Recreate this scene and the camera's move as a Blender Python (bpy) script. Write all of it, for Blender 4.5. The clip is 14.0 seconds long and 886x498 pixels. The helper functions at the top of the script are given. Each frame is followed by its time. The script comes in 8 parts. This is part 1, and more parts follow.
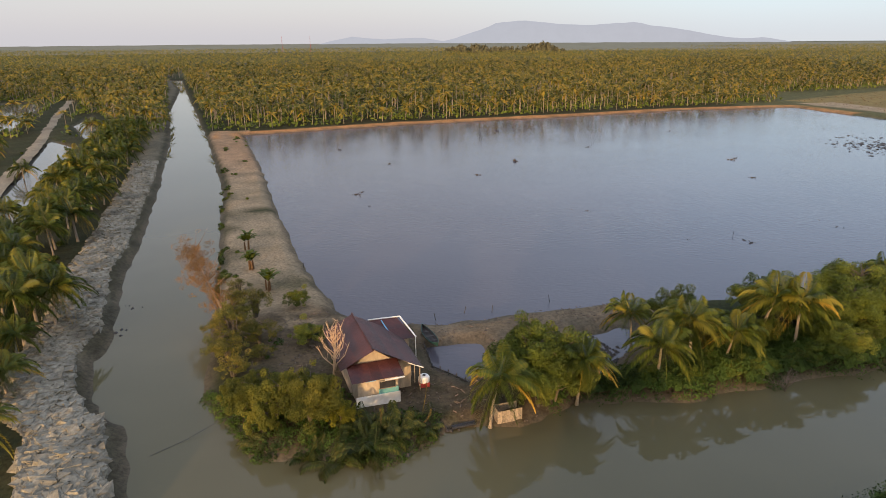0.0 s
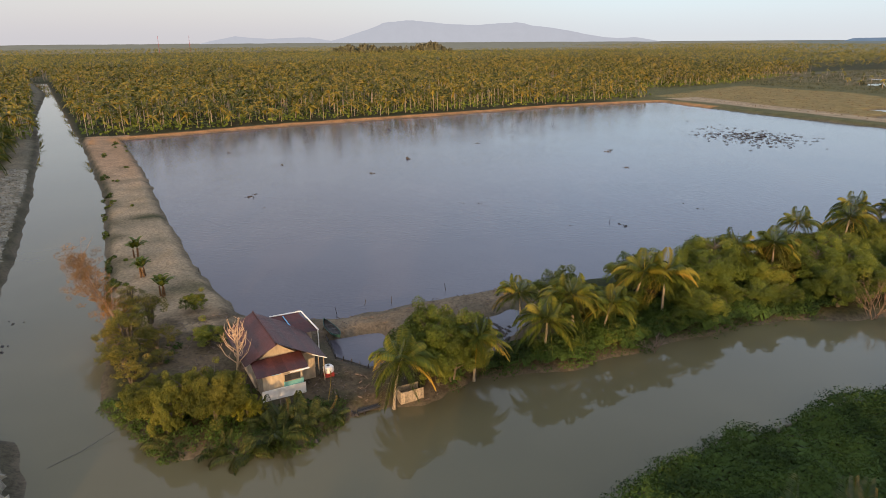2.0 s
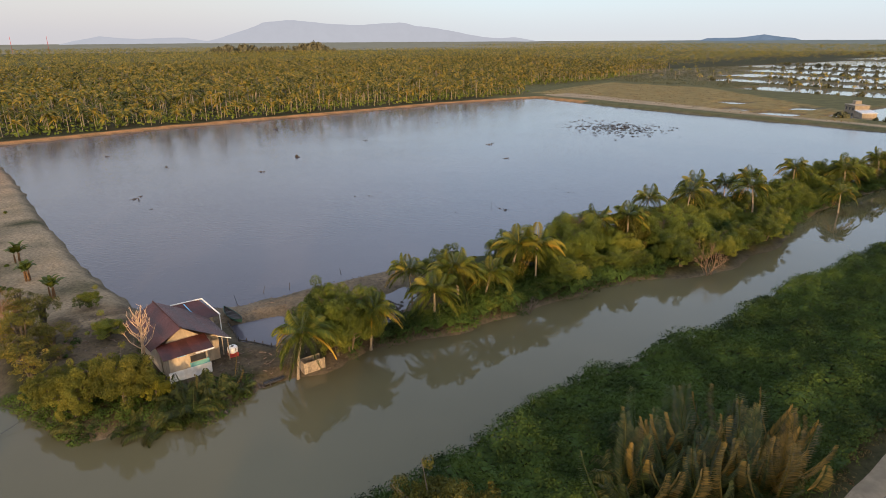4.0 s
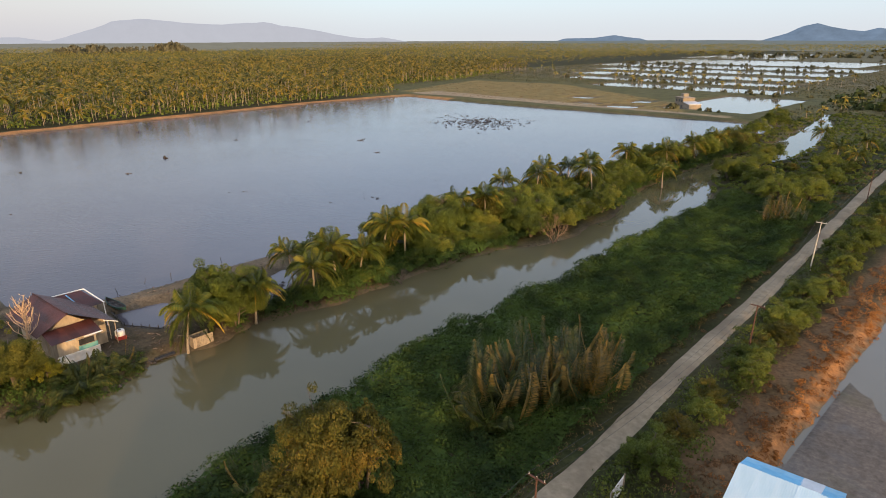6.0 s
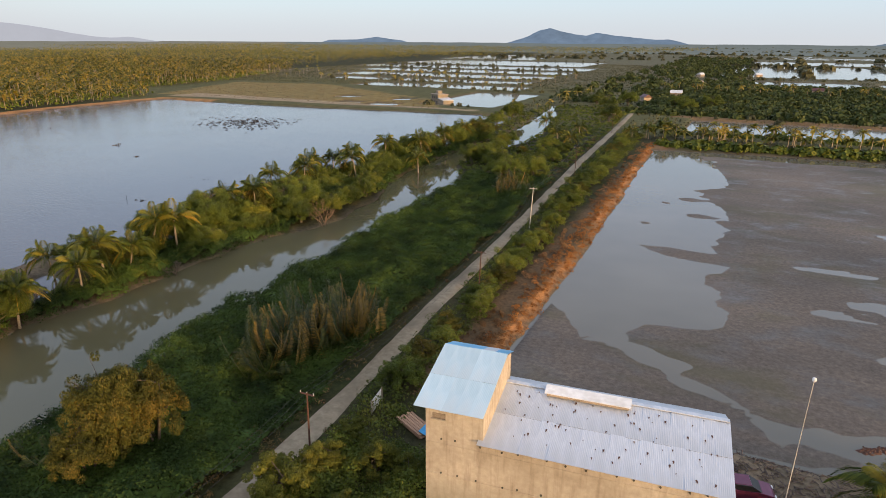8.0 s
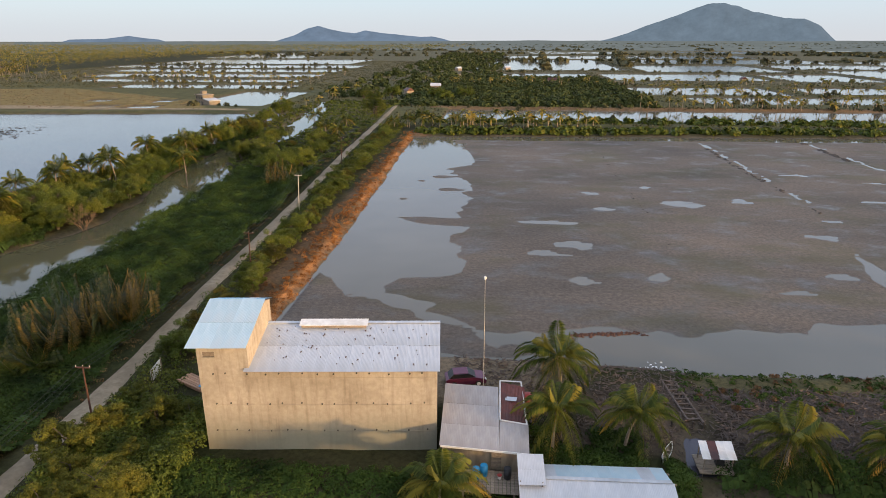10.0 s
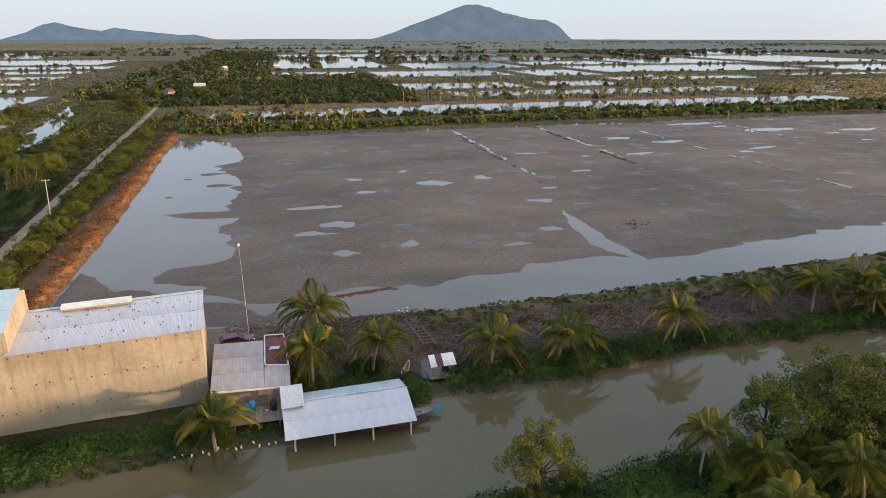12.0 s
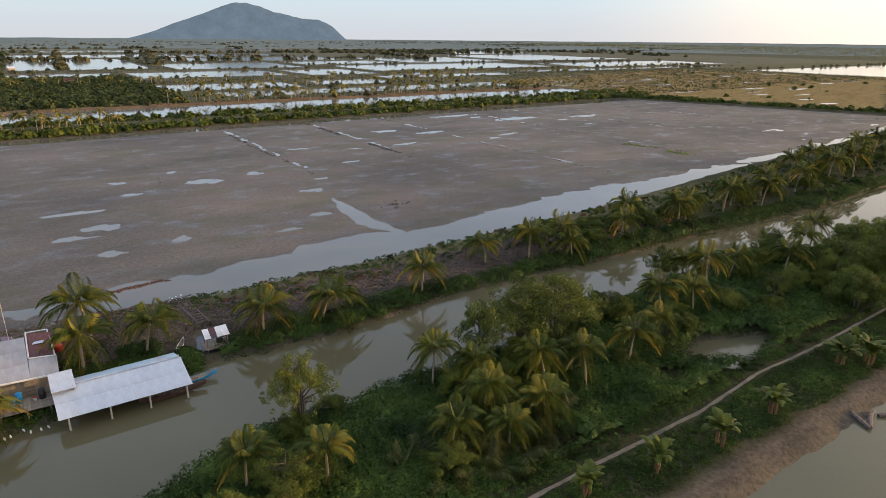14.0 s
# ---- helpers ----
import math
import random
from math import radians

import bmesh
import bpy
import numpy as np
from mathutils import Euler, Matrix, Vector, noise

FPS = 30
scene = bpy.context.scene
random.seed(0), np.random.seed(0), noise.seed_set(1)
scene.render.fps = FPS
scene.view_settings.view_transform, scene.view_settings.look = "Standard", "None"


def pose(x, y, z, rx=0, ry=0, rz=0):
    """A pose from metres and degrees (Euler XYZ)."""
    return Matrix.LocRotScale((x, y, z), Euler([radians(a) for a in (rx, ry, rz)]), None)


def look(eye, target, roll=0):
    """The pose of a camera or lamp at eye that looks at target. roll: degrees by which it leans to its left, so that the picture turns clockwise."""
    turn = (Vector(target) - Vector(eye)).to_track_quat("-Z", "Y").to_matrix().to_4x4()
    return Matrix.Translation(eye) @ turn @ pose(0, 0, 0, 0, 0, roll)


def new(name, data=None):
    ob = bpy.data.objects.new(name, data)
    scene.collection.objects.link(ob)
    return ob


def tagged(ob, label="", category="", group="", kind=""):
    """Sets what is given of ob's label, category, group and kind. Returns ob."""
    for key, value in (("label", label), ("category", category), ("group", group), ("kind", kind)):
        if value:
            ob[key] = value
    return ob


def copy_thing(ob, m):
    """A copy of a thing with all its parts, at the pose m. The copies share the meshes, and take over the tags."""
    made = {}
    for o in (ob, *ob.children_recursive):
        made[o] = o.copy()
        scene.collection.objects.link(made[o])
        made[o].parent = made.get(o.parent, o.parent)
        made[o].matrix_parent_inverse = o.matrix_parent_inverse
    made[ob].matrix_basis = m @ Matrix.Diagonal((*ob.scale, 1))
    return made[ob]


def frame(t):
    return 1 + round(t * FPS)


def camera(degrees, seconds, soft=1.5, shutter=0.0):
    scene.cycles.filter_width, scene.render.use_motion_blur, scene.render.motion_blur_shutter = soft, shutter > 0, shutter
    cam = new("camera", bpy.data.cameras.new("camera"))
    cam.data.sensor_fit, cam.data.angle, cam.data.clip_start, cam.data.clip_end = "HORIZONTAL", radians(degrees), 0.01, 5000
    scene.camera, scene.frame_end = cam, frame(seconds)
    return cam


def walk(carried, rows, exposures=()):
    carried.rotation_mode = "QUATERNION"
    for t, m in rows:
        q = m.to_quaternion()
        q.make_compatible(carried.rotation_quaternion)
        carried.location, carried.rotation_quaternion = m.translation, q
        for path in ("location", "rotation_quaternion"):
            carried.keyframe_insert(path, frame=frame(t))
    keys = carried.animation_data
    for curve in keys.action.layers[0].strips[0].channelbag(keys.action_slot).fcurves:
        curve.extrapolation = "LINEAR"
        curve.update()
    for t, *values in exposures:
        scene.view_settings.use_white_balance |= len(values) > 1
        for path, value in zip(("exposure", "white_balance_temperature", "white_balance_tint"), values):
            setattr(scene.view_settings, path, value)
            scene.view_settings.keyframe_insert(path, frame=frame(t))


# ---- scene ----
cam = camera(70.0, 14.0, soft=0.75)
PATH = [
    (0.0, (-7.529, 19.268, 33.398), (-53.546, 30.840, 17.633), -0.35),
    (0.5, (-6.950, 19.242, 33.469), (-52.447, 32.698, 17.690), -0.42),
    (1.0, (-6.275, 19.110, 33.524), (-51.162, 34.461, 17.728), -0.38),
    (1.5, (-5.418, 18.885, 33.538), (-49.623, 36.094, 17.732), -0.35),
    (2.0, (-4.246, 18.543, 33.578), (-47.670, 37.613, 17.745), -0.32),
    (2.5, (-2.883, 18.084, 33.602), (-45.500, 38.881, 17.751), -0.33),
    (3.0, (-1.326, 17.452, 33.573), (-43.012, 40.049, 17.709), -0.31),
    (5.5, (8.450, 12.228, 33.296), (-26.946, 43.768, 17.411), -0.32),
    (6.0, (10.626, 10.785, 33.317), (-22.939, 44.263, 17.422), -0.24),
    (6.5, (12.909, 9.182, 33.295), (-17.479, 45.580, 17.426), -0.10),
    (7.0, (15.167, 7.417, 33.346), (-11.926, 46.325, 17.466), -0.02),
    (7.5, (17.280, 5.427, 33.315), (-6.317, 46.571, 17.492), 0.20),
    (8.0, (19.313, 3.362, 33.295), (-0.670, 46.385, 17.492), 0.33),
    (10.5, (27.789, -9.046, 33.196), (27.291, 38.341, 17.253), -0.12),
    (11.0, (28.809, -11.757, 33.138), (32.375, 35.496, 17.188), -0.04),
    (11.5, (29.625, -14.594, 33.210), (37.228, 32.163, 17.209), 0.01),
    (12.0, (30.291, -17.473, 33.248), (41.787, 28.473, 17.224), 0.08),
    (12.5, (30.603, -20.310, 33.209), (45.984, 24.500, 17.225), 0.17),
    (13.0, (30.741, -23.098, 33.215), (49.855, 20.251, 17.229), 0.28),
    (13.5, (30.593, -25.845, 33.190), (53.299, 15.740, 17.219), 0.39),
    (14.0, (30.312, -28.595, 33.198), (56.339, 11.007, 17.252), 0.48),]
walk(cam, [(t, look(eye, target, roll)) for t, eye, target, roll in PATH],
     [(0.0, 0.09), (3.0, 0.09), (6.0, 0.13), (8.0, 0.03), (11.0, 0.06), (12.5, 0.09), (14.0, 0.02)])

# ---------------------------------------------------------------- light
SUN_YAW, SUN_UP = -117.0, 6.5
sun_way = Vector((-math.sin(radians(SUN_YAW)) * math.cos(radians(SUN_UP)),
                  math.cos(radians(SUN_YAW)) * math.cos(radians(SUN_UP)), math.sin(radians(SUN_UP))))
sun_data = bpy.data.lights.new("sun", "SUN")
sun_data.energy, sun_data.angle, sun_data.color = 5.0, radians(2.0), (1.0, 0.62, 0.29)
sun = new("sun", sun_data)
sun.matrix_world = look(sun_way * 300, (0, 0, 0))

world = bpy.data.worlds.new("sky")
scene.world = world
world.use_nodes = True
wn, wl = world.node_tree.nodes, world.node_tree.links
wn.clear()


def wnode(kind, **sets):
    n = wn.new(kind)
    for k, v in sets.items():
        n.inputs[k].default_value = v
    return n


w_sky = wn.new("ShaderNodeTexSky")
w_sky.sky_type, w_sky.sun_disc = "NISHITA", False
w_sky.sun_elevation, w_sky.sun_rotation = radians(SUN_UP), radians(-SUN_YAW)
w_sky.dust_density, w_sky.air_density = 2.0, 1.0
w_co = wn.new("ShaderNodeTexCoord")
w_sep = wn.new("ShaderNodeSeparateXYZ")
wl.new(w_co.outputs["Generated"], w_sep.inputs[0])
# evening haze: pale at the horizon, bluer above, warm towards the sun
w_ramp = wn.new("ShaderNodeValToRGB")
e = w_ramp.color_ramp.elements
e[0].position, e[0].color = 0.0, (0.69, 0.728, 0.785, 1)
e[1].position, e[1].color = 1.0, (0.68, 0.81, 1.09, 1)
for p, c in ((0.06, (0.60, 0.75, 0.89, 1)), (0.24, (0.72, 0.86, 1.13, 1))):
    e.new(p).color = c
wl.new(w_sep.outputs["Z"], w_ramp.inputs[0])


def lobe(way, low, high, colour, strength):
    dot = wn.new("ShaderNodeVectorMath")
    dot.operation = "DOT_PRODUCT"
    dot.inputs[1].default_value = way
    wl.new(w_co.outputs["Generated"], dot.inputs[0])
    m = wnode("ShaderNodeMapRange", **{"From Min": low, "From Max": high})
    m.interpolation_type = "SMOOTHSTEP"
    wl.new(dot.outputs["Value"], m.inputs["Value"])
    k = wn.new("ShaderNodeMath")
    k.operation = "MULTIPLY"
    k.inputs[1].default_value = strength
    wl.new(m.outputs[0], k.inputs[0])
    return k.outputs[0], colour


col = w_ramp.outputs["Color"]
for way, low, high, colour, strength in (
        (tuple(sun_way), 0.25, 1.0, (1.9, 1.5, 1.1, 1), 0.9),
        ((-0.97, -0.25, 0.02), 0.55, 1.0, (0.60, 0.57, 0.61, 1), 0.8)):
    fac, c = lobe(way, low, high, colour, strength)
    mix = wn.new("ShaderNodeMix")
    mix.data_type = "RGBA"
    wl.new(fac, mix.inputs[0])
    wl.new(col, mix.inputs[6])
    mix.inputs[7].default_value = c
    col = mix.outputs[2]
bg_haze = wnode("ShaderNodeBackground", Strength=0.92)
bg_sky = wnode("ShaderNodeBackground", Strength=0.05)
wl.new(col, bg_haze.inputs["Color"])
wl.new(w_sky.outputs[0], bg_sky.inputs["Color"])
w_add = wn.new("ShaderNodeAddShader")
wl.new(bg_haze.outputs[0], w_add.inputs[0])
wl.new(bg_sky.outputs[0], w_add.inputs[1])
w_out = wn.new("ShaderNodeOutputWorld")
wl.new(w_add.outputs[0], w_out.inputs[0])

# ---------------------------------------------------------------- materials
def nodes_of(name):
    m = bpy.data.materials.new(name)
    m.use_nodes = True
    return m, m.node_tree.nodes, m.node_tree.links, m.node_tree.nodes["Principled BSDF"]


def ramp_node(n, stops):
    r = n.new("ShaderNodeValToRGB")
    el = r.color_ramp.elements
    while len(el) < len(stops):
        el.new(0.5)
    for k, (p, c) in zip(el, stops):
        k.position, k.color = p, (*c, 1)
    return r


def noise_node(n, l, scale, detail=4, where="Object", stretch=(1, 1, 1), rough=0.6):
    if where == "World":
        src = n.new("ShaderNodeNewGeometry").outputs["Position"]
    else:
        src = n.new("ShaderNodeTexCoord").outputs[where]
    mp = n.new("ShaderNodeMapping")
    mp.inputs["Scale"].default_value = stretch
    l.new(src, mp.inputs["Vector"])
    t = n.new("ShaderNodeTexNoise")
    t.inputs["Scale"].default_value, t.inputs["Detail"].default_value = scale, detail
    t.inputs["Roughness"].default_value = rough
    l.new(mp.outputs[0], t.inputs["Vector"])
    return t.outputs["Fac"]


def mixed(n, l, a, b, fac, mode="MIX"):
    m = n.new("ShaderNodeMix")
    m.data_type, m.blend_type = "RGBA", mode
    for sock, v in ((m.inputs[6], a), (m.inputs[7], b), (m.inputs[0], fac)):
        if isinstance(v, (tuple, float, int)):
            sock.default_value = (*v, 1) if isinstance(v, tuple) else v
        else:
            l.new(v, sock)
    return m.outputs[2]


def bumped(n, l, bsdf, height, strength, distance):
    b = n.new("ShaderNodeBump")
    b.inputs["Strength"].default_value, b.inputs["Distance"].default_value = strength, distance
    l.new(height, b.inputs["Height"])
    l.new(b.outputs[0], bsdf.inputs["Normal"])


def surface(name, a, b, stain=None, scale=3.0, big=0.35, rough=0.8, bump=0.3, dist=0.02, metal=0.0, vary=0.25,
            stretch=(1, 1, 1), where="Object"):
    """A two-scale surface: grain between a and b, larger stains, a tone of its own for each piece."""
    m, n, l, bsdf = nodes_of(name)
    fine = noise_node(n, l, scale, 5, where, stretch)
    wide = noise_node(n, l, big, 3, where, stretch)
    c = ramp_node(n, ((0.32, a), (0.68, b)))
    l.new(fine, c.inputs[0])
    colour = c.outputs[0]
    if stain:
        s = ramp_node(n, ((0.48, (0, 0, 0)), (0.66, (1, 1, 1))))
        l.new(wide, s.inputs[0])
        k = n.new("ShaderNodeMath")
        k.operation = "MULTIPLY"
        k.inputs[1].default_value = 0.75
        l.new(s.outputs[0], k.inputs[0])
        colour = mixed(n, l, colour, stain, k.outputs[0])
    if vary:
        info = n.new("ShaderNodeObjectInfo")
        v = n.new("ShaderNodeMapRange")
        v.inputs["To Min"].default_value, v.inputs["To Max"].default_value = 1 - vary, 1 + vary
        l.new(info.outputs["Random"], v.inputs["Value"])
        colour = mixed(n, l, colour, v.outputs[0], 1.0, "MULTIPLY")
    l.new(colour, bsdf.inputs["Base Color"])
    bsdf.inputs["Roughness"].default_value, bsdf.inputs["Metallic"].default_value = rough, metal
    if bump:
        bumped(n, l, bsdf, fine, bump, dist)
    return m


def leafy(name, dark, mid, light, rough=0.55, through_light=0.25, aged=None, own=0.28, patches=0.55, deep=(0.42, 0.88, 1.12)):
    """Foliage: each leaf its own tone, patches of older leaves, some light through the blade."""
    dark, mid, light = (tuple(v * k * w for v, w in zip(c, (1.05, 0.95, 1.0))) for c, k in zip((dark, mid, light), deep))
    m, n, l, bsdf = nodes_of(name)
    geo = n.new("ShaderNodeNewGeometry")
    c = ramp_node(n, ((0.0, dark), (0.5, mid), (1.0, light)))
    patch = noise_node(n, l, 0.22, 2, "World")
    add = n.new("ShaderNodeMath")
    add.operation = "MULTIPLY_ADD"
    add.inputs[1].default_value = own
    l.new(geo.outputs["Random Per Island"], add.inputs[0])
    sub = n.new("ShaderNodeMapRange")
    sub.inputs["From Min"].default_value, sub.inputs["From Max"].default_value = 0.3, 0.7
    sub.inputs["To Min"].default_value, sub.inputs["To Max"].default_value = 0.0, patches
    l.new(patch, sub.inputs["Value"])
    l.new(sub.outputs[0], add.inputs[2])
    l.new(add.outputs[0], c.inputs[0])
    info = n.new("ShaderNodeObjectInfo")
    v = n.new("ShaderNodeMapRange")
    v.inputs["To Min"].default_value, v.inputs["To Max"].default_value = 0.8, 1.2
    l.new(info.outputs["Random"], v.inputs["Value"])
    colour = mixed(n, l, c.outputs[0], v.outputs[0], 1.0, "MULTIPLY")
    if aged:
        # single fronds that have turned
        old = n.new("ShaderNodeMapRange")
        old.inputs["From Min"].default_value, old.inputs["From Max"].default_value = 0.76, 1.0
        old.inputs["To Max"].default_value = 0.85
        l.new(info.outputs["Random"], old.inputs["Value"])
        colour = mixed(n, l, colour, aged, old.outputs[0])
    l.new(colour, bsdf.inputs["Base Color"])
    bsdf.inputs["Roughness"].default_value = rough
    bsdf.inputs["Specular IOR Level"].default_value = 0.16
    tr = n.new("ShaderNodeBsdfTranslucent")
    l.new(colour, tr.inputs["Color"])
    ms = n.new("ShaderNodeMixShader")
    ms.inputs[0].default_value = through_light
    out = n["Material Output"]
    l.new(bsdf.outputs[0], ms.inputs[1])
    l.new(tr.outputs[0], ms.inputs[2])
    l.new(ms.outputs[0], out.inputs[0])
    return m


def water(name, a, b, ripple, scale, stretch, rough=0.05, big=0.03):
    """Murky water: silt colour underneath, a sharp sheen above, wind ripples."""
    m, n, l, bsdf = nodes_of(name)
    wide = noise_node(n, l, big, 3, "World")
    c = ramp_node(n, ((0.35, a), (0.7, b)))
    l.new(wide, c.inputs[0])
    l.new(c.outputs[0], bsdf.inputs["Base Color"])
    bsdf.inputs["Roughness"].default_value, bsdf.inputs["IOR"].default_value = rough, 1.33
    fine = noise_node(n, l, scale, 2, "World", stretch, 0.5)
    gust = noise_node(n, l, 0.04, 2, "World")
    k = n.new("ShaderNodeMath")
    k.operation = "MULTIPLY"
    l.new(fine, k.inputs[0])
    l.new(gust, k.inputs[1])
    bumped(n, l, bsdf, k.outputs[0], 1.0, ripple)
    return m


def soil_material():
    """Earth whose kind is laid out over the sheet, broken up by grain, clods and damp patches."""
    m, n, l, bsdf = nodes_of("earth")
    att = n.new("ShaderNodeVertexColor")
    att.layer_name = "soil"
    fine = noise_node(n, l, 2.2, 6, "World", rough=0.7)
    wide = noise_node(n, l, 0.18, 4, "World")
    r = ramp_node(n, ((0.25, (0.45, 0.43, 0.4)), (0.5, (1, 1, 1)), (0.75, (1.5, 1.45, 1.35))))
    l.new(fine, r.inputs[0])
    colour = mixed(n, l, att.outputs[0], r.outputs[0], 1.0, "MULTIPLY")
    r2 = ramp_node(n, ((0.3, (0.72, 0.74, 0.7)), (0.7, (1.25, 1.2, 1.12))))
    l.new(wide, r2.inputs[0])
    colour = mixed(n, l, colour, r2.outputs[0], 1.0, "MULTIPLY")
    l.new(colour, bsdf.inputs["Base Color"])
    bsdf.inputs["Roughness"].default_value = 0.95
    bsdf.inputs["Specular IOR Level"].default_value = 0.1
    bumped(n, l, bsdf, fine, 0.8, 0.12)
    return m


def mud_material():
    """Drained pond bed: grey-brown mud with algae stains, and wet films that shine."""
    m, n, l, bsdf = nodes_of("wet_mud")
    fine = noise_node(n, l, 1.7, 8, "World", rough=0.75)
    wide = noise_node(n, l, 0.045, 5, "World", (1, 1.8, 1))
    other = noise_node(n, l, 0.11, 6, "World", (1, 1.4, 1), 0.7)
    c = ramp_node(n, ((0.28, (0.052, 0.044, 0.037)), (0.5, (0.112, 0.094, 0.079)), (0.75, (0.19, 0.16, 0.134))))
    l.new(fine, c.inputs[0])
    s = ramp_node(n, ((0.50, (0, 0, 0)), (0.62, (1, 1, 1))))
    l.new(wide, s.inputs[0])
    k = n.new("ShaderNodeMath")
    k.operation = "MULTIPLY"
    k.inputs[1].default_value = 0.65
    l.new(s.outputs[0], k.inputs[0])
    colour = mixed(n, l, c.outputs[0], (0.075, 0.072, 0.040), k.outputs[0])
    wet = ramp_node(n, ((0.50, (0, 0, 0)), (0.68, (1, 1, 1))))
    l.new(other, wet.inputs[0])
    k2 = n.new("ShaderNodeMath")
    k2.operation = "MULTIPLY"
    k2.inputs[1].default_value = 0.55
    l.new(wet.outputs[0], k2.inputs[0])
    colour = mixed(n, l, colour, (0.040, 0.037, 0.034), k2.outputs[0])
    broad = noise_node(n, l, 0.021, 4, "World", (1, 1.5, 1), 0.6)
    tone = ramp_node(n, ((0.34, (0.62, 0.63, 0.64)), (0.52, (1.0, 0.97, 0.93)), (0.68, (1.35, 1.27, 1.18))))
    l.new(broad, tone.inputs[0])
    colour = mixed(n, l, colour, tone.outputs[0], 1.0, "MULTIPLY")
    l.new(colour, bsdf.inputs["Base Color"])
    r = n.new("ShaderNodeMapRange")
    r.inputs["To Min"].default_value, r.inputs["To Max"].default_value = 0.82, 0.36
    bsdf.inputs["Specular IOR Level"].default_value = 0.42
    l.new(wet.outputs[0], r.inputs["Value"])
    l.new(r.outputs[0], bsdf.inputs["Roughness"])
    bumped(n, l, bsdf, fine, 0.5, 0.06)
    return m


M_SOIL = soil_material()
M_RIVER = water("river_water", (0.088, 0.080, 0.044), (0.112, 0.101, 0.058), 0.006, 1.2, (1, 1, 1), 0.03)
M_POND = water("pond_water", (0.070, 0.066, 0.082), (0.090, 0.084, 0.098), 0.075, 2.2, (0.9, 0.45, 1), 0.13)
M_SHALLOW = water("shallow_water", (0.115, 0.107, 0.086), (0.155, 0.143, 0.115), 0.01, 1.8, (0.7, 0.5, 1), 0.06)
M_GREENPOND = water("green_pond_water", (0.088, 0.086, 0.052), (0.105, 0.10, 0.06), 0.02, 1.2, (1, 1, 1), 0.04)
M_FARPOND = water("far_pond_water", (0.13, 0.12, 0.10), (0.2, 0.18, 0.15), 0.02, 0.6, (1, 1, 1), 0.08)
M_MUD = mud_material()
M_ROAD = surface("dirt_road_gravel", (0.19, 0.15, 0.097), (0.29, 0.235, 0.158), (0.135, 0.105, 0.07), 1.6, 0.12, 0.95, 0.5, 0.04, vary=0, where="World")
M_PATH = surface("trodden_earth", (0.13, 0.10, 0.072), (0.21, 0.165, 0.12), (0.08, 0.075, 0.045), 1.6, 0.12, 0.95, 0.5, 0.04, vary=0, where="World")
M_PALM = leafy("coconut_leaf", (0.028, 0.060, 0.010), (0.085, 0.125, 0.019), (0.205, 0.20, 0.030), 0.42, 0.32, (0.30, 0.24, 0.035), own=0.4)
M_PALM_OLD = leafy("yellowed_palm_leaf", (0.22, 0.17, 0.025), (0.38, 0.28, 0.04), (0.46, 0.32, 0.06), 0.6, 0.3)
M_NIPA = leafy("nipa_leaf", (0.018, 0.034, 0.010), (0.045, 0.068, 0.016), (0.13, 0.125, 0.030), 0.5, 0.25, own=0.5)
# golden copy of the nipa leaf: evening sun on the fronds, put into colour
M_NIPA_GOLD = leafy("golden_nipa_leaf", (0.075, 0.072, 0.016), (0.16, 0.125, 0.024), (0.32, 0.20, 0.038), 0.5, 0.3, own=0.5)
M_FARWOOD = leafy("far_wood_leaf", (0.026, 0.046, 0.014), (0.058, 0.085, 0.024), (0.12, 0.135, 0.04), 0.7, 0.15)
M_RUSTRED = surface("rust_red_ribbed_sheet", (0.10, 0.028, 0.022), (0.20, 0.06, 0.045), (0.06, 0.03, 0.028), 1.6, 0.5, 0.55, 0.25, 0.01, 0.1, 0.15)
# scrub leaf greyed and lightened: distance haze put into its colour
M_HAZED_SCRUB = leafy("hazed_scrub_leaf", (0.050, 0.062, 0.032), (0.090, 0.102, 0.050), (0.15, 0.15, 0.072), 0.7, 0.15)
M_MANGROVE = leafy("mangrove_leaf", (0.032, 0.066, 0.011), (0.104, 0.148, 0.021), (0.24, 0.235, 0.036), 0.5, 0.16)
M_GOLDEN = leafy("golden_leaf", (0.032, 0.050, 0.010), (0.088, 0.096, 0.017), (0.25, 0.17, 0.03), 0.6, 0.25)
M_YARDLEAF = leafy("yellow_green_leaf", (0.048, 0.080, 0.013), (0.128, 0.150, 0.023), (0.27, 0.245, 0.038), 0.6, 0.25)
M_VINE = leafy("creeper_leaf", (0.020, 0.052, 0.011), (0.056, 0.106, 0.018), (0.10, 0.155, 0.026), 0.7, 0.12, own=0.16, deep=(0.42, 0.86, 1.05))
M_DRYLEAF = leafy("dry_brush", (0.10, 0.068, 0.032), (0.18, 0.115, 0.055), (0.28, 0.18, 0.085), 0.8, 0.1)
M_SCRUBLEAF = leafy("half_dry_scrub", (0.038, 0.052, 0.016), (0.105, 0.092, 0.034), (0.20, 0.14, 0.06), 0.8, 0.12, own=0.4, patches=0.75)
M_GRASS = leafy("orange_grass", (0.17, 0.085, 0.03), (0.29, 0.14, 0.04), (0.40, 0.21, 0.06), 0.8, 0.2)
M_FAROREST = leafy("far_palm_leaf", (0.026, 0.046, 0.010), (0.10, 0.122, 0.020), (0.32, 0.25, 0.037), 0.5, 0.3, own=0.45, patches=0.75)
M_AIRY = leafy("thin_olive_leaf", (0.055, 0.075, 0.015), (0.125, 0.138, 0.024), (0.27, 0.20, 0.04), 0.6, 0.25, own=0.45)
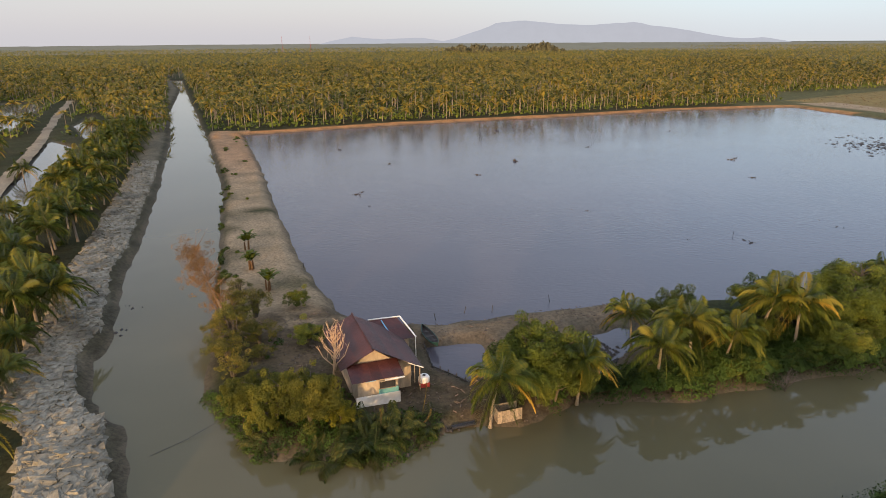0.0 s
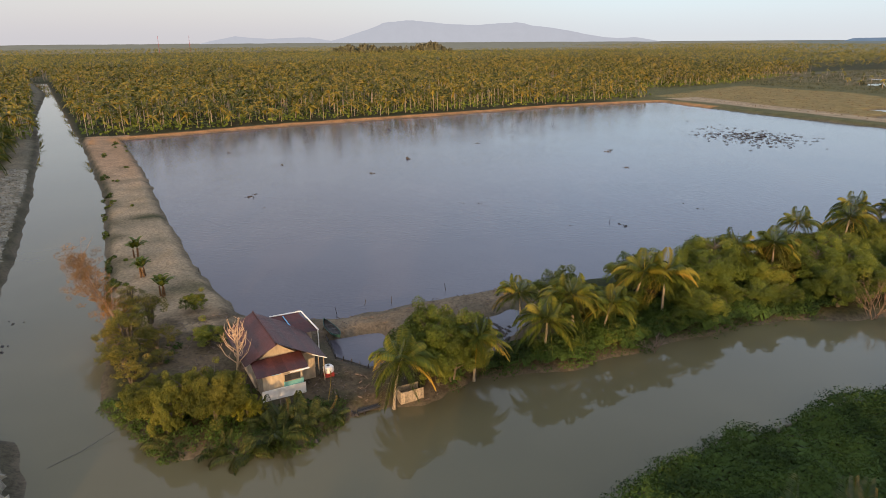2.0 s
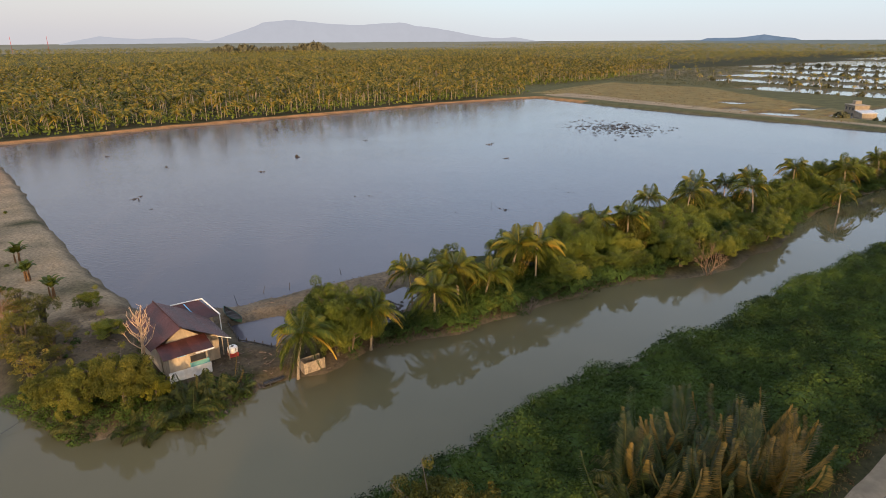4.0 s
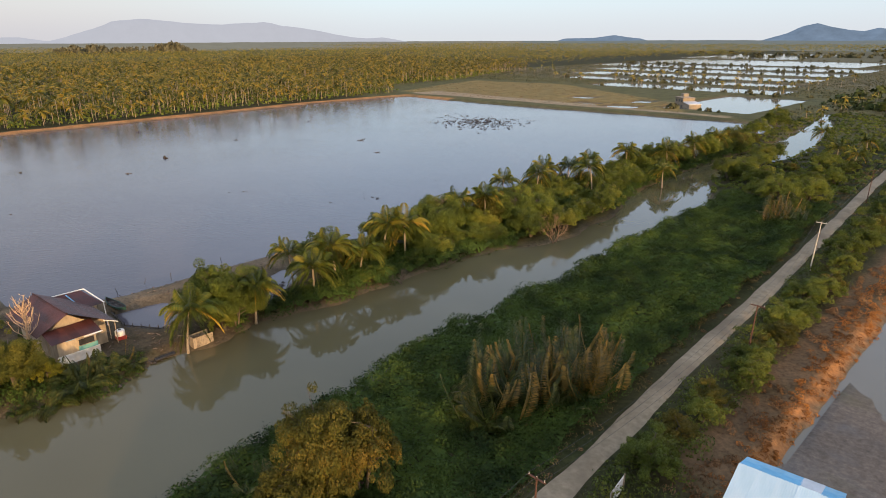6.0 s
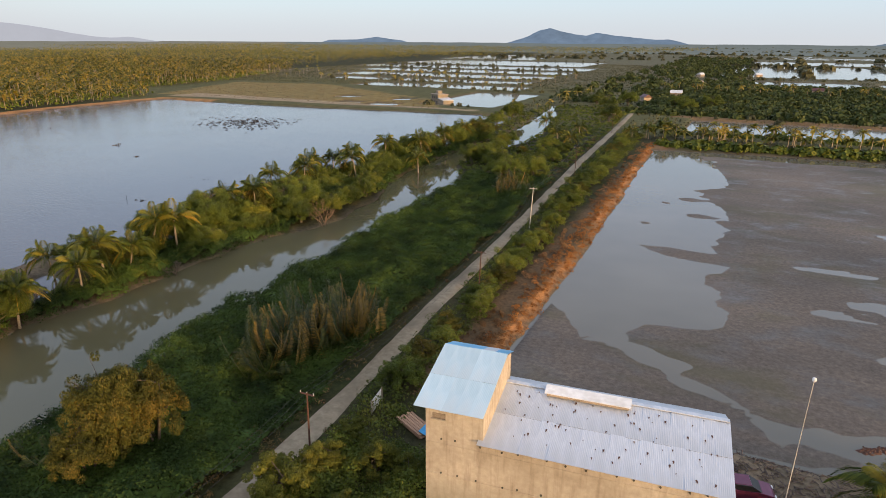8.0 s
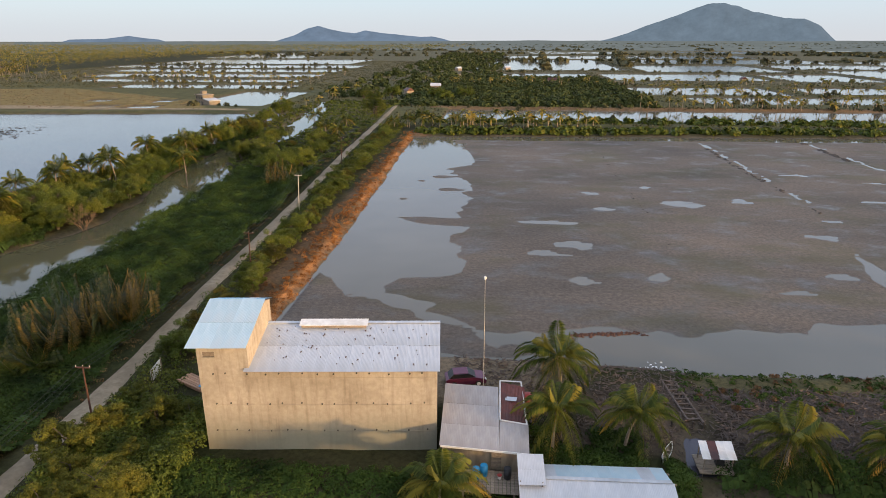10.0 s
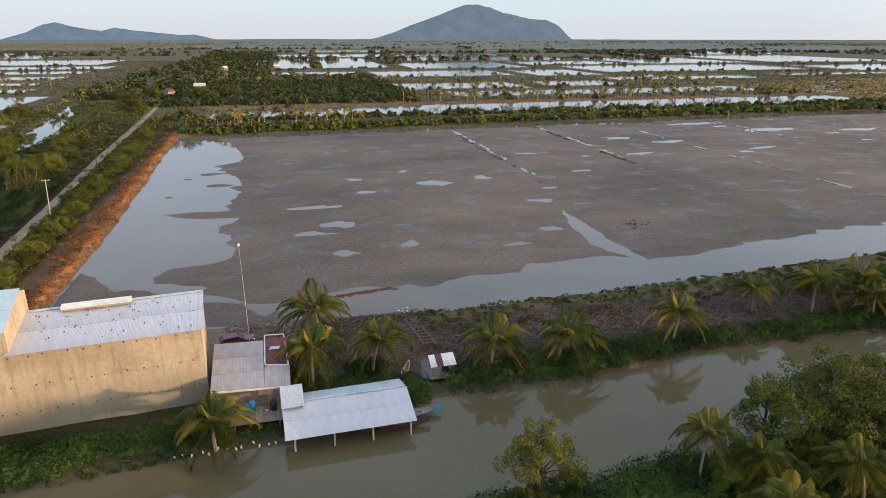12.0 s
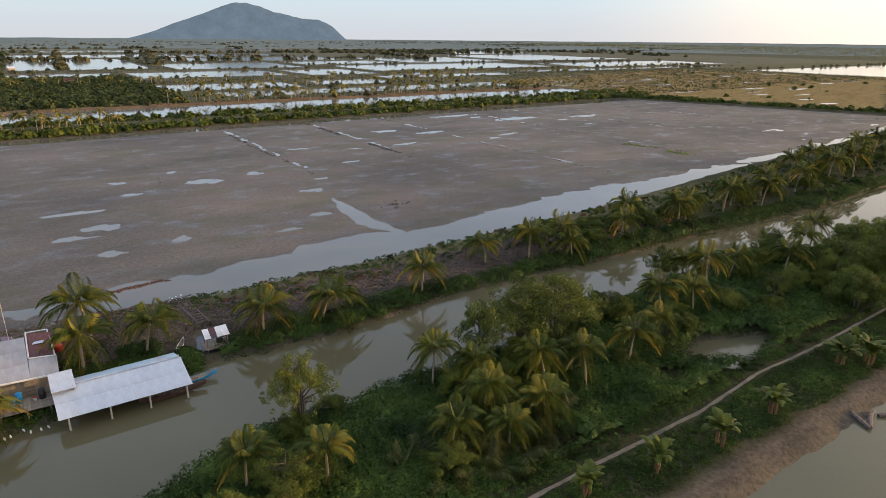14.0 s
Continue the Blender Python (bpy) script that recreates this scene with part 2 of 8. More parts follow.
M_WITHERED = leafy("withered_leaf", (0.10, 0.075, 0.025), (0.21, 0.125, 0.04), (0.30, 0.17, 0.055), 0.8, 0.2, own=0.5)
M_BARK = surface("palm_bark", (0.20, 0.16, 0.12), (0.33, 0.27, 0.2), None, 4.0, 0.5, 0.9, 0.5, 0.03, vary=0.2, stretch=(1, 1, 3))
M_STEM = surface("dark_tree_bark", (0.05, 0.04, 0.03), (0.11, 0.09, 0.065), None, 4.0, 0.5, 0.9, 0.5, 0.03, vary=0.2, stretch=(1, 1, 3))
M_TWIG = surface("brown_bare_twig", (0.13, 0.085, 0.055), (0.22, 0.145, 0.095), None, 3.0, 0.5, 0.9, 0.3, 0.02, vary=0.1)
M_DEADWOOD = surface("dead_wood", (0.30, 0.20, 0.12), (0.48, 0.34, 0.22), None, 3.0, 0.5, 0.9, 0.3, 0.02, vary=0.1)
M_WETWOOD = surface("dark_wet_wood", (0.02, 0.018, 0.016), (0.055, 0.045, 0.04), None, 3.0, 0.5, 0.7, 0.4, 0.03, vary=0.2)
M_PLANK = surface("weathered_plank", (0.22, 0.17, 0.12), (0.38, 0.31, 0.23), (0.12, 0.10, 0.08), 5.0, 0.8, 0.85, 0.3, 0.01, vary=0.25, stretch=(1, 6, 6))
M_RUST = surface("rusty_red_roofing", (0.055, 0.018, 0.016), (0.105, 0.034, 0.028), (0.035, 0.02, 0.02), 1.6, 0.5, 0.5, 0.25, 0.01, 0.3, 0.22)
M_ZINC = surface("galvanised_roofing", (0.43, 0.46, 0.505), (0.545, 0.575, 0.62), (0.36, 0.38, 0.41), 2.2, 0.5, 0.5, 0.2, 0.01, 0.12, 0.035, (1, 0.25, 1))
M_OLDZINC = surface("weathered_grey_roofing", (0.30, 0.29, 0.295), (0.41, 0.395, 0.395), (0.24, 0.22, 0.21), 2.2, 0.5, 0.6, 0.2, 0.01, 0.1, 0.06, (1, 0.25, 1))
M_BLUEZINC = surface("pale_blue_roofing", (0.36, 0.50, 0.58), (0.48, 0.61, 0.68), (0.42, 0.50, 0.55), 1.2, 0.5, 0.5, 0.2, 0.01, 0.1, 0.06, (1, 0.25, 1))
M_BLUEPAINT = surface("bright_blue_sheet", (0.08, 0.32, 0.55), (0.14, 0.42, 0.66), (0.25, 0.45, 0.6), 2.0, 0.5, 0.45, 0.1, 0.01, 0.1, 0.1)
M_WHITE = surface("white_paint", (0.62, 0.62, 0.62), (0.76, 0.76, 0.75), (0.5, 0.49, 0.46), 2.0, 0.6, 0.6, 0.1, 0.01, 0, 0.06)
M_TEAL = surface("teal_board", (0.10, 0.28, 0.27), (0.16, 0.38, 0.36), None, 3.0, 0.5, 0.7, 0.1, 0.01, 0, 0.1)
M_RED = surface("red_paint", (0.28, 0.03, 0.025), (0.40, 0.05, 0.04), None, 3.0, 0.5, 0.5, 0.1, 0.01, 0, 0.1)
M_BLUE = surface("boat_blue_paint", (0.02, 0.20, 0.42), (0.03, 0.30, 0.55), None, 3.0, 0.5, 0.4, 0.1, 0.01, 0, 0.1)
M_DARKGREEN = surface("dark_green_paint", (0.018, 0.06, 0.045), (0.03, 0.09, 0.07), None, 3.0, 0.5, 0.6, 0.1, 0.01, 0, 0.1)
M_TIMBER = surface("fresh_sawn_timber", (0.28, 0.15, 0.085), (0.42, 0.25, 0.15), None, 4.0, 0.6, 0.8, 0.3, 0.01, 0, 0.2, (1, 6, 6))
M_DARK = surface("black_pipe", (0.012, 0.012, 0.014), (0.03, 0.03, 0.033), None, 3.0, 0.5, 0.5, 0.1, 0.01, 0, 0.1)
M_WALLBOARD = surface("house_wall_board", (0.30, 0.24, 0.17), (0.44, 0.36, 0.26), (0.22, 0.18, 0.14), 2.5, 0.7, 0.85, 0.3, 0.01, 0, 0.12, (1, 1, 0.4))
M_CONCRETE = surface("concrete_pole", (0.42, 0.38, 0.32), (0.55, 0.50, 0.43), None, 3.0, 0.5, 0.8, 0.2, 0.01, 0, 0.08)
M_IRON = surface("rusty_iron_pole", (0.07, 0.032, 0.022), (0.12, 0.058, 0.038), None, 6.0, 0.7, 0.8, 0.2, 0.01, 0.2, 0.1)
M_CLOD = surface("dry_clay_clod", (0.12, 0.109, 0.081), (0.31, 0.283, 0.22), (0.07, 0.063, 0.046), 2.0, 0.25, 0.95, 0.5, 0.05, vary=0, where="World")
M_BRUSH = surface("dead_branch_litter", (0.06, 0.046, 0.038), (0.15, 0.115, 0.098), None, 3.0, 0.4, 0.9, 0.3, 0.03, vary=0, where="World")

# ---------------------------------------------------------------- mesh helpers
from mathutils import geometry

rng = np.random.default_rng(7)


def fast(name, V, F, material, smooth=False):
    """A mesh from a vertex array and one face array (all faces with the same number of corners)."""
    V, F = np.asarray(V, np.float32), np.asarray(F, np.int32)
    me = bpy.data.meshes.new(name)
    me.vertices.add(len(V))
    me.vertices.foreach_set("co", V.ravel())
    me.loops.add(F.size)
    me.loops.foreach_set("vertex_index", F.ravel())
    me.polygons.add(len(F))
    me.polygons.foreach_set("loop_start", np.arange(0, F.size, F.shape[1], dtype=np.int32))
    if smooth:
        me.polygons.foreach_set("use_smooth", np.ones(len(F), bool))
    me.update(calc_edges=True)
    if not smooth:
        me.shade_flat()
    me.materials.append(material)
    return me


def joined(pieces):
    """Several (V, F) pairs as one."""
    Vs, Fs, at = [], [], 0
    for V, F in pieces:
        Vs.append(V)
        Fs.append(np.asarray(F) + at)
        at += len(V)
    return np.concatenate(Vs), np.concatenate(Fs)


class Shape:
    """Gathers solids into one mesh."""

    def __init__(self):
        self.v, self.f = [], []

    def box(self, centre, size, m=None, taper=1.0):
        at = len(self.v)
        sx, sy, sz = (s / 2 for s in size)
        for z, k in ((-sz, 1), (sz, taper)):
            for x, y in ((-sx, -sy), (sx, -sy), (sx, sy), (-sx, sy)):
                p = Vector((x * k, y * k, z))
                p = (m @ p if m else p) + Vector(centre)
                self.v.append(tuple(p))
        for f in ((3, 2, 1, 0), (4, 5, 6, 7), (0, 1, 5, 4), (1, 2, 6, 5), (2, 3, 7, 6), (3, 0, 4, 7)):
            self.f.append(tuple(i + at for i in f))
        return self

    def prism(self, outline, low, high):
        """A plan outline raised from low to high."""
        at, n = len(self.v), len(outline)
        self.v += [(x, y, low) for x, y in outline] + [(x, y, high) for x, y in outline]
        self.f.append(tuple(at + n + i for i in range(n)))
        self.f.append(tuple(at + n - 1 - i for i in range(n)))
        self.f += [(at + i, at + (i + 1) % n, at + n + (i + 1) % n, at + n + i) for i in range(n)]
        return self

    def tube(self, path, radii, n=6):
        at = len(self.v)
        path = [Vector(p) for p in path]
        for i, p in enumerate(path):
            d = (path[min(i + 1, len(path) - 1)] - path[max(i - 1, 0)]).normalized()
            a = d.cross(Vector((0.31, 0.95, 0.05)) if abs(d.z) > 0.6 else Vector((0, 0, 1))).normalized()
            b = d.cross(a)
            r = radii[i] if hasattr(radii, "__len__") else radii
            for k in range(n):
                t = 2 * math.pi * k / n
                self.v.append(tuple(p + (a * math.cos(t) + b * math.sin(t)) * r))
        for i in range(len(path) - 1):
            for k in range(n):
                k2 = (k + 1) % n
                self.f.append((at + i * n + k, at + i * n + k2, at + (i + 1) * n + k2, at + (i + 1) * n + k))
        self.f.append(tuple(at + n - 1 - k for k in range(n)))
        self.f.append(tuple(at + (len(path) - 1) * n + k for k in range(n)))
        return self

    def mesh(self, name, material, smooth=False):
        me = bpy.data.meshes.new(name)
        me.from_pydata(self.v, [], self.f)
        if smooth:
            me.polygons.foreach_set("use_smooth", np.ones(len(me.polygons), bool))
        me.update()
        me.materials.append(material)
        return me


def thing(name, place, turn=0, label="", category="", group="", kind=""):
    """An empty at a thing's base, which parents its parts."""
    ob = new(name)
    ob.empty_display_size = 0.3
    ob.matrix_world = pose(*place, 0, 0, turn)
    return tagged(ob, label, category, group, kind)


def part(name, data, parent, label="", m=None, material=None):
    """One mesh object under a thing or a part. data: a mesh or a Shape (then with its material)."""
    if isinstance(data, Shape):
        data = data.mesh(name, material)
    ob = new(name, data)
    ob.parent = parent
    if m is not None:
        ob.matrix_local = m
    return tagged(ob, label)


def single(name, data, label, category, group="", kind="", m=None):
    ob = new(name, data)
    if m is not None:
        ob.matrix_world = m
    return tagged(ob, label, category, group, kind)


def smooth01(t):
    t = np.clip(t, 0, 1)
    return t * t * (3 - 2 * t)


def ripple_noise(x, y, scale, seed=0, octaves=3):
    """Smooth value noise in about -1..1 over arrays."""
    out, amp, tot = np.zeros_like(x, dtype=float), 1.0, 0.0
    for o in range(octaves):
        fx, fy = x / scale * 2 ** o + 37.2 * seed, y / scale * 2 ** o + 11.7 * seed
        ix, iy = np.floor(fx).astype(np.int64), np.floor(fy).astype(np.int64)
        tx, ty = smooth01(fx - ix), smooth01(fy - iy)

        def h(a, b):
            k = (a * 374761393 + b * 668265263 + (seed * 7 + o) * 974634777) & 0xFFFFFFFF
            k = ((k ^ (k >> 13)) * 1274126177) & 0xFFFFFFFF
            return ((k ^ (k >> 16)) & 0xFFFF) / 32767.5 - 1

        v = (h(ix, iy) * (1 - tx) + h(ix + 1, iy) * tx) * (1 - ty) + (h(ix, iy + 1) * (1 - tx) + h(ix + 1, iy + 1) * tx) * ty
        out += v * amp
        tot += amp
        amp *= 0.5
    return out / tot


def inside_distance(x, y, poly):
    """Signed distance to a polygon, negative inside."""
    d = np.full(x.shape, 1e9)
    inn = np.zeros(x.shape, bool)
    n = len(poly)
    for i in range(n):
        (ax, ay), (bx, by) = poly[i], poly[(i + 1) % n]
        ex, ey = bx - ax, by - ay
        t = np.clip(((x - ax) * ex + (y - ay) * ey) / (ex * ex + ey * ey + 1e-9), 0, 1)
        d = np.minimum(d, (x - ax - t * ex) ** 2 + (y - ay - t * ey) ** 2)
        cross = (ay > y) != (by > y)
        if ey != 0:
            inn ^= cross & (x < ax + (y - ay) * ex / ey)
    d = np.sqrt(d)
    return np.where(inn, -d, d)


# ---------------------------------------------------------------- plan of the waters
RIVER = [(-74, 336), (-70, 324), (-64, 275), (-60, 246), (-59, 215), (-60, 192), (-59.5, 166), (-58, 148), (-55, 131), (-50, 118), (-50, 109), (-48, 102), (-49.5, 94), (-53, 87), (-54, 70), (-53.5, 55),
         (-56, 45), (-54, 38), (-55, 32), (-51.5, 26), (-55, 15), (-66, 10), (-116, 7.5), (-165, 4.5), (-250, -7), (-470, -40), (-620, -62),
         (-620, -72), (-498, -48), (-344, -33), (-246, -19), (-169, -10.5), (-119, -6), (-104.9, -5.7), (-93.5, -3.8), (-82.6, -2.1), (-77, -2.9), (-69.8, -1.4), (-65.2, 0.6), (-62.3, 3.2), (-56.3, 4.6), (-52.5, 5.6), (-47, 6.2), (-44, 2),
         (-42, -60), (-30.5, -60), (-30.5, 0), (-31, 20), (-32.8, 27.6), (-33.6, 31), (-33.3, 36), (-33.8, 41.2), (-34.5, 46), (-36.4, 51), (-37.2, 59), (-36.8, 65), (-37.5, 72.4), (-36.7, 78), (-37.2, 86), (-38.6, 96), (-38.8, 106), (-38.7, 119), (-40, 137),
         (-43, 147), (-50, 162), (-50.5, 188), (-45.4, 207), (-46, 228), (-51, 255), (-56, 288), (-66, 319), (-68, 336)]
SIDE_RIVER = [(6, 29), (12, 29.5), (20, 30.5), (27, 32), (41, 34), (44, 35), (58, 34.5), (75, 37), (94, 36), (128, 36), (167, 35), (260, 42),
              (420, 52), (420, 38), (260, 28), (139, 22), (117, 27), (90, 22), (63, 20), (53, 20), (43, 19), (34, 16), (20, 14), (6, 16)]
POND = [(-83, 24), (-100, 21), (-135, 17), (-194, 12), (-253, 5), (-265, 64), (-272, 142), (-280, 206), (-277, 267), (-196, 267),
        (-108, 276), (-70, 278), (-66, 200), (-70, 120), (-75, 66), (-76, 61), (-77, 49), (-76, 36), (-79, 28)]
MUDPOND = [(-1, 58), (-1, 93), (-5, 215), (71, 220), (158, 223), (223, 227), (318, 229), (362, 108), (372, 92), (267, 78), (187, 69),
           (125, 59), (91, 56), (69, 54.5), (48, 53.5), (34, 55), (20, 55), (8, 56)]
BANK_POND = [(60, -10), (71, -8), (81, -7.5), (96, -7.5), (150, -9), (150, -70), (60, -70)]
INLETS = [[(-71, 33), (-70.5, 39.5), (-64, 39), (-62.5, 35.5), (-66, 33)], [(-68.5, 51), (-71, 59), (-66, 57.5), (-60.5, 49.5), (-61, 46.5)], [(42.0, 37.2), (45.0, 37.2), (44.6, 42.6), (42.4, 42.8)]]
SHADE_POOLS = [[(85.5, 8.5), (92, 10.3), (99, 7.5), (97, 4.5), (89, 4.2)], [(79, 8.5), (83, 5.5), (80, 4.8)], [(60, 5.5), (65, 4), (63, 2.5)]]
WEST_PONDS = [[(-120, -28), (-164, -31), (-230, -41), (-258, -60), (-235, -57), (-173, -47), (-125, -42)],
              [(-290, -84), (-345, -93), (-420, -112), (-420, -150), (-300, -120)],
              [(-250, -46), (-290, -52), (-340, -66), (-300, -64)]]
FAR_PONDS = [  # x from, x to, y from, y to; the salt pans last
    (-138, -95, 306, 398), (-250, -118, 412, 458), (-318, -130, 472, 518), (-350, -136, 532, 598), (-382, -140, 612, 684), (-440, -138, 698, 785), (-440, -168, 798, 988), (-480, -300, 1020, 1360),
    (0, 345, 258, 303), (128, 338, 334, 376), (106, 196, 386, 450), (212, 272, 392, 450), (285, 425, 440, 488), (-34, 100, 532, 622), (112, 235, 512, 618), (245, 318, 505, 610), (329, 580, 542, 684),
    (-60, 150, 668, 985), (165, 300, 640, 800), (315, 450, 700, 815), (200, 440, 830, 1000), (460, 640, 704, 920), (660, 900, 706, 1000), (470, 780, 462, 505), (600, 880, 520, 640), (630, 1000, 1020, 1300), (-40, 420, 1020, 1190), (700, 1150, 230, 400),
    (-203, -187, 322, 336), (-182, -166, 296, 308), (-163, -151, 320, 336), (-162, -144, 292, 308)]
TRACK = [(-10.6, -60), (-10.7, 20), (-10.9, 33), (-11, 42), (-11.8, 55), (-13.1, 70), (-14.2, 93), (-16.4, 127), (-20, 178), (-23.2, 242), (-26, 290), (-29.5, 348), (-20, 372), (40, 380)]
FOOTPATH = [(40, -6), (57, 0), (67, 0.2), (78, 0.4), (89, 1.6), (100, 1.6), (125, 2.5), (170, 3)]


def rect(x0, x1, y0, y1):
    return [(x0, y0), (x1, y0), (x1, y1), (x0, y1)]


def line_distance(x, y, pts):
    d = np.full(x.shape, 1e9)
    for (ax, ay), (bx, by) in zip(pts, pts[1:]):
        ex, ey = bx - ax, by - ay
        t = np.clip(((x - ax) * ex + (y - ay) * ey) / (ex * ex + ey * ey), 0, 1)
        d = np.minimum(d, np.hypot(x - ax - t * ex, y - ay - t * ey))
    return d


def steps(*runs):
    """Grid lines: runs of (from, to, step)."""
    out = [np.arange(a, b, s) for a, b, s in runs]
    return np.concatenate(out + [[runs[-1][1]]])


def ground_height(x, y):
    """Height of the land and of the beds under the water, and the distance to the nearest water."""
    wob = 0.7 * ripple_noise(x, y, 5.0, 3) + 0.35 * ripple_noise(x, y, 1.6, 4, 2)
    near = [inside_distance(x, y, p) for p in (RIVER, SIDE_RIVER, POND, MUDPOND, BANK_POND, *INLETS, *SHADE_POOLS, *WEST_PONDS)]
    far = [inside_distance(x, y, rect(*r)) for r in FAR_PONDS]
    d = np.minimum.reduce(near + far) + wob * 0.8
    base = 0.75 + 0.18 * ripple_noise(x, y, 9, 5) + 0.1 * ripple_noise(x, y, 2.2, 6)
    berm = canal_side(x, y)
    base = base + 0.45 * smooth01(1 - np.abs(berm - 4.5) / 5.5) * (berm > -2)
    way_d = line_distance(x, y, TRACK)
    base = np.where(way_d < 4, 0.72 + (base - 0.72) * smooth01((way_d - 1.8) / 2.2), base)
    up = base * smooth01((d + 0.05) / 1.6)
    down = -0.9 * smooth01(-d / 2.5)
    return np.where(d > 0, up + 0.03, down + 0.03), d


def canal_side(x, y):
    """Distance inland from the canal's clay berm (positive on the berm side), far negative elsewhere."""
    edge = np.interp(-x, [46, 52.5, 56.3, 62.3, 65.2, 69.8, 77, 82.6, 93.5, 105, 119, 169, 246, 344, 498, 620], [6.2, 5.6, 4.6, 3.2, 0.6, -1.4, -2.9, -2.1, -3.8, -5.7, -6, -10.5, -19, -33, -48, -72])
    return np.where((x < -45), edge - y, -99)


def soil_colours(x, y, d):
    n1, n2 = ripple_noise(x, y, 6, 8), ripple_noise(x, y, 1.7, 9)
    c = np.zeros((*x.shape, 3))
    c[:] = (0.030, 0.036, 0.015)

    def lay(mask, colour, soft=1.0):
        nonlocal c
        k = np.clip(mask, 0, 1)[..., None] * soft
        c = c * (1 - k) + np.array(colour) * k

    lay(0.5 + n1, (0.055, 0.047, 0.027), 0.6)
    lay(smooth01((y - 236) / 12) * (x > -440), (0.098, 0.098, 0.046), 0.8)
    b = canal_side(x, y)
    lay(smooth01((b + 1) / 1.0) * smooth01((7.8 - b + 1.2 * n1) / 2.0), (0.12, 0.106, 0.078))
    lay(smooth01((b + 1) / 1.0) * smooth01((2.0 - b + 0.9 * n1) / 1.2), (0.045, 0.042, 0.026))
    dike = (x < -78) * (x > -262) * smooth01((y - np.interp(-x, [83, 116, 165, 250], [9, 7, 5, -7]) + 0) / 2.0) * (y < np.interp(-x, [83, 100, 135, 194, 253], [26, 23, 19, 14, 8]))
    lay(dike * smooth01(0.9 + n1), (0.265, 0.205, 0.14))
    lay(dike * smooth01((-150 - x) / 60), (0.31, 0.19, 0.115), 0.75)
    rim = (x < -240) * (x > -300) * (y > -5) * (y < 285) * smooth01(1 - np.abs(d - 2) / 3.5)
    lay(rim, (0.36, 0.19, 0.085))
    yard = smooth01((x + 86) / 3) * smooth01((-53 - x) / 1) * smooth01((y - 12) / 5) * smooth01((66 - y) / 6)
    lay(yard * smooth01(0.9 + n2), (0.082, 0.064, 0.044))
    lay(smooth01((x + 79) / 2) * smooth01((-67 - x) / 2) * smooth01((y - 32) / 2) * smooth01((66 - y) / 3), (0.135, 0.108, 0.078))
    bank = smooth01((x + 7.6) / 1.5) * smooth01((1.5 - x) / 1) * smooth01((y - 50) / 6) * smooth01((226 - y) / 4)
    lay(bank * smooth01(1.1 + n1), (0.115, 0.078, 0.048))
    lay(bank * smooth01((2.0 - d + 1.2 * n1 + 0.5 * n2) / 1.6), (0.40, 0.18, 0.065))
    lay(smooth01((x - 2) / 2) * smooth01((36 - x) / 6) * smooth01((y - 44) / 2) * smooth01((58 - y) / 2), (0.17, 0.135, 0.10))
    lay(smooth01((x - 30) / 4) * smooth01((125 - x) / 12) * smooth01((y - 38) / 1.5) * smooth01((52 - y) / 3) * smooth01(0.9 + n1), (0.085, 0.066, 0.054))
    lay(smooth01((x - 44) / 3) * smooth01((y - 47.5 - n1) / 2) * smooth01((62 - y) / 2) * (x < 190), (0.105, 0.095, 0.05), 0.8)
    # clay bank by the south pond, its soil colour darkened to stand for shade
    lay(smooth01((x - 58) / 2) * smooth01((-4.7 - y + 0.6 * n1) / 0.8) * smooth01((y + 12) / 2), (0.085, 0.072, 0.060))
    lay(smooth01((y - 301) / 2) * smooth01((312 - y) / 2) * (x > -10) * (x < 340), (0.17, 0.105, 0.06), 0.8)
    field = (inside_distance(x, y, [(-300, 284), (-336, 390), (-262, 404), (-142, 332), (-111, 283)]) < 0) * 1.0
    lay(field, (0.185, 0.145, 0.062))
    field = (inside_distance(x, y, [(335, 376), (346, 256), (372, 112), (683, 245), (640, 440)]) < 0) * 1.0
    lay(field, (0.20, 0.145, 0.055))
    lay(smooth01((y - 281 - 0.03 * (x + 196)) / 2) * smooth01((296 - 0.06 * (x + 196) - y) / 2) * (x > -285) * (x < -95), (0.27, 0.215, 0.15))
    lay(smooth01((y - 440) / 60) * (x > -430), (0.105, 0.102, 0.070), 0.8)
    edge = smooth01(1 - np.abs(d - 0.25) / 0.9)
    lay(edge, (0.085, 0.072, 0.055), 0.75)
    lay((d < 0) * 1.0, (0.10, 0.085, 0.065))
    return c


GX = steps((-640, -300, 4), (-300, -90, 2), (-90, 110, 1.0), (110, 200, 2), (200, 420, 4), (420, 1200, 13))
GY = steps((-260, -80, 6), (-80, -20, 1.5), (-20, 66, 1.0), (66, 130, 1.6), (130, 330, 3.0), (330, 640, 5), (640, 1600, 13))
gx, gy = np.meshgrid(GX, GY)
gz, gd = ground_height(gx, gy)
nx, ny = len(GX), len(GY)
idx = np.arange(nx * ny).reshape(ny, nx)
quads = np.stack([idx[:-1, :-1], idx[:-1, 1:], idx[1:, 1:], idx[1:, :-1]], -1).reshape(-1, 4)
gv = np.stack([gx, gy, gz], -1).reshape(-1, 3)
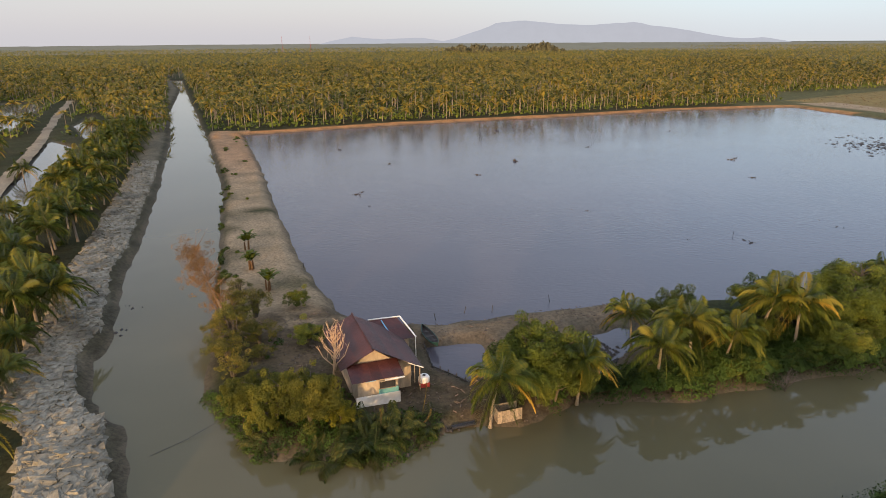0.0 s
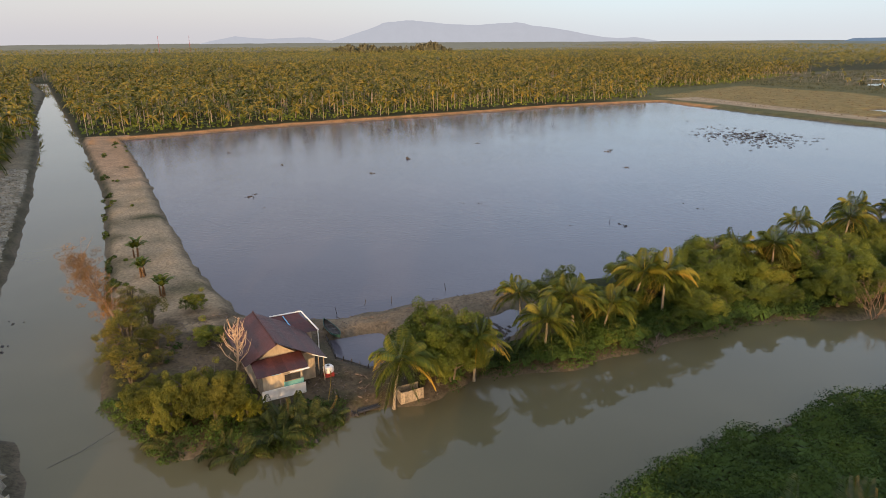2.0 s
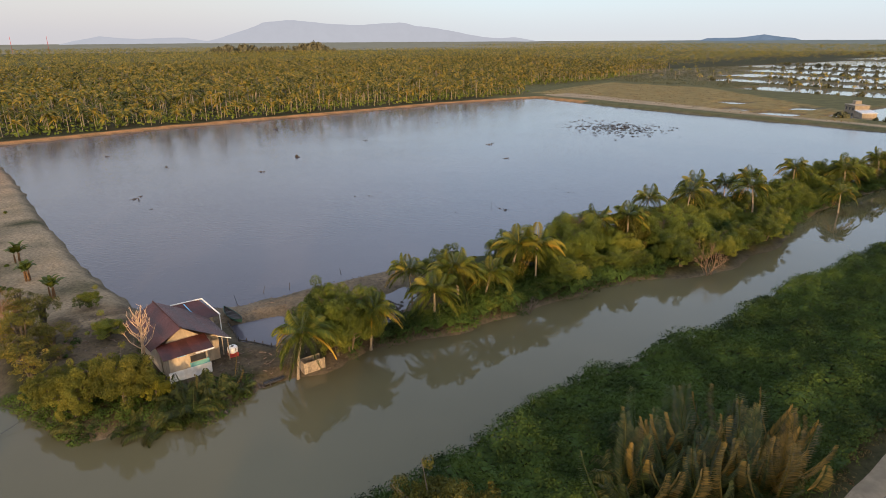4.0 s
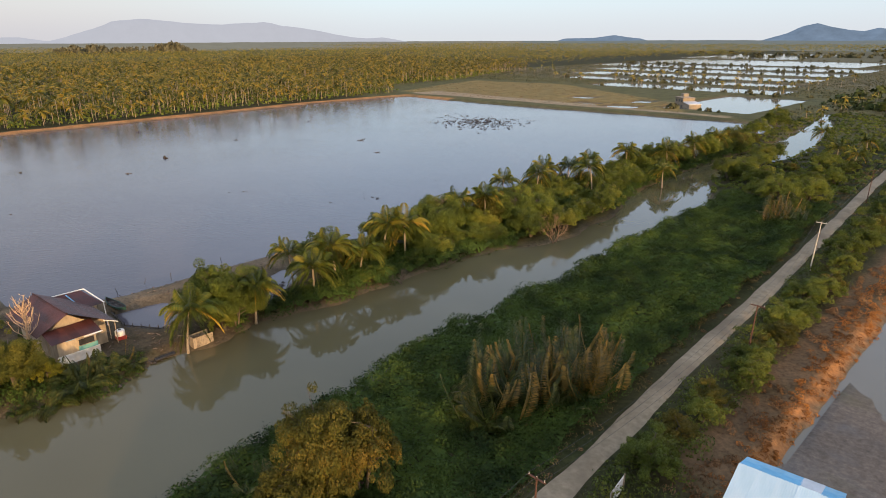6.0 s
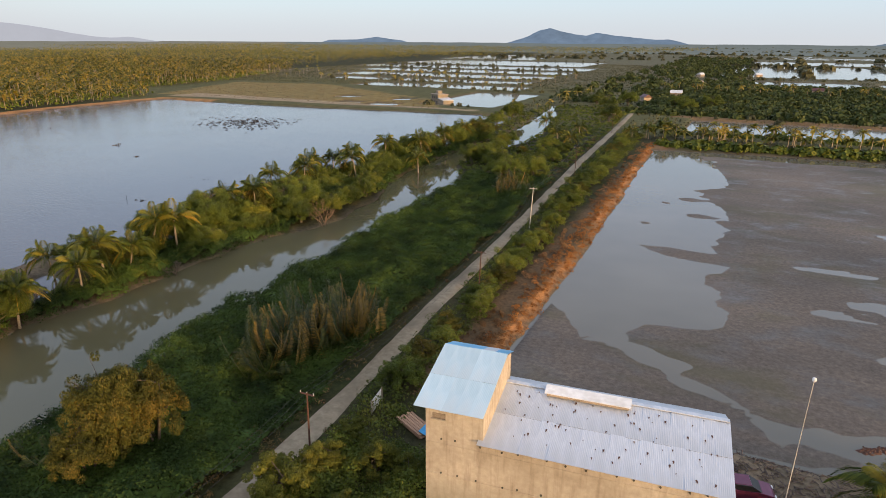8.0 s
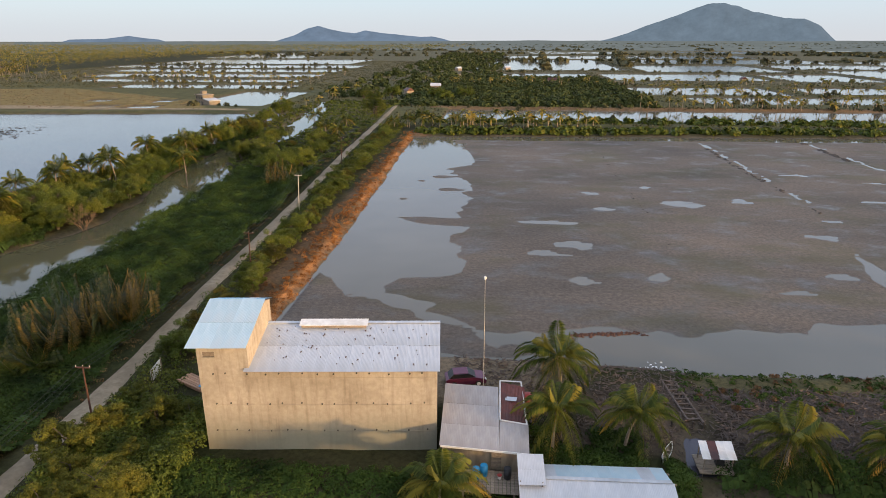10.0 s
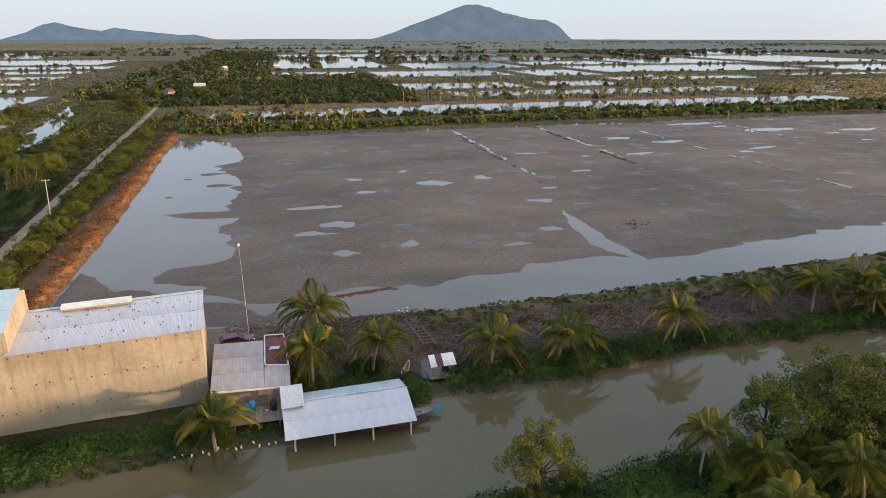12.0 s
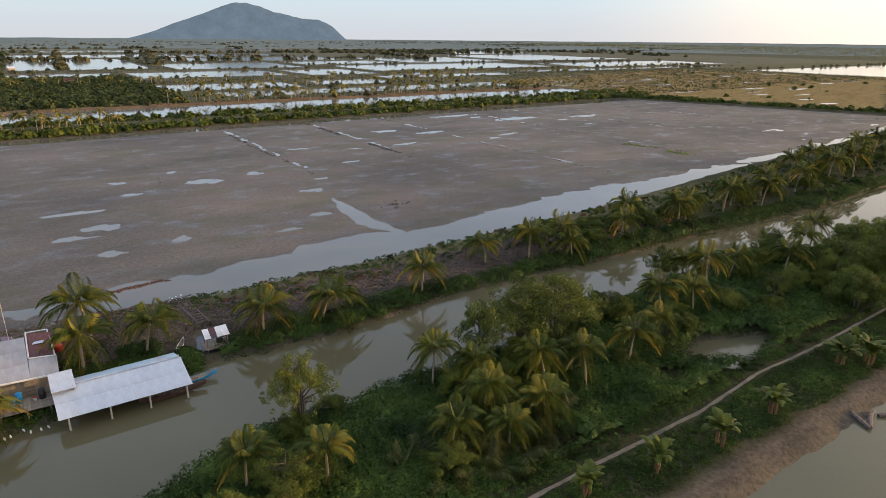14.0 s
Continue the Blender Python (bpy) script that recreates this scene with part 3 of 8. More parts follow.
# skirt of plain land out to the horizon
R = 4800.0
sx0, sx1, sy0, sy1 = GX[0], GX[-1], GY[0], GY[-1]
ring_in = [(sx0, sy0), (sx1, sy0), (sx1, sy1), (sx0, sy1)]
base_i = len(gv)
sk = []
for k, (x, y) in enumerate(ring_in):
    sk.append((x, y, 0.3))
for x, y in ((-R, -R), (R, -R), (R, R), (-R, R)):
    sk.append((x, y, 0.0))
gv = np.concatenate([gv, sk])
skq = [[base_i + i, base_i + 4 + i, base_i + 4 + (i + 1) % 4, base_i + (i + 1) % 4] for i in range(4)]
me = fast("ground", gv, np.concatenate([quads, skq]), M_SOIL, True)
cols = np.ones((len(gv), 4), np.float32)
cols[:nx * ny, :3] = soil_colours(gx, gy, gd).reshape(-1, 3)
cols[nx * ny:, :3] = (0.060, 0.066, 0.036)
layer = me.color_attributes.new("soil", "FLOAT_COLOR", "POINT")
layer.data.foreach_set("color", cols.ravel())
single("ground", me, "flat delta land of clay banks, dry dikes and rough grass", "ground", kind="structure")


def land(x, y):
    """Height of the ground at single places or arrays."""
    x, y = np.atleast_1d(np.asarray(x, float)), np.atleast_1d(np.asarray(y, float))
    return ground_height(x, y)[0]


# ---------------------------------------------------------------- waters
def water_sheet(name, outlines, material, label, z=0.0, grow=1.8):
    """Level water over plan outlines, reaching a little under the banks."""
    bm = bmesh.new()
    for pts in outlines:
        area = sum(a[0] * b[1] - b[0] * a[1] for a, b in zip(pts, pts[1:] + pts[:1]))
        pts = pts if area > 0 else pts[::-1]
        n, vs = len(pts), []
        for i, (x, y) in enumerate(pts):
            a, b = Vector(pts[i - 1]), Vector(pts[(i + 1) % n])
            d0, d1 = (Vector((x, y)) - a).normalized(), (b - Vector((x, y))).normalized()
            o = Vector((d0.y + d1.y, -d0.x - d1.x))
            o = o.normalized() * grow if o.length > 0.2 else Vector((0, 0))
            vs.append(bm.verts.new((x + o.x, y + o.y, z)))
        for a, b, c in geometry.tessellate_polygon([[v.co for v in vs]]):
            up = (vs[b].co - vs[a].co).cross(vs[c].co - vs[a].co).z > 0
            bm.faces.new((vs[a], vs[b], vs[c]) if up else (vs[a], vs[c], vs[b]))
    me = bpy.data.meshes.new(name)
    bm.to_mesh(me)
    bm.free()
    me.materials.append(material)
    return single(name, me, label, "water", kind="structure")


water_sheet("water_river", [RIVER], M_RIVER, "calm murky olive-brown river and canal water", 0.0, 1.2)
water_sheet("water_side_river", [SIDE_RIVER], M_RIVER, "calm murky olive-brown side river water", 0.0, 1.2)
water_sheet("water_pond", [POND], M_POND, "wide dark grey-blue pond with small wind ripples")
water_sheet("water_mud_pond", [MUDPOND], M_SHALLOW, "thin grey water over a drained mud pond")
water_sheet("water_bank_pond", [BANK_POND], M_GREENPOND, "still greenish pond beside a clay bank")
water_sheet("water_inlets", INLETS, M_POND, "small dark pools in the bank", 0.012, 0.6)
water_sheet("water_shade_pools", SHADE_POOLS, M_GREENPOND, "small murky pools among creepers", 0.02, 0.6)
water_sheet("water_grove_ponds", WEST_PONDS, M_SHALLOW, "shallow ponds between palm groves", 0.0, 1.0)
for i, r in enumerate(FAR_PONDS):
    water_sheet("water_far_pond", [rect(*r)], M_FARPOND, "pale distant fish pond among low dikes", 0.0, 1.0)

# drained mud of the second pond, standing just out of the water
mx, my = np.meshgrid(np.arange(-4, 372, 0.95), np.arange(53, 231, 0.9))
md = inside_distance(mx, my, MUDPOND)
s_west = (mx - np.interp(my, [62, 66, 70, 73.5, 78, 79.5, 82, 91, 99, 107, 115, 122, 140, 150, 158, 165, 187, 214],
                         [27, 21, 18, 13, 12.5, 20, 22.7, 21.3, 18.3, 22, 19.3, 20.7, 20.5, 17, 13.7, 20, 18, 8])
          - 1.2 * ripple_noise(mx, my, 9, 21) - 0.9 * ripple_noise(mx, my, 3.5, 22)) / 5
s_south = (my - np.interp(mx, [0, 27, 32, 43, 59, 63.5, 65.5, 80, 86, 92, 100, 121, 140, 164, 184, 215, 252, 370],
                          [66, 63.4, 62.5, 65, 66, 66.5, 69.3, 69.4, 68, 66.8, 68.5, 71, 74, 72.8, 75, 77.5, 80, 98])
           - 1.2 * ripple_noise(mx, my, 11, 23) - 0.8 * ripple_noise(mx, my, 3.5, 20)) / 4
s_far = (np.interp(mx, [0, 100, 320], [207, 211, 217]) + 2.5 * ripple_noise(mx, my, 12, 19) - my) / 1.6
s = np.minimum.reduce([s_west, s_south, s_far])
corner = (np.interp(mx, [-3, 0, 5.4, 13.5, 18, 24, 30], [86, 79, 70, 66.5, 64.5, 60, 52]) - my + 1.6 * ripple_noise(mx, my, 6, 24) + 1.0 * ripple_noise(mx, my, 2.2, 18)) / 5
s = np.maximum(s, np.minimum(corner, (my - 56.5) / 3))
for qx, qy, qa, qb in ((24.8, 55.8, 2.2, 1.2), (28.6, 57.6, 2.6, 1.0), (14, 135, 2.0, 0.9), (11, 149, 1.5, 1.0)):
    s = np.maximum(s, 0.45 - 0.5 * np.hypot((mx - qx) / qa, (my - qy) / qb) + 0.2 * ripple_noise(mx, my, 1.5, 17))
tongue = 1 - np.abs(my - 109.5 + 0.2 * (mx - 12)) / 2.0 - np.clip((mx - 24) / 10, 0, 1) - np.clip((10.5 - mx) / 3, 0, 3)
s = np.maximum(s, np.clip(tongue, -1, 0.5) * 0.6 - 0.1)
arm = line_distance(mx, my, [(83.5, 66), (81.5, 74), (82, 84), (83, 95)]) + 1.0 * ripple_noise(mx, my, 5, 25)
s = np.minimum(s, (arm - np.interp(my, [66, 80, 97], [2.6, 2.4, 0.6])) / 2)
pool = 0.75 * ripple_noise(mx, my * 2.2, 14, 26, 4) - 0.34 + 0.30 * smooth01((mx - 110) / 60)
for qx, qy, qa, qb in ((45.7, 134, 2.6, 1.8), (47, 120.6, 2.3, 1.4), (64, 125.5, 4.2, 2.4), (34, 109.5, 6.5, 1.3), (34.5, 91, 5.5, 1.7), (38, 96, 3.2, 2.4), (38.5, 79.7, 2.2, 1.8), (49.5, 82.3, 1.9, 2.0), (66.7, 77.5, 5, 1.0),
                       (76, 85, 2.3, 1.3), (81.5, 104, 3.8, 2.2), (87.3, 115, 3.6, 1.3), (104.7, 131, 3.4, 1.4), (114, 150, 3.2, 1.4), (154, 168, 8.0, 2.6), (59.5, 141, 2.3, 2.1), (77, 129, 2.3, 3.0), (98, 158, 5, 2.0), (132, 150, 5, 1.6), (140, 178, 6, 2.0), (176, 150, 6, 1.6), (206, 184, 12, 4.0), (188, 205, 12, 3.0), (240, 176, 10, 3.0)):
    pool = np.maximum(pool, 0.75 - 0.4 * np.hypot((mx - qx) / qa, (my - qy) / qb) + 0.3 * ripple_noise(mx, my * 2, 4, int(qx)) + 0.12 * ripple_noise(mx, my * 2, 1.4, int(qx) + 3))
# narrow wet furrows beside the old field ridges
for rx, ry0, ry1, k_ in ((55.5, 96, 205, 0.5), (89.5, 118, 212, 0.85), (123.2, 128, 212, 1.0), (155.5, 84, 214, 0.7), (200, 90, 216, 0.6), (240, 100, 216, 0.6), (288, 110, 216, 0.6)):
    off_ = np.abs(mx - rx - 1.0 - 0.8 * ripple_noise(mx, my, 16, int(rx)) - 1.3 * ripple_noise(mx, my, 3.5, int(rx) + 5))
    on_ = smooth01((my - ry0) / 12) * smooth01((ry1 - my) / 6) * smooth01(0.75 + 1.3 * ripple_noise(mx * 0, my, 9, int(rx) + 1))
    pool = np.maximum(pool, k_ * 0.78 * smooth01(1.3 - off_ / 1.0) * on_ * smooth01(0.9 + ripple_noise(mx, my, 2.5, int(rx) + 7)))
mz = 0.050 * np.clip(s, -1.5, 0.8) + 0.022 * ripple_noise(mx, my * 1.6, 10, 27, 4) - 0.09 * smooth01((pool - 0.34) / 0.16) + 0.022 * ripple_noise(mx, my * 1.3, 3.2, 28, 4) + 0.014
mz = np.where(md > -0.3 + 0.6 * ripple_noise(mx, my, 3, 29), -0.2, mz)
mi = np.arange(mx.size).reshape(mx.shape)
mq = np.stack([mi[:-1, :-1], mi[:-1, 1:], mi[1:, 1:], mi[1:, :-1]], -1).reshape(-1, 4)
keep = (md[:-1, :-1] < 1).reshape(-1)
single("mudflat", fast("mudflat", np.stack([mx, my, mz], -1).reshape(-1, 3), mq[keep], M_MUD, True),
       "bare grey-brown wet mud with scattered puddles", "mud", kind="structure")


def ribbon(name, pts, width, material, label, lift=0.12, cat="road", dense=1.5):
    """A worn track laid over the land, slightly uneven at its edges."""
    P = [Vector(p) for p in pts]
    V, F = [], []
    for a, b in zip(P, P[1:]):
        n = max(2, int((b - a).length / dense))
        V += [a.lerp(b, i / n) for i in range(n)]
    V.append(P[-1])
    out = []
    for i, p in enumerate(V):
        d = (V[min(i + 1, len(V) - 1)] - V[max(i - 1, 0)]).normalized()
        o = Vector((-d.y, d.x))
        w = width / 2 * (1 + 0.22 * noise.noise((p.x * 0.3, p.y * 0.16, 0)) + 0.1 * noise.noise((p.x, p.y * 0.7, 5)))
        for k in (-1, -0.4, 0.0, 0.4, 1):
            q = p + o * (w * k)
            out.append((q.x, q.y, k))
    out = np.array(out)
    z = land(out[:, 0], out[:, 1]).reshape(-1, 5)
    z = np.maximum(z.max(axis=1, keepdims=True), 0.5) + lift + np.array([-0.12, 0.0, 0.035, 0.0, -0.12])
    out[:, 2] = z.ravel()
    for i in range(len(V) - 1):
        for k in range(4):
            F.append((i * 5 + k, i * 5 + k + 1, i * 5 + k + 6, i * 5 + k + 5))
    return single(name, fast(name, out, np.array(F)[:, ::-1], material, True), label, cat, kind="structure")


ribbon("road", TRACK, 2.1, M_ROAD, "narrow pale dirt road between hedges")
ribbon("footpath", FOOTPATH, 0.7, M_PATH, "narrow trodden earth footpath along the bank", 0.02)
ribbon("road_grove", [(-160, -44), (-193, -50), (-250, -61), (-350, -83), (-420, -97)], 4.0, M_ROAD, "pale dirt road between palm ponds", 0.05, "road", 3)


# ---------------------------------------------------------------- plant makers
def turn_z(V, a):
    c, s_ = np.cos(a), np.sin(a)
    return np.stack([V[..., 0] * c - V[..., 1] * s_, V[..., 0] * s_ + V[..., 1] * c, V[..., 2]], -1)


def blades(C, N, size, slim=0.5, droop=0.0):
    """One folded diamond leaf at each place C, facing about N."""
    n = len(C)
    N = N / (np.linalg.norm(N, axis=1, keepdims=True) + 1e-9)
    r = rng.normal(size=(n, 3))
    A = np.cross(N, r)
    A /= np.linalg.norm(A, axis=1, keepdims=True) + 1e-9
    B = np.cross(N, A)
    s_ = (size * rng.uniform(0.7, 1.35, n))[:, None]
    V = np.stack([C - A * s_ * 0.5, C + B * s_ * slim * 0.5 + N * s_ * 0.1, C + A * s_ * 0.5 - np.array([0, 0, droop]) * s_, C - B * s_ * slim * 0.5 + N * s_ * 0.1], 1)
    return V.reshape(-1, 3), np.arange(4 * n).reshape(n, 4)


def clump_leaves(centres, radii, count, size, slim=0.55, flat=0.8, up=0.35):
    """Leaves on the outsides of round clumps."""
    k = len(centres)
    own = np.repeat(np.arange(k), np.maximum(1, (count * radii ** 2 / (radii ** 2).sum()).astype(int)))
    d = rng.normal(size=(len(own), 3))
    d /= np.linalg.norm(d, axis=1, keepdims=True)
    rad = radii[own] * rng.uniform(0.55, 1.08, len(own)) ** 0.6
    C = centres[own] + d * rad[:, None] * np.array([1, 1, flat])
    N = d + rng.normal(size=d.shape) * 0.48 + np.array([0, 0, up])
    return blades(C, N, size, slim)


def broad_tree(kind, height, spread, leaves, size, material, clumps=26, bare=0.25, trunk=0.16, stems=3, seed=1):
    """A bushy tree: stems and limbs that end in leaf clumps, with gaps between. Returns (wood mesh, crown mesh)."""
    global rng
    rng = np.random.default_rng(seed)
    wood, tips = Shape(), []
    for s_i in range(stems):
        a = 2 * math.pi * (s_i + rng.uniform(0, 0.6)) / stems
        lean = rng.uniform(0.1, 0.3) * spread if stems > 1 else 0.1
        foot = Vector((0.15 * math.cos(a), 0.15 * math.sin(a), -0.3))
        top = Vector((lean * math.cos(a), lean * math.sin(a), height * rng.uniform(0.5, 0.75)))
        mid = foot.lerp(top, 0.5) + Vector(rng.normal(size=3) * 0.12)
        wood.tube([foot, mid, top], [trunk, trunk * 0.75, trunk * 0.4], 6)
        for b in range(max(3, clumps // stems // 3)):
            t = rng.uniform(0.35, 1.0)
            p = foot.lerp(mid, t * 2) if t < 0.5 else mid.lerp(top, t * 2 - 1)
            ang = rng.uniform(0, 6.28)
            out = Vector((math.cos(ang), math.sin(ang), rng.uniform(0.2, 0.9))) * (spread * rng.uniform(0.3, 0.62))
            wood.tube([p, p + out * 0.5 + Vector((0, 0, 0.1)), p + out], [trunk * 0.35, trunk * 0.25, trunk * 0.1], 4)
            tips.append(p + out)
    cs = []
    for i in range(clumps):
        if i < clumps * 0.3:
            c = np.array(tips[int(rng.integers(len(tips)))]) + rng.normal(size=3) * 0.25
        else:
            d = rng.normal(size=3)
            d /= np.linalg.norm(d)
            d[2] = abs(d[2]) * 1.0 - 0.35
            q = rng.uniform(0.5, 1.08)
            c = np.array([d[0] * spread * q, d[1] * spread * q, height * (bare + (1 - bare) * (0.42 + 0.5 * d[2] * q))])
        c[2] = max(c[2], height * bare)
        cs.append(c)
    cs = np.array(cs)
    rad = rng.uniform(0.07, 0.22, len(cs)) * spread
    V, F = clump_leaves(cs, rad, leaves, size)
    crown = fast(kind + "_crown", V, F, material)
    return wood.mesh(kind + "_wood", M_STEM), crown


def frond_arrays(length, rise, droop, pairs=20, leaf=0.75, wide=0.10, hang=0.45, fore=0.55):
    """One feather leaf along +x: an arching stalk with leaflets on both sides."""
    s_ = np.linspace(0, 1, 9)
    X = length * (s_ * math.cos(rise) - 0.12 * s_ ** 3)
    Z = length * (s_ * math.sin(rise) - droop * s_ ** 2.2)
    V, F = [], []
    for i in range(9):
        r = 0.045 * (1 - 0.85 * s_[i])
        V += [(X[i], -r, Z[i]), (X[i], 0, Z[i] + r), (X[i], r, Z[i])]
    for i in range(8):
        for k in range(2):
            F.append((i * 3 + k, i * 3 + k + 1, i * 3 + k + 4, i * 3 + k + 3))
    at = len(V)
    for j in range(pairs):
        t = 0.14 + 0.86 * (j + 0.5) / pairs
        x, z = np.interp(t, s_, X), np.interp(t, s_, Z)
        L = leaf * (0.35 + 0.65 * math.sin(math.pi * min(1, 0.12 + t * 0.86)))
        for sd in (-1, 1):
            k = rng.uniform(0.85, 1.15)
            fw, dn = fore * L * k, hang * L * k * rng.uniform(0.6, 1.3)
            side = math.sqrt(max(0.1, 0.91 - fore * fore)) * sd * L * k
            lift_ = max(0.0, fore - 0.55) * 2.2 * L * k * math.sin(rise)
            fw *= 1 - 0.75 * min(1, max(0.0, fore - 0.55) * 3) * math.sin(rise)
            tip = (x + fw, side, z - dn + lift_)
            mid = (x + fw * 0.45, side * 0.58, z - dn * 0.25 + lift_ * 0.45)
            V += [(x, 0, z), (mid[0] - wide * 0.5, mid[1], mid[2]), tip, (mid[0] + wide * 0.5, mid[1], mid[2] + 0.02)]
            F.append((at, at + 1, at + 2, at + 3))
            at += 4
    return np.array(V), np.array(F)


FRONDS = {}
for fk, (fl, fr, fd, hg) in {"up": (3.4, 1.15, 0.26, 0.3), "rise": (4.0, 0.88, 0.5, 0.42), "arch": (4.3, 0.58, 0.66, 0.52),
                             "fall": (4.2, 0.22, 0.68, 0.6), "hang": (3.6, -0.48, 0.55, 0.6)}.items():
    for v in range(2):
        FRONDS[fk, v] = fast("frond_" + fk, *frond_arrays(fl * (0.95 + 0.1 * v), fr, fd, 46, 1.0, 0.095, hg), M_PALM)
FRONDS["old", 0] = fast("frond_old", *frond_arrays(3.4, -0.35, 0.55, 24, 0.85, 0.08, 0.7), M_PALM_OLD)
FRONDS["old", 1] = fast("frond_old", *frond_arrays(3.6, 0.1, 0.66, 24, 0.85, 0.08, 0.7), M_PALM_OLD)
NUT = Shape()
for a in range(7):
    NUT.box((0.22 * math.cos(a * 0.9), 0.22 * math.sin(a * 0.9), -0.18 - 0.08 * (a % 3)), (0.2, 0.2, 0.24), pose(0, 0, 0, 20 * a, 30, 40 * a), 0.6)
NUT_MESH = NUT.mesh("coconuts", M_GOLDEN, True)


def coconut_palm(height, lean, seed, old=3, full=20):
    """A coconut palm of its own: ringed trunk, single fronds and a bunch of nuts. Returns the thing at the origin."""
    r = random.Random(seed)
    palm = thing("coconut_palm", (0, 0, 0))
    t = Shape()
    pts, rad = [], []
    for i in range(8):
        k = i / 7
        pts.append((lean * k ** 1.7, 0.08 * math.sin(k * 3), -0.3 + (height + 0.3) * k))
        rad.append(0.165 * (1 - 0.4 * k) * (1.5 if i == 0 else 1))
    t.tube(pts, rad, 8)
    part("trunk", t.mesh("palm_trunk", M_BARK, True), palm)
    top = Vector(pts[-1])
    kinds = ["up"] * 4 + ["rise"] * 5 + ["arch"] * 7 + ["fall"] * 6 + ["hang"] * 4
    for i in range(full):
        kd = kinds[i % len(kinds)]
        yaw = (i * 137.5 + r.uniform(-14, 14)) % 360
        mesh_ = FRONDS[kd, r.randrange(2)] if i < full - old else FRONDS["old", r.randrange(2)]
        part("frond", mesh_, palm, m=pose(top.x, top.y, top.z, 0, r.uniform(-9, 9), yaw) @ Matrix.Scale(r.uniform(0.85, 1.12), 4))
    part("coconut_bunch", NUT_MESH, palm, "cluster of yellow-green coconuts", m=pose(top.x, top.y, top.z))
    return palm


PALM_LABEL = "coconut palm with golden-green drooping fronds and slim trunk"
PALM_MODELS = []


def plant_palms(spots, group, label=PALM_LABEL):
    """Palms at (x, y, crown height, spread)."""
    for i, (x, y, h, w) in enumerate(spots):
        h = h * 0.84
        k = int(round(h)) if h < 7 else 7
        models = [p for p in PALM_MODELS if p[0] == min(max(k, 3), 7)]
        r = random.Random(int(x * 13 + y * 7))
        if len(models) < 3:
            m = coconut_palm(min(max(k, 3), 7), r.uniform(0.2, 1.1), len(PALM_MODELS) * 5 + 3, old=r.choice((1, 2, 3)), full=r.choice((24, 26, 28)))
            PALM_MODELS.append((min(max(k, 3), 7), m))
            m.matrix_world = pose(x, y, float(land(x, y)[0]), 0, 0, r.uniform(0, 360)) @ Matrix.Scale(w, 4)
            tagged(m, label, "palm tree", group)
            continue
        base = r.choice(models)[1]
        keep_scale = base.scale.copy()
        base.scale = (1, 1, 1)
        o = copy_thing(base, pose(x, y, float(land(x, y)[0]), 0, 0, r.uniform(0, 360)) @ Matrix.Scale(w * h / min(max(k, 3), 7), 4))
        base.scale = keep_scale
        tagged(o, label, "palm tree", group)


def scatter_over(x0, x1, y0, y1, n, mask=None):
    x, y = rng.uniform(x0, x1, n), rng.uniform(y0, y1, n)
    if mask is not None:
        k = mask(x, y)
        x, y = x[k], y[k]
    return x, y


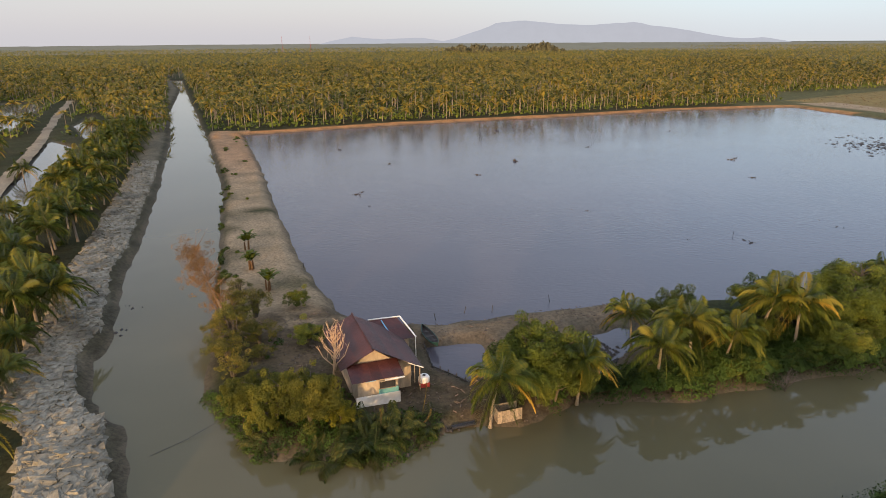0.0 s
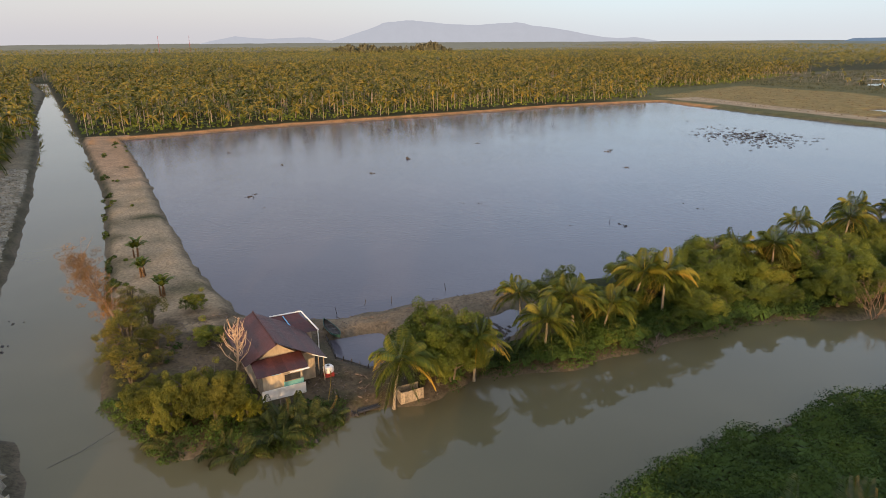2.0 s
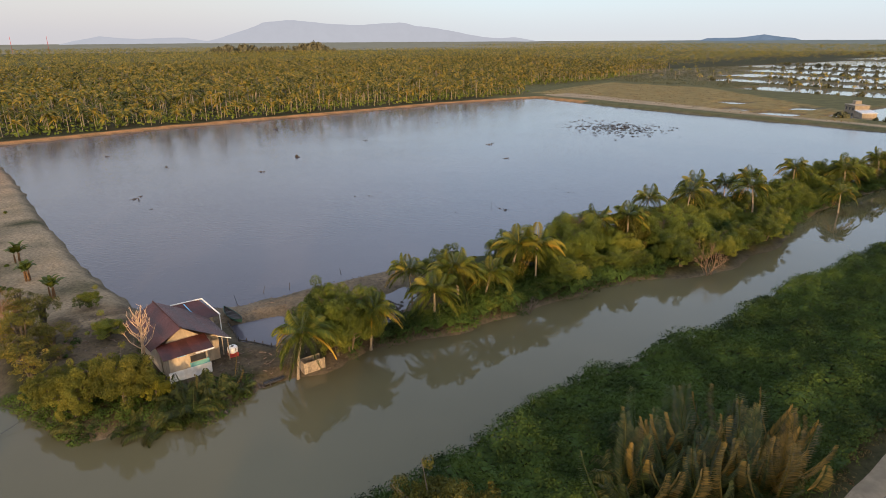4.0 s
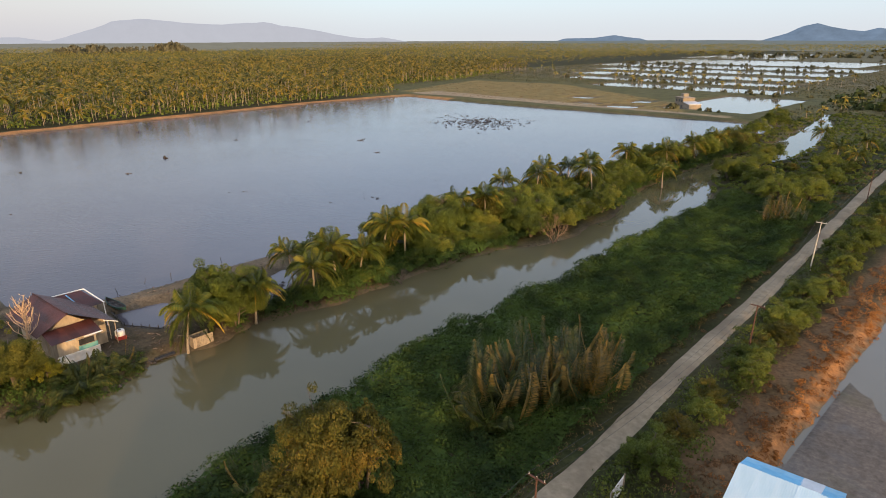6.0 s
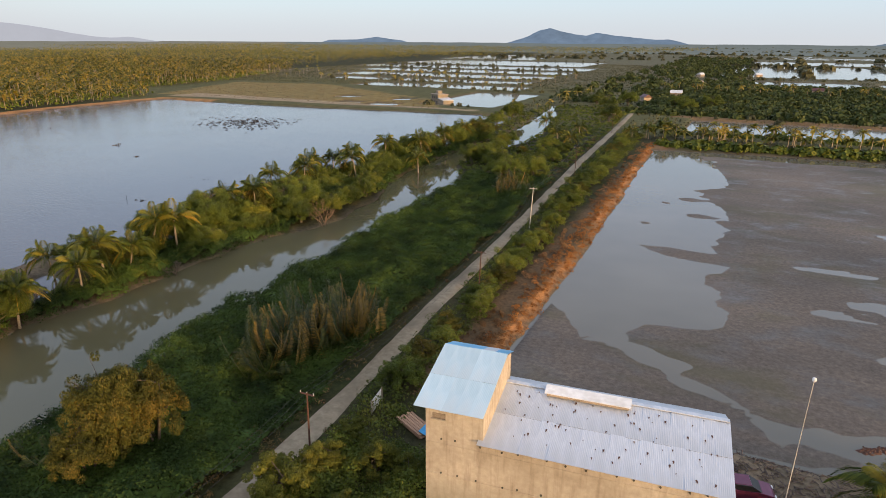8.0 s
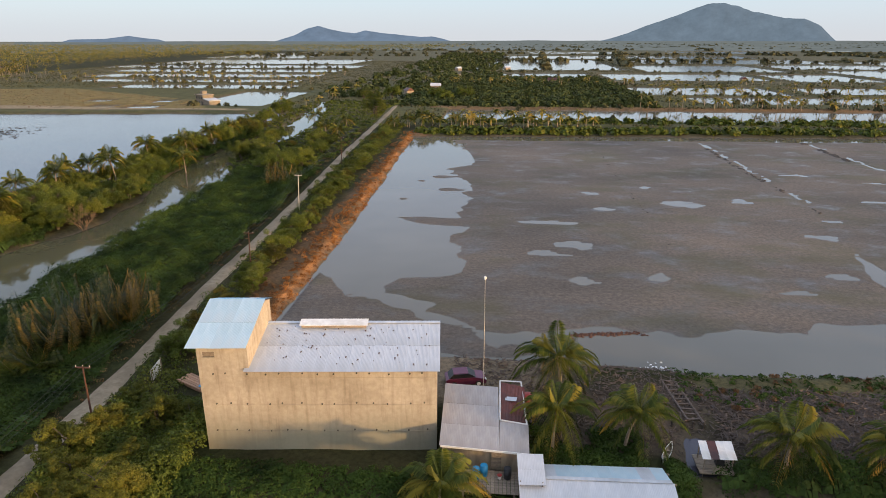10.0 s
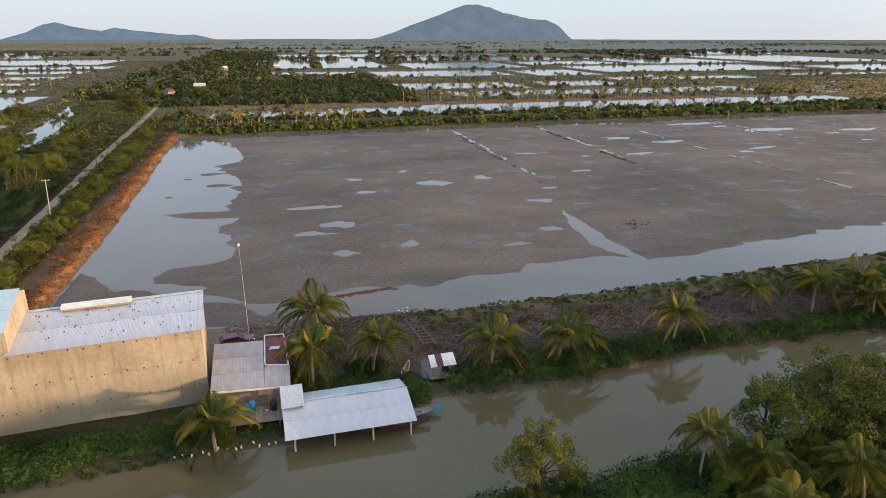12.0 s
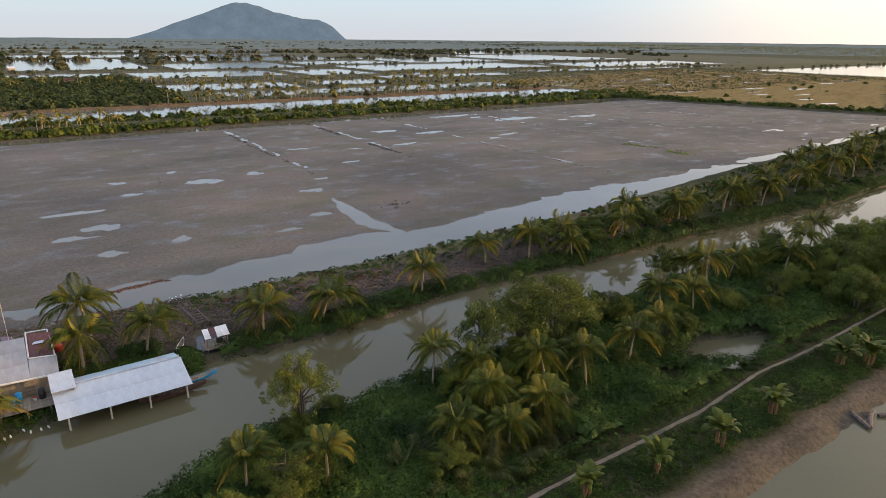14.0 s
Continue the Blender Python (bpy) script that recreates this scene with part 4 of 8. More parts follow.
def undergrowth(name, x0, x1, y0, y1, n, size, tall, material, label, mask=None, seed=5, cat="undergrowth", lumps=3.2, slim=0.6, bed=0.0):
    """A carpet of leafy tufts that swells and sinks over the land, with dark gaps between the tufts."""
    global rng
    rng = np.random.default_rng(seed)
    per = 30
    x, y = scatter_over(x0, x1, y0, y1, max(40, n // per), mask)
    z, d = ground_height(x, y)
    k = d > -0.2
    x, y, z, d = x[k], y[k], np.maximum(z[k], 0.0), d[k]

    def height(x, y, d):
        swell = 0.5 + 0.55 * ripple_noise(x, y, lumps, seed, 2) + 0.3 * ripple_noise(x, y, lumps * 0.45, seed + 2, 2) + 0.35 * ripple_noise(x, y, lumps * 3.2, seed + 1, 2)
        return tall * np.clip(0.2 + 0.8 * swell, 0.08, 1.6) * smooth01((d + 1.0) / 1.8)

    h = height(x, y, d)
    rad = np.minimum(0.3 + 0.28 * tall, 0.95) * rng.uniform(0.55, 1.3, len(x))
    z = z + h * rng.uniform(0.74, 1.0, len(x)) - 0.35 * rad
    own = np.repeat(np.arange(len(x)), per)
    way_ = rng.normal(size=(len(own), 3))
    way_ /= np.linalg.norm(way_, axis=1, keepdims=True)
    way_[:, 2] = np.abs(way_[:, 2]) - 0.12
    C = np.stack([x, y, z], -1)[own] + way_ * (rad[own] * rng.uniform(0.65, 1.05, len(own)))[:, None] * np.array([1, 1, 0.75])
    C[:, 2] = np.maximum(C[:, 2], 0.03)
    V, F = blades(C, way_ + rng.normal(size=way_.shape) * 0.24, size, slim)
    if bed:
        ax_, ay_ = np.meshgrid(np.arange(x0, x1, bed), np.arange(y0, y1, bed))
        az_, ad_ = ground_height(ax_, ay_)
        top = az_ + height(ax_, ay_, ad_) * 0.82 - 0.32 + rng.uniform(-0.16, 0.16, ax_.shape)
        full = (ad_ > 0.15) & (mask(ax_, ay_) if mask else True)
        i_ = np.arange(ax_.size).reshape(ax_.shape)
        q_ = np.stack([i_[:-1, :-1], i_[:-1, 1:], i_[1:, 1:], i_[1:, :-1]], -1).reshape(-1, 4)
        q_ = q_[(full[:-1, :-1] & full[1:, :-1] & full[:-1, 1:] & full[1:, 1:]).ravel()]
        W = np.stack([ax_, ay_, top], -1).reshape(-1, 3)[q_]
        W += rng.normal(size=W.shape) * np.array([0.05, 0.05, 0.07])
        V, F = joined([(V, F), (W.reshape(-1, 3), np.arange(len(q_) * 4).reshape(-1, 4))])
    return single(name, fast(name, V, F, material), label, cat, kind="stuff")

# ---------------------------------------------------------------- palm plantation to the horizon
def crown_low(fronds, segs, length, seed):
    """A light palm: folded frond strips and a three-sided trunk, one unit of height below."""
    r = np.random.default_rng(seed)
    V, F = [], []
    for i in range(fronds):
        a = i * 2.4 + r.uniform(-0.3, 0.3)
        rise = r.uniform(-0.35, 1.15)
        L = length * r.uniform(0.8, 1.1)
        w = 0.5 * r.uniform(0.8, 1.2)
        for sd in (-1, 1):
            at = len(V)
            for s_ in np.linspace(0, 1, segs + 1):
                x = L * (s_ * math.cos(rise))
                z = L * (s_ * math.sin(rise) - 0.55 * s_ ** 2.2)
                ww = w * math.sin(math.pi * (0.12 + 0.86 * s_)) + 0.04
                for u, dz in ((0, 0), (sd * ww, -0.45 * ww)):
                    px, py = x * math.cos(a) - u * math.sin(a), x * math.sin(a) + u * math.cos(a)
                    V.append((px, py, z + dz))
            for j in range(segs):
                F.append((at + 2 * j, at + 2 * j + 1, at + 2 * j + 3, at + 2 * j + 2))
    return np.array(V), np.array(F)


def trunk_low(r=0.11):
    V = [(r * math.cos(a), r * math.sin(a), z) for z in (-1, 0) for a in (0, 2.1, 4.2)]
    return np.array(V), np.array([(0, 1, 4, 3), (1, 2, 5, 4), (2, 0, 3, 5)])


def sow(x, y, h, scale, models, seed):
    """Repeats low palms over places, each turned and sized by chance."""
    r = np.random.default_rng(seed)
    out, trunks = [], []
    which = r.integers(len(models), size=len(x))
    base = np.maximum(land(x, y), 0)
    tv, tf = trunk_low()
    for k, (V, F) in enumerate(models):
        s_ = which == k
        n = s_.sum()
        if not n:
            continue
        a = r.uniform(0, 6.28, n)
        W = turn_z(np.repeat(V[None], n, 0), a[:, None]) * scale[s_][:, None, None]
        W += np.stack([x[s_], y[s_], base[s_] + h[s_]], -1)[:, None, :]
        out.append((W.reshape(-1, 3), (F[None] + (np.arange(n) * len(V))[:, None, None]).reshape(-1, 4)))
    n = len(x)
    T = np.repeat(tv[None], n, 0).copy()
    T[..., 2] *= h[:, None]
    T += np.stack([x, y, base + h], -1)[:, None, :]
    return joined(out), (T.reshape(-1, 3), (tf[None] + (np.arange(n) * len(tv))[:, None, None]).reshape(-1, 4))


def grove(x, y):
    """Where the plantation stands."""
    west = x < np.interp(y, [-300, -5, 5, 64, 142, 206, 280, 286, 392, 460, 640, 800, 1000, 1100, 1380, 1500, 2100], [-262, -262, -262, -273, -281, -289, -296, -342, -352, -380, -430, -470, -470, -350, -300, -170, -60])
    canal = np.interp(-x, [250, 470, 620, 800], [-13, -44, -67, -90])
    off_canal = (np.abs(y - canal) > 7.5) | (x < -640)
    south = (y < -20)
    ponds = np.ones_like(x, bool)
    for p in WEST_PONDS:
        ponds &= inside_distance(x, y, p) > 3
    road = line_distance(x, y, [(-160, -44), (-193, -50), (-250, -61), (-350, -83), (-420, -97)]) > 6
    return west & off_canal & ponds & road


def jittered(x0, x1, y0, y1, step, amount, seed):
    r = np.random.default_rng(seed)
    a, b = np.meshgrid(np.arange(x0, x1, step), np.arange(y0, y1, step))
    return (a + r.uniform(-amount, amount, a.shape)).ravel() * 1.0, (b + r.uniform(-amount, amount, b.shape)).ravel() * 1.0


px, py = jittered(-690, -255, -300, 560, 6.0, 2.4, 31)
k = grove(px, py)
px, py = px[k], py[k]
r31 = np.random.default_rng(32)
ph = 4.2 + 8.0 * r31.uniform(0, 1, len(px)) ** 1.5
MID = [crown_low(13, 2, 3.6, s_) for s_ in range(5)]
crowns, trunks = sow(px, py, ph, r31.uniform(0.9, 1.25, len(px)), MID, 33)
single("palm_plantation", fast("palm_plantation", *crowns, M_FAROREST), "dense coconut plantation crowns lit golden by evening sun", "palm grove", kind="stuff")
single("palm_plantation_trunks", fast("palm_plantation_trunks", *trunks, M_BARK), "slim pale trunks of the coconut plantation", "palm trunks", kind="stuff")

qx, qy = [], []
for x0, x1, y0, y1, st, sd in ((-1250, -690, -700, 560, 9.5, 41), (-2000, -1250, -900, 560, 15, 40), (-1300, -420, 560, 1300, 11, 42), (-1900, -60, 1300, 2100, 16, 39)):
    a, b = jittered(x0, x1, y0, y1, st, 4.5, sd)
    qx.append(a)
    qy.append(b)
qx, qy = np.concatenate(qx), np.concatenate(qy)
k = grove(qx, qy)
qx, qy = qx[k], qy[k]
FARM = [crown_low(8, 1, 4.4, s_ + 20) for s_ in range(4)]
crowns, _ = sow(qx, qy, r31.uniform(5.0, 11.5, len(qx)), r31.uniform(0.9, 1.5, len(qx)), FARM, 44)
single("far_palm_plantation", fast("far_palm_plantation", *crowns, M_FAROREST), "far coconut plantation spreading over the plain", "palm grove", kind="stuff")

# low scrub that closes the gaps under the plantation
ux, uy = scatter_over(-560, -255, -260, 520, 52000, grove)
uz = np.maximum(land(ux, uy), 0) + rng.uniform(0.2, 1.8, len(ux))
V, F = blades(np.stack([ux, uy, uz], -1), rng.normal(size=(len(ux), 3)) * 0.6 + np.array([0.4, 0, 0.7]), 1.5, 0.7)
single("plantation_scrub", fast("plantation_scrub", V, F, M_MANGROVE), "low green scrub under the coconut palms", "scrub", kind="stuff")


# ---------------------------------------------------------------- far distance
# distance haze painted as the material's own glow over a near-black base
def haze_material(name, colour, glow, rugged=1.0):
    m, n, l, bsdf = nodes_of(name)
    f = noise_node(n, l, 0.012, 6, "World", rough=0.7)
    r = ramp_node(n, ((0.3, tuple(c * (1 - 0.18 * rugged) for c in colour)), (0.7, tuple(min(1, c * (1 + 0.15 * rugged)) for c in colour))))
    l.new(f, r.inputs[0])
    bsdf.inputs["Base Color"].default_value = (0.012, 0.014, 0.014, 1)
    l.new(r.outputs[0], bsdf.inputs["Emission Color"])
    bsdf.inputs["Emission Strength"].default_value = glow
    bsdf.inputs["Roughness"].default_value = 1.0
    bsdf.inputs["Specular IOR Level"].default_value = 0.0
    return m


def way(yaw):
    return np.stack([-np.sin(np.radians(yaw)), np.cos(np.radians(yaw))], -1)


def mountain(name, centre, half, heights, distance, material, label, seed, depth=500.0):
    """A long hill at a bearing: heights (offset in degrees, metres) give its skyline, noise its spurs."""
    a = np.linspace(-half, half, 90)
    b = np.linspace(0, 1, 14)
    A, B = np.meshgrid(a, b)
    H = np.interp(A, [p[0] for p in heights], [p[1] for p in heights])
    prof = np.sin(np.pi * np.clip(B, 0, 1) ** 0.75)
    rough = 1 + 0.04 * ripple_noise(A * 40, B * 70, 30, seed, 4) + 0.10 * ripple_noise(A * 40, B * 70, 30, seed, 4) * (np.abs(B - 0.58) > 0.12)
    Z = H * np.where(B < 0.58, smooth01(B / 0.58) ** 0.8, smooth01((1 - B) / 0.42)) * rough
    W = way(centre + A)
    Rr = distance + (B - 0.58) * depth
    V = np.stack([W[..., 0] * Rr, W[..., 1] * Rr, Z - 3], -1).reshape(-1, 3)
    i = np.arange(A.size).reshape(A.shape)
    F = np.stack([i[:-1, :-1], i[1:, :-1], i[1:, 1:], i[:-1, 1:]], -1).reshape(-1, 4)
    return single(name, fast(name, V, F, material, True), label, "mountain", kind="structure")


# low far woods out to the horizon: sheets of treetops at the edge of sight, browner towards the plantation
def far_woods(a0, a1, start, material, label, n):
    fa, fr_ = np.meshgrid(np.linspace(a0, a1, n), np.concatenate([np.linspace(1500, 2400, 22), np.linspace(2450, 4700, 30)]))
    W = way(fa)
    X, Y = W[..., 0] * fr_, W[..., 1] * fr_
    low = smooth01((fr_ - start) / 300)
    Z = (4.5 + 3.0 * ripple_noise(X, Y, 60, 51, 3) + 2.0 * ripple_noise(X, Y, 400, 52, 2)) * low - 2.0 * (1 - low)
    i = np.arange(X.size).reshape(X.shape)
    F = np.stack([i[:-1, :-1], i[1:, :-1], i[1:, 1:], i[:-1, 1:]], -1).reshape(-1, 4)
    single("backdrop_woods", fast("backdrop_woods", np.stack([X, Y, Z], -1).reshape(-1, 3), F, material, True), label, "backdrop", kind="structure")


# the pale and blue tones below are painted haze that glows, not leaf or rock colour
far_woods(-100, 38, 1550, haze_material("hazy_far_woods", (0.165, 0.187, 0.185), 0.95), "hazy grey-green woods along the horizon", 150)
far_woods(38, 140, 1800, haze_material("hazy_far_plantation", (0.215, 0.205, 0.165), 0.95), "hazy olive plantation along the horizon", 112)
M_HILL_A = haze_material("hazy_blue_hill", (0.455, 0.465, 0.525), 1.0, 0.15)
M_HILL_B = haze_material("haze_blue_ridge", (0.15, 0.21, 0.30), 1.0)
M_HILL_C = haze_material("haze_blue_peak", (0.145, 0.195, 0.25), 1.0)
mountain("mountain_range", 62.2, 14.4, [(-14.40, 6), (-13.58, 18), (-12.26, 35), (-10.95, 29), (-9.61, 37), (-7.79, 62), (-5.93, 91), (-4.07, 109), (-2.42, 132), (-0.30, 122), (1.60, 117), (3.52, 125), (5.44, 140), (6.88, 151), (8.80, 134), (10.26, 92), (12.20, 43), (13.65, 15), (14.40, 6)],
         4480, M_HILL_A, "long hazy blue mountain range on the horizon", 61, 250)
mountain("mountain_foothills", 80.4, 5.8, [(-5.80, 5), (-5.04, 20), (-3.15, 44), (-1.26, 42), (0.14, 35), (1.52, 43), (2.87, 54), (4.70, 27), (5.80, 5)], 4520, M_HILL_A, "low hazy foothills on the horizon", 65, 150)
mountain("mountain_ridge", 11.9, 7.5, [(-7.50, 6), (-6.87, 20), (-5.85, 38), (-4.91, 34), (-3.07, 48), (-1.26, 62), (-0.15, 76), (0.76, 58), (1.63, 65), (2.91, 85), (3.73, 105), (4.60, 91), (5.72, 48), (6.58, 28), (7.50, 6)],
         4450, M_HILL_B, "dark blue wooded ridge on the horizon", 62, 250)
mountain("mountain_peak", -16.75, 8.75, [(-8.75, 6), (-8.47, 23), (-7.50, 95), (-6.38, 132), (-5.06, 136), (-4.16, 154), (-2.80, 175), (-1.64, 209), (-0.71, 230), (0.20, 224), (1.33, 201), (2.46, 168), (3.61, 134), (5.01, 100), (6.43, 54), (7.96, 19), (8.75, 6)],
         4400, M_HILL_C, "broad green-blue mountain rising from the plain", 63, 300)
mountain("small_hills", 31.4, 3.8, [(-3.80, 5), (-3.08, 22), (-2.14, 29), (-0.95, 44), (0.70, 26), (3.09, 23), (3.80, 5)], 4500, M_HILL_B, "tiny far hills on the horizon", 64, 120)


# scrub and palms on the dikes of the far ponds
def dike_rows():
    r = np.random.default_rng(71)
    X, Y, H = [], [], []
    for x0, x1, y0, y1 in FAR_PONDS[:-4]:
        for yy, dens in ((y0 - 3, 0.13), (y1 + 4, 0.10)):
            n = int((x1 - x0) * dens)
            xs = r.uniform(x0, x1, n)
            gap = ripple_noise(xs, np.full(n, yy), 40, 72) > -0.25
            X.append(xs[gap])
            Y.append(yy + r.normal(size=gap.sum()) * 1.8)
            H.append(r.uniform(0.7, 2.6, gap.sum()) ** 1.15)
    return np.concatenate(X), np.concatenate(Y), np.concatenate(H)


def bush_low(n, seed, leaf=0.95):
    r = np.random.default_rng(seed)
    d = r.normal(size=(n, 3))
    d /= np.linalg.norm(d, axis=1, keepdims=True)
    d[:, 2] = np.abs(d[:, 2])
    global rng
    rng = r
    return blades(d * r.uniform(0.5, 1.0, (n, 1)) * np.array([1, 1, 1.0]), d + r.normal(size=d.shape) * 0.4, leaf, 0.75)


def sow_bushes(name, x, y, h, material, label, seed, n=22, wide=1.0):
    r = np.random.default_rng(seed)
    models = [bush_low(n, seed * 10 + s_, 4.6 / math.sqrt(n)) for s_ in range(4)]
    which = r.integers(4, size=len(x))
    base = np.maximum(land(x, y), 0)
    out = []
    for k_, (V, F) in enumerate(models):
        s_ = which == k_
        m = s_.sum()
        if not m:
            continue
        W = turn_z(np.repeat(V[None], m, 0), r.uniform(0, 6.28, m)[:, None])
        W = W * np.stack([h[s_] * 0.75 * wide, h[s_] * 0.75 * wide, h[s_]], -1)[:, None, :]
        W += np.stack([x[s_], y[s_], base[s_] - 0.1], -1)[:, None, :]
        out.append((W.reshape(-1, 3), (F[None] + (np.arange(m) * len(V))[:, None, None]).reshape(-1, 4)))
    return single(name, fast(name, *joined(out), material), label, "bushes", kind="stuff")


bx, by, bh = dike_rows()
sow_bushes("far_dike_bushes", bx, by, bh, M_HAZED_SCRUB, "low dark scrub on the dikes of far ponds", 73, 36)
r74 = np.random.default_rng(74)
# woods along the upper river and the green block beyond the mud pond
wx, wy = jittered(-26, 104, 312, 526, 5.2, 2.4, 75)
sow_bushes("far_green_wood", wx, wy, r74.uniform(1.6, 3.8, len(wx)), M_FARWOOD, "dense green wood beyond the mud pond", 76, 60, 1.3)
wx, wy = jittered(-80, 20, 355, 1300, 9.0, 4.0, 77)
k = r74.uniform(size=len(wx)) < 0.5
sow_bushes("far_roadside_wood", wx[k], wy[k], r74.uniform(1.5, 5.0, k.sum()), M_FARWOOD, "uneven trees along the far road", 78, 50, 1.2)
# hedges on the dikes round the mud pond
hx = np.concatenate([r74.uniform(-6, 350, 620), r74.uniform(-6, 345, 420), r74.uniform(0, 1, 200) * 48 + 320])
hy = np.concatenate([np.interp(hx[:620], [-6, 71, 223, 318, 350], [219, 224, 231, 233, 236]) + r74.normal(size=620) * 1.6,
                     np.interp(hx[620:1040], [-6, 345], [250, 252]) + r74.normal(size=420) * 2.0,
                     229 - r74.uniform(0, 1, 200) * 0])
hy[1040:] = 229 - (hx[1040:] - 320) / 48 * 121
hx[1040:] += 3
sow_bushes("far_bank_hedge", hx, hy, r74.uniform(0.7, 2.6, len(hx)), M_MANGROVE, "rough green hedge on the bank of the mud pond", 79, 40, 1.3)
# palms and bananas in rows on the far dikes
fx = np.concatenate([r74.uniform(90, 340, 110), r74.uniform(100, 330, 70), r74.uniform(-40, 420, 120), r74.uniform(-84, -66, 12), r74.uniform(-10, 60, 50),
                     r74.uniform(-420, -100, 90), r74.uniform(430, 700, 60)])
fy = np.concatenate([309 + r74.normal(size=110) * 2.5, 387 + r74.normal(size=70) * 3, 455 + r74.normal(size=120) * 5, r74.uniform(285, 420, 12), 235 + r74.normal(size=50) * 3,
                     np.repeat([455, 505, 555], 30) + r74.normal(size=90) * 2, r74.uniform(440, 470, 60)])
fh = r74.uniform(2.2, 6.0, len(fx))
crowns, trunks = sow(fx, fy, fh, r74.uniform(0.55, 0.95, len(fx)), MID, 80)
single("far_dike_palms", fast("far_dike_palms", *crowns, M_FAROREST), "scattered palms on far pond dikes", "palm grove", kind="stuff")
single("far_dike_palm_trunks", fast("far_dike_palm_trunks", *trunks, M_BARK), "thin trunks of palms on far dikes", "palm trunks", kind="stuff")
# low scrub over the dikes and fallow land of the far plain
sx_, sy_ = scatter_over(-440, 720, 232, 900, 150000)
sz_, sd_ = ground_height(sx_, sy_)
ok_ = (sd_ > 0.4) & ~grove(sx_, sy_) & (ripple_noise(sx_, sy_, 14, 87) > -0.35) & (line_distance(sx_, sy_, TRACK) > 2.5) & ((sy_ > 405) | (sx_ > -84))
V, F = blades(np.stack([sx_[ok_], sy_[ok_], sz_[ok_] + 0.25], -1), rng.normal(size=(ok_.sum(), 3)) * 0.6 + np.array([0.2, -0.4, 0.5]), 1.0, 0.7)
single("far_plain_scrub", fast("far_plain_scrub", V, F, M_HAZED_SCRUB), "low olive scrub on the dikes of the far plain", "scrub", kind="stuff")
# dry tussocks on the brown fields
tx, ty = scatter_over(-340, 700, 110, 440, 45000, lambda x, y: (inside_distance(x, y, [(-300, 284), (-336, 390), (-262, 404), (-142, 332), (-111, 283)]) < -2) | (inside_distance(x, y, [(335, 376), (346, 256), (372, 112), (683, 245), (640, 440)]) < -2))
tz = land(tx, ty) + 0.15
V, F = blades(np.stack([tx, ty, tz], -1), rng.normal(size=(len(tx), 3)) + np.array([0, 0, 0.3]), 0.5, 0.7)
single("field_tussocks", fast("field_tussocks", V, F, M_DRYLEAF), "dry brown grass tussocks on wet fields", "grass", kind="stuff")

# palm grove added out of view, south-east behind the camera, to shade the bank
ax, ay = jittered(150, 420, -330, -75, 9.0, 3.0, 45)
r46 = np.random.default_rng(46)
crowns, trunks = sow(ax, ay, r46.uniform(5.5, 9.0, len(ax)), r46.uniform(1.0, 1.4, len(ax)), FARM, 47)
single("south_palm_plantation", fast("south_palm_plantation", *crowns, M_FAROREST), "added unseen palm grove that shades the south bank", "palm grove", kind="stuff")

# wooded knoll far out on the plain, and two thin radio masts
hr = np.random.default_rng(66)
ha = hr.uniform(64.8, 75.0, 90)
hp = way(ha) * hr.uniform(1380, 1460, len(ha))[:, None]
# the knoll's haze is mixed into this lighter leaf colour
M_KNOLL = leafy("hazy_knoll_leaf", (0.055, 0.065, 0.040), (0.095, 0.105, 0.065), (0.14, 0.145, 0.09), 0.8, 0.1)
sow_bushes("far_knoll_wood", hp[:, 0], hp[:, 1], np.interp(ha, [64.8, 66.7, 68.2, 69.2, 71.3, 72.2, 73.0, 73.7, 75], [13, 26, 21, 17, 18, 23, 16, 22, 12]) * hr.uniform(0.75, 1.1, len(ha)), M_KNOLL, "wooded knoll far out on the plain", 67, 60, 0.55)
for a in (86.5, 88.8):
    q = way(a) * 1900
    single("radio_mast", Shape().tube([(0, 0, 0), (0, 0, 42)], [0.5, 0.3], 4).mesh("radio_mast", M_RED), "thin far radio mast above the plantation", "mast", "radio masts", m=pose(q[0], q[1], 0))

# thin bright ponds and tree lines that layer the far plain
r90 = np.random.default_rng(90)
pl = []
for i in range(34):
    cx, cy = r90.uniform(-120, 1900), r90.uniform(1240, 2700)
    if cx > 0.9 * cy:
        continue
    w_, h_ = r90.uniform(120, 420), r90.uniform(40, 130)
    pl.append(rect(cx - w_ / 2, cx + w_ / 2, cy - h_ / 2, cy + h_ / 2))
for i, pts in enumerate(pl):
    sh = Shape().prism(pts, 0.2, 0.6 + 0.02 * i)
    single("far_pond", sh.mesh("far_pond", M_FARPOND), "thin pale pond far out on the plain", "pond", "ponds on the far plain", kind="structure")
tx_, ty_ = [], []
for i in range(75):
    cx, cy, L = r90.uniform(-260, 2100), r90.uniform(880, 2900), r90.uniform(150, 700)
    if cx > 1.25 * cy + 300:
        continue
    n_ = int(L / 9)
    t = r90.uniform(-0.5, 0.5, n_)
    a = r90.choice([0.0, 0.0, 1.45]) + r90.uniform(-0.1, 0.1)
    tx_.append(cx + L * t * math.cos(a))
    ty_.append(cy + L * t * math.sin(a) + r90.normal(size=n_) * 4)
tx_, ty_ = np.concatenate(tx_), np.concatenate(ty_)
sow_bushes("far_tree_lines", tx_, ty_, r90.uniform(2, 5.5, len(tx_)), M_HAZED_SCRUB, "dark lines of trees across the far plain", 91, 12, 1.6)
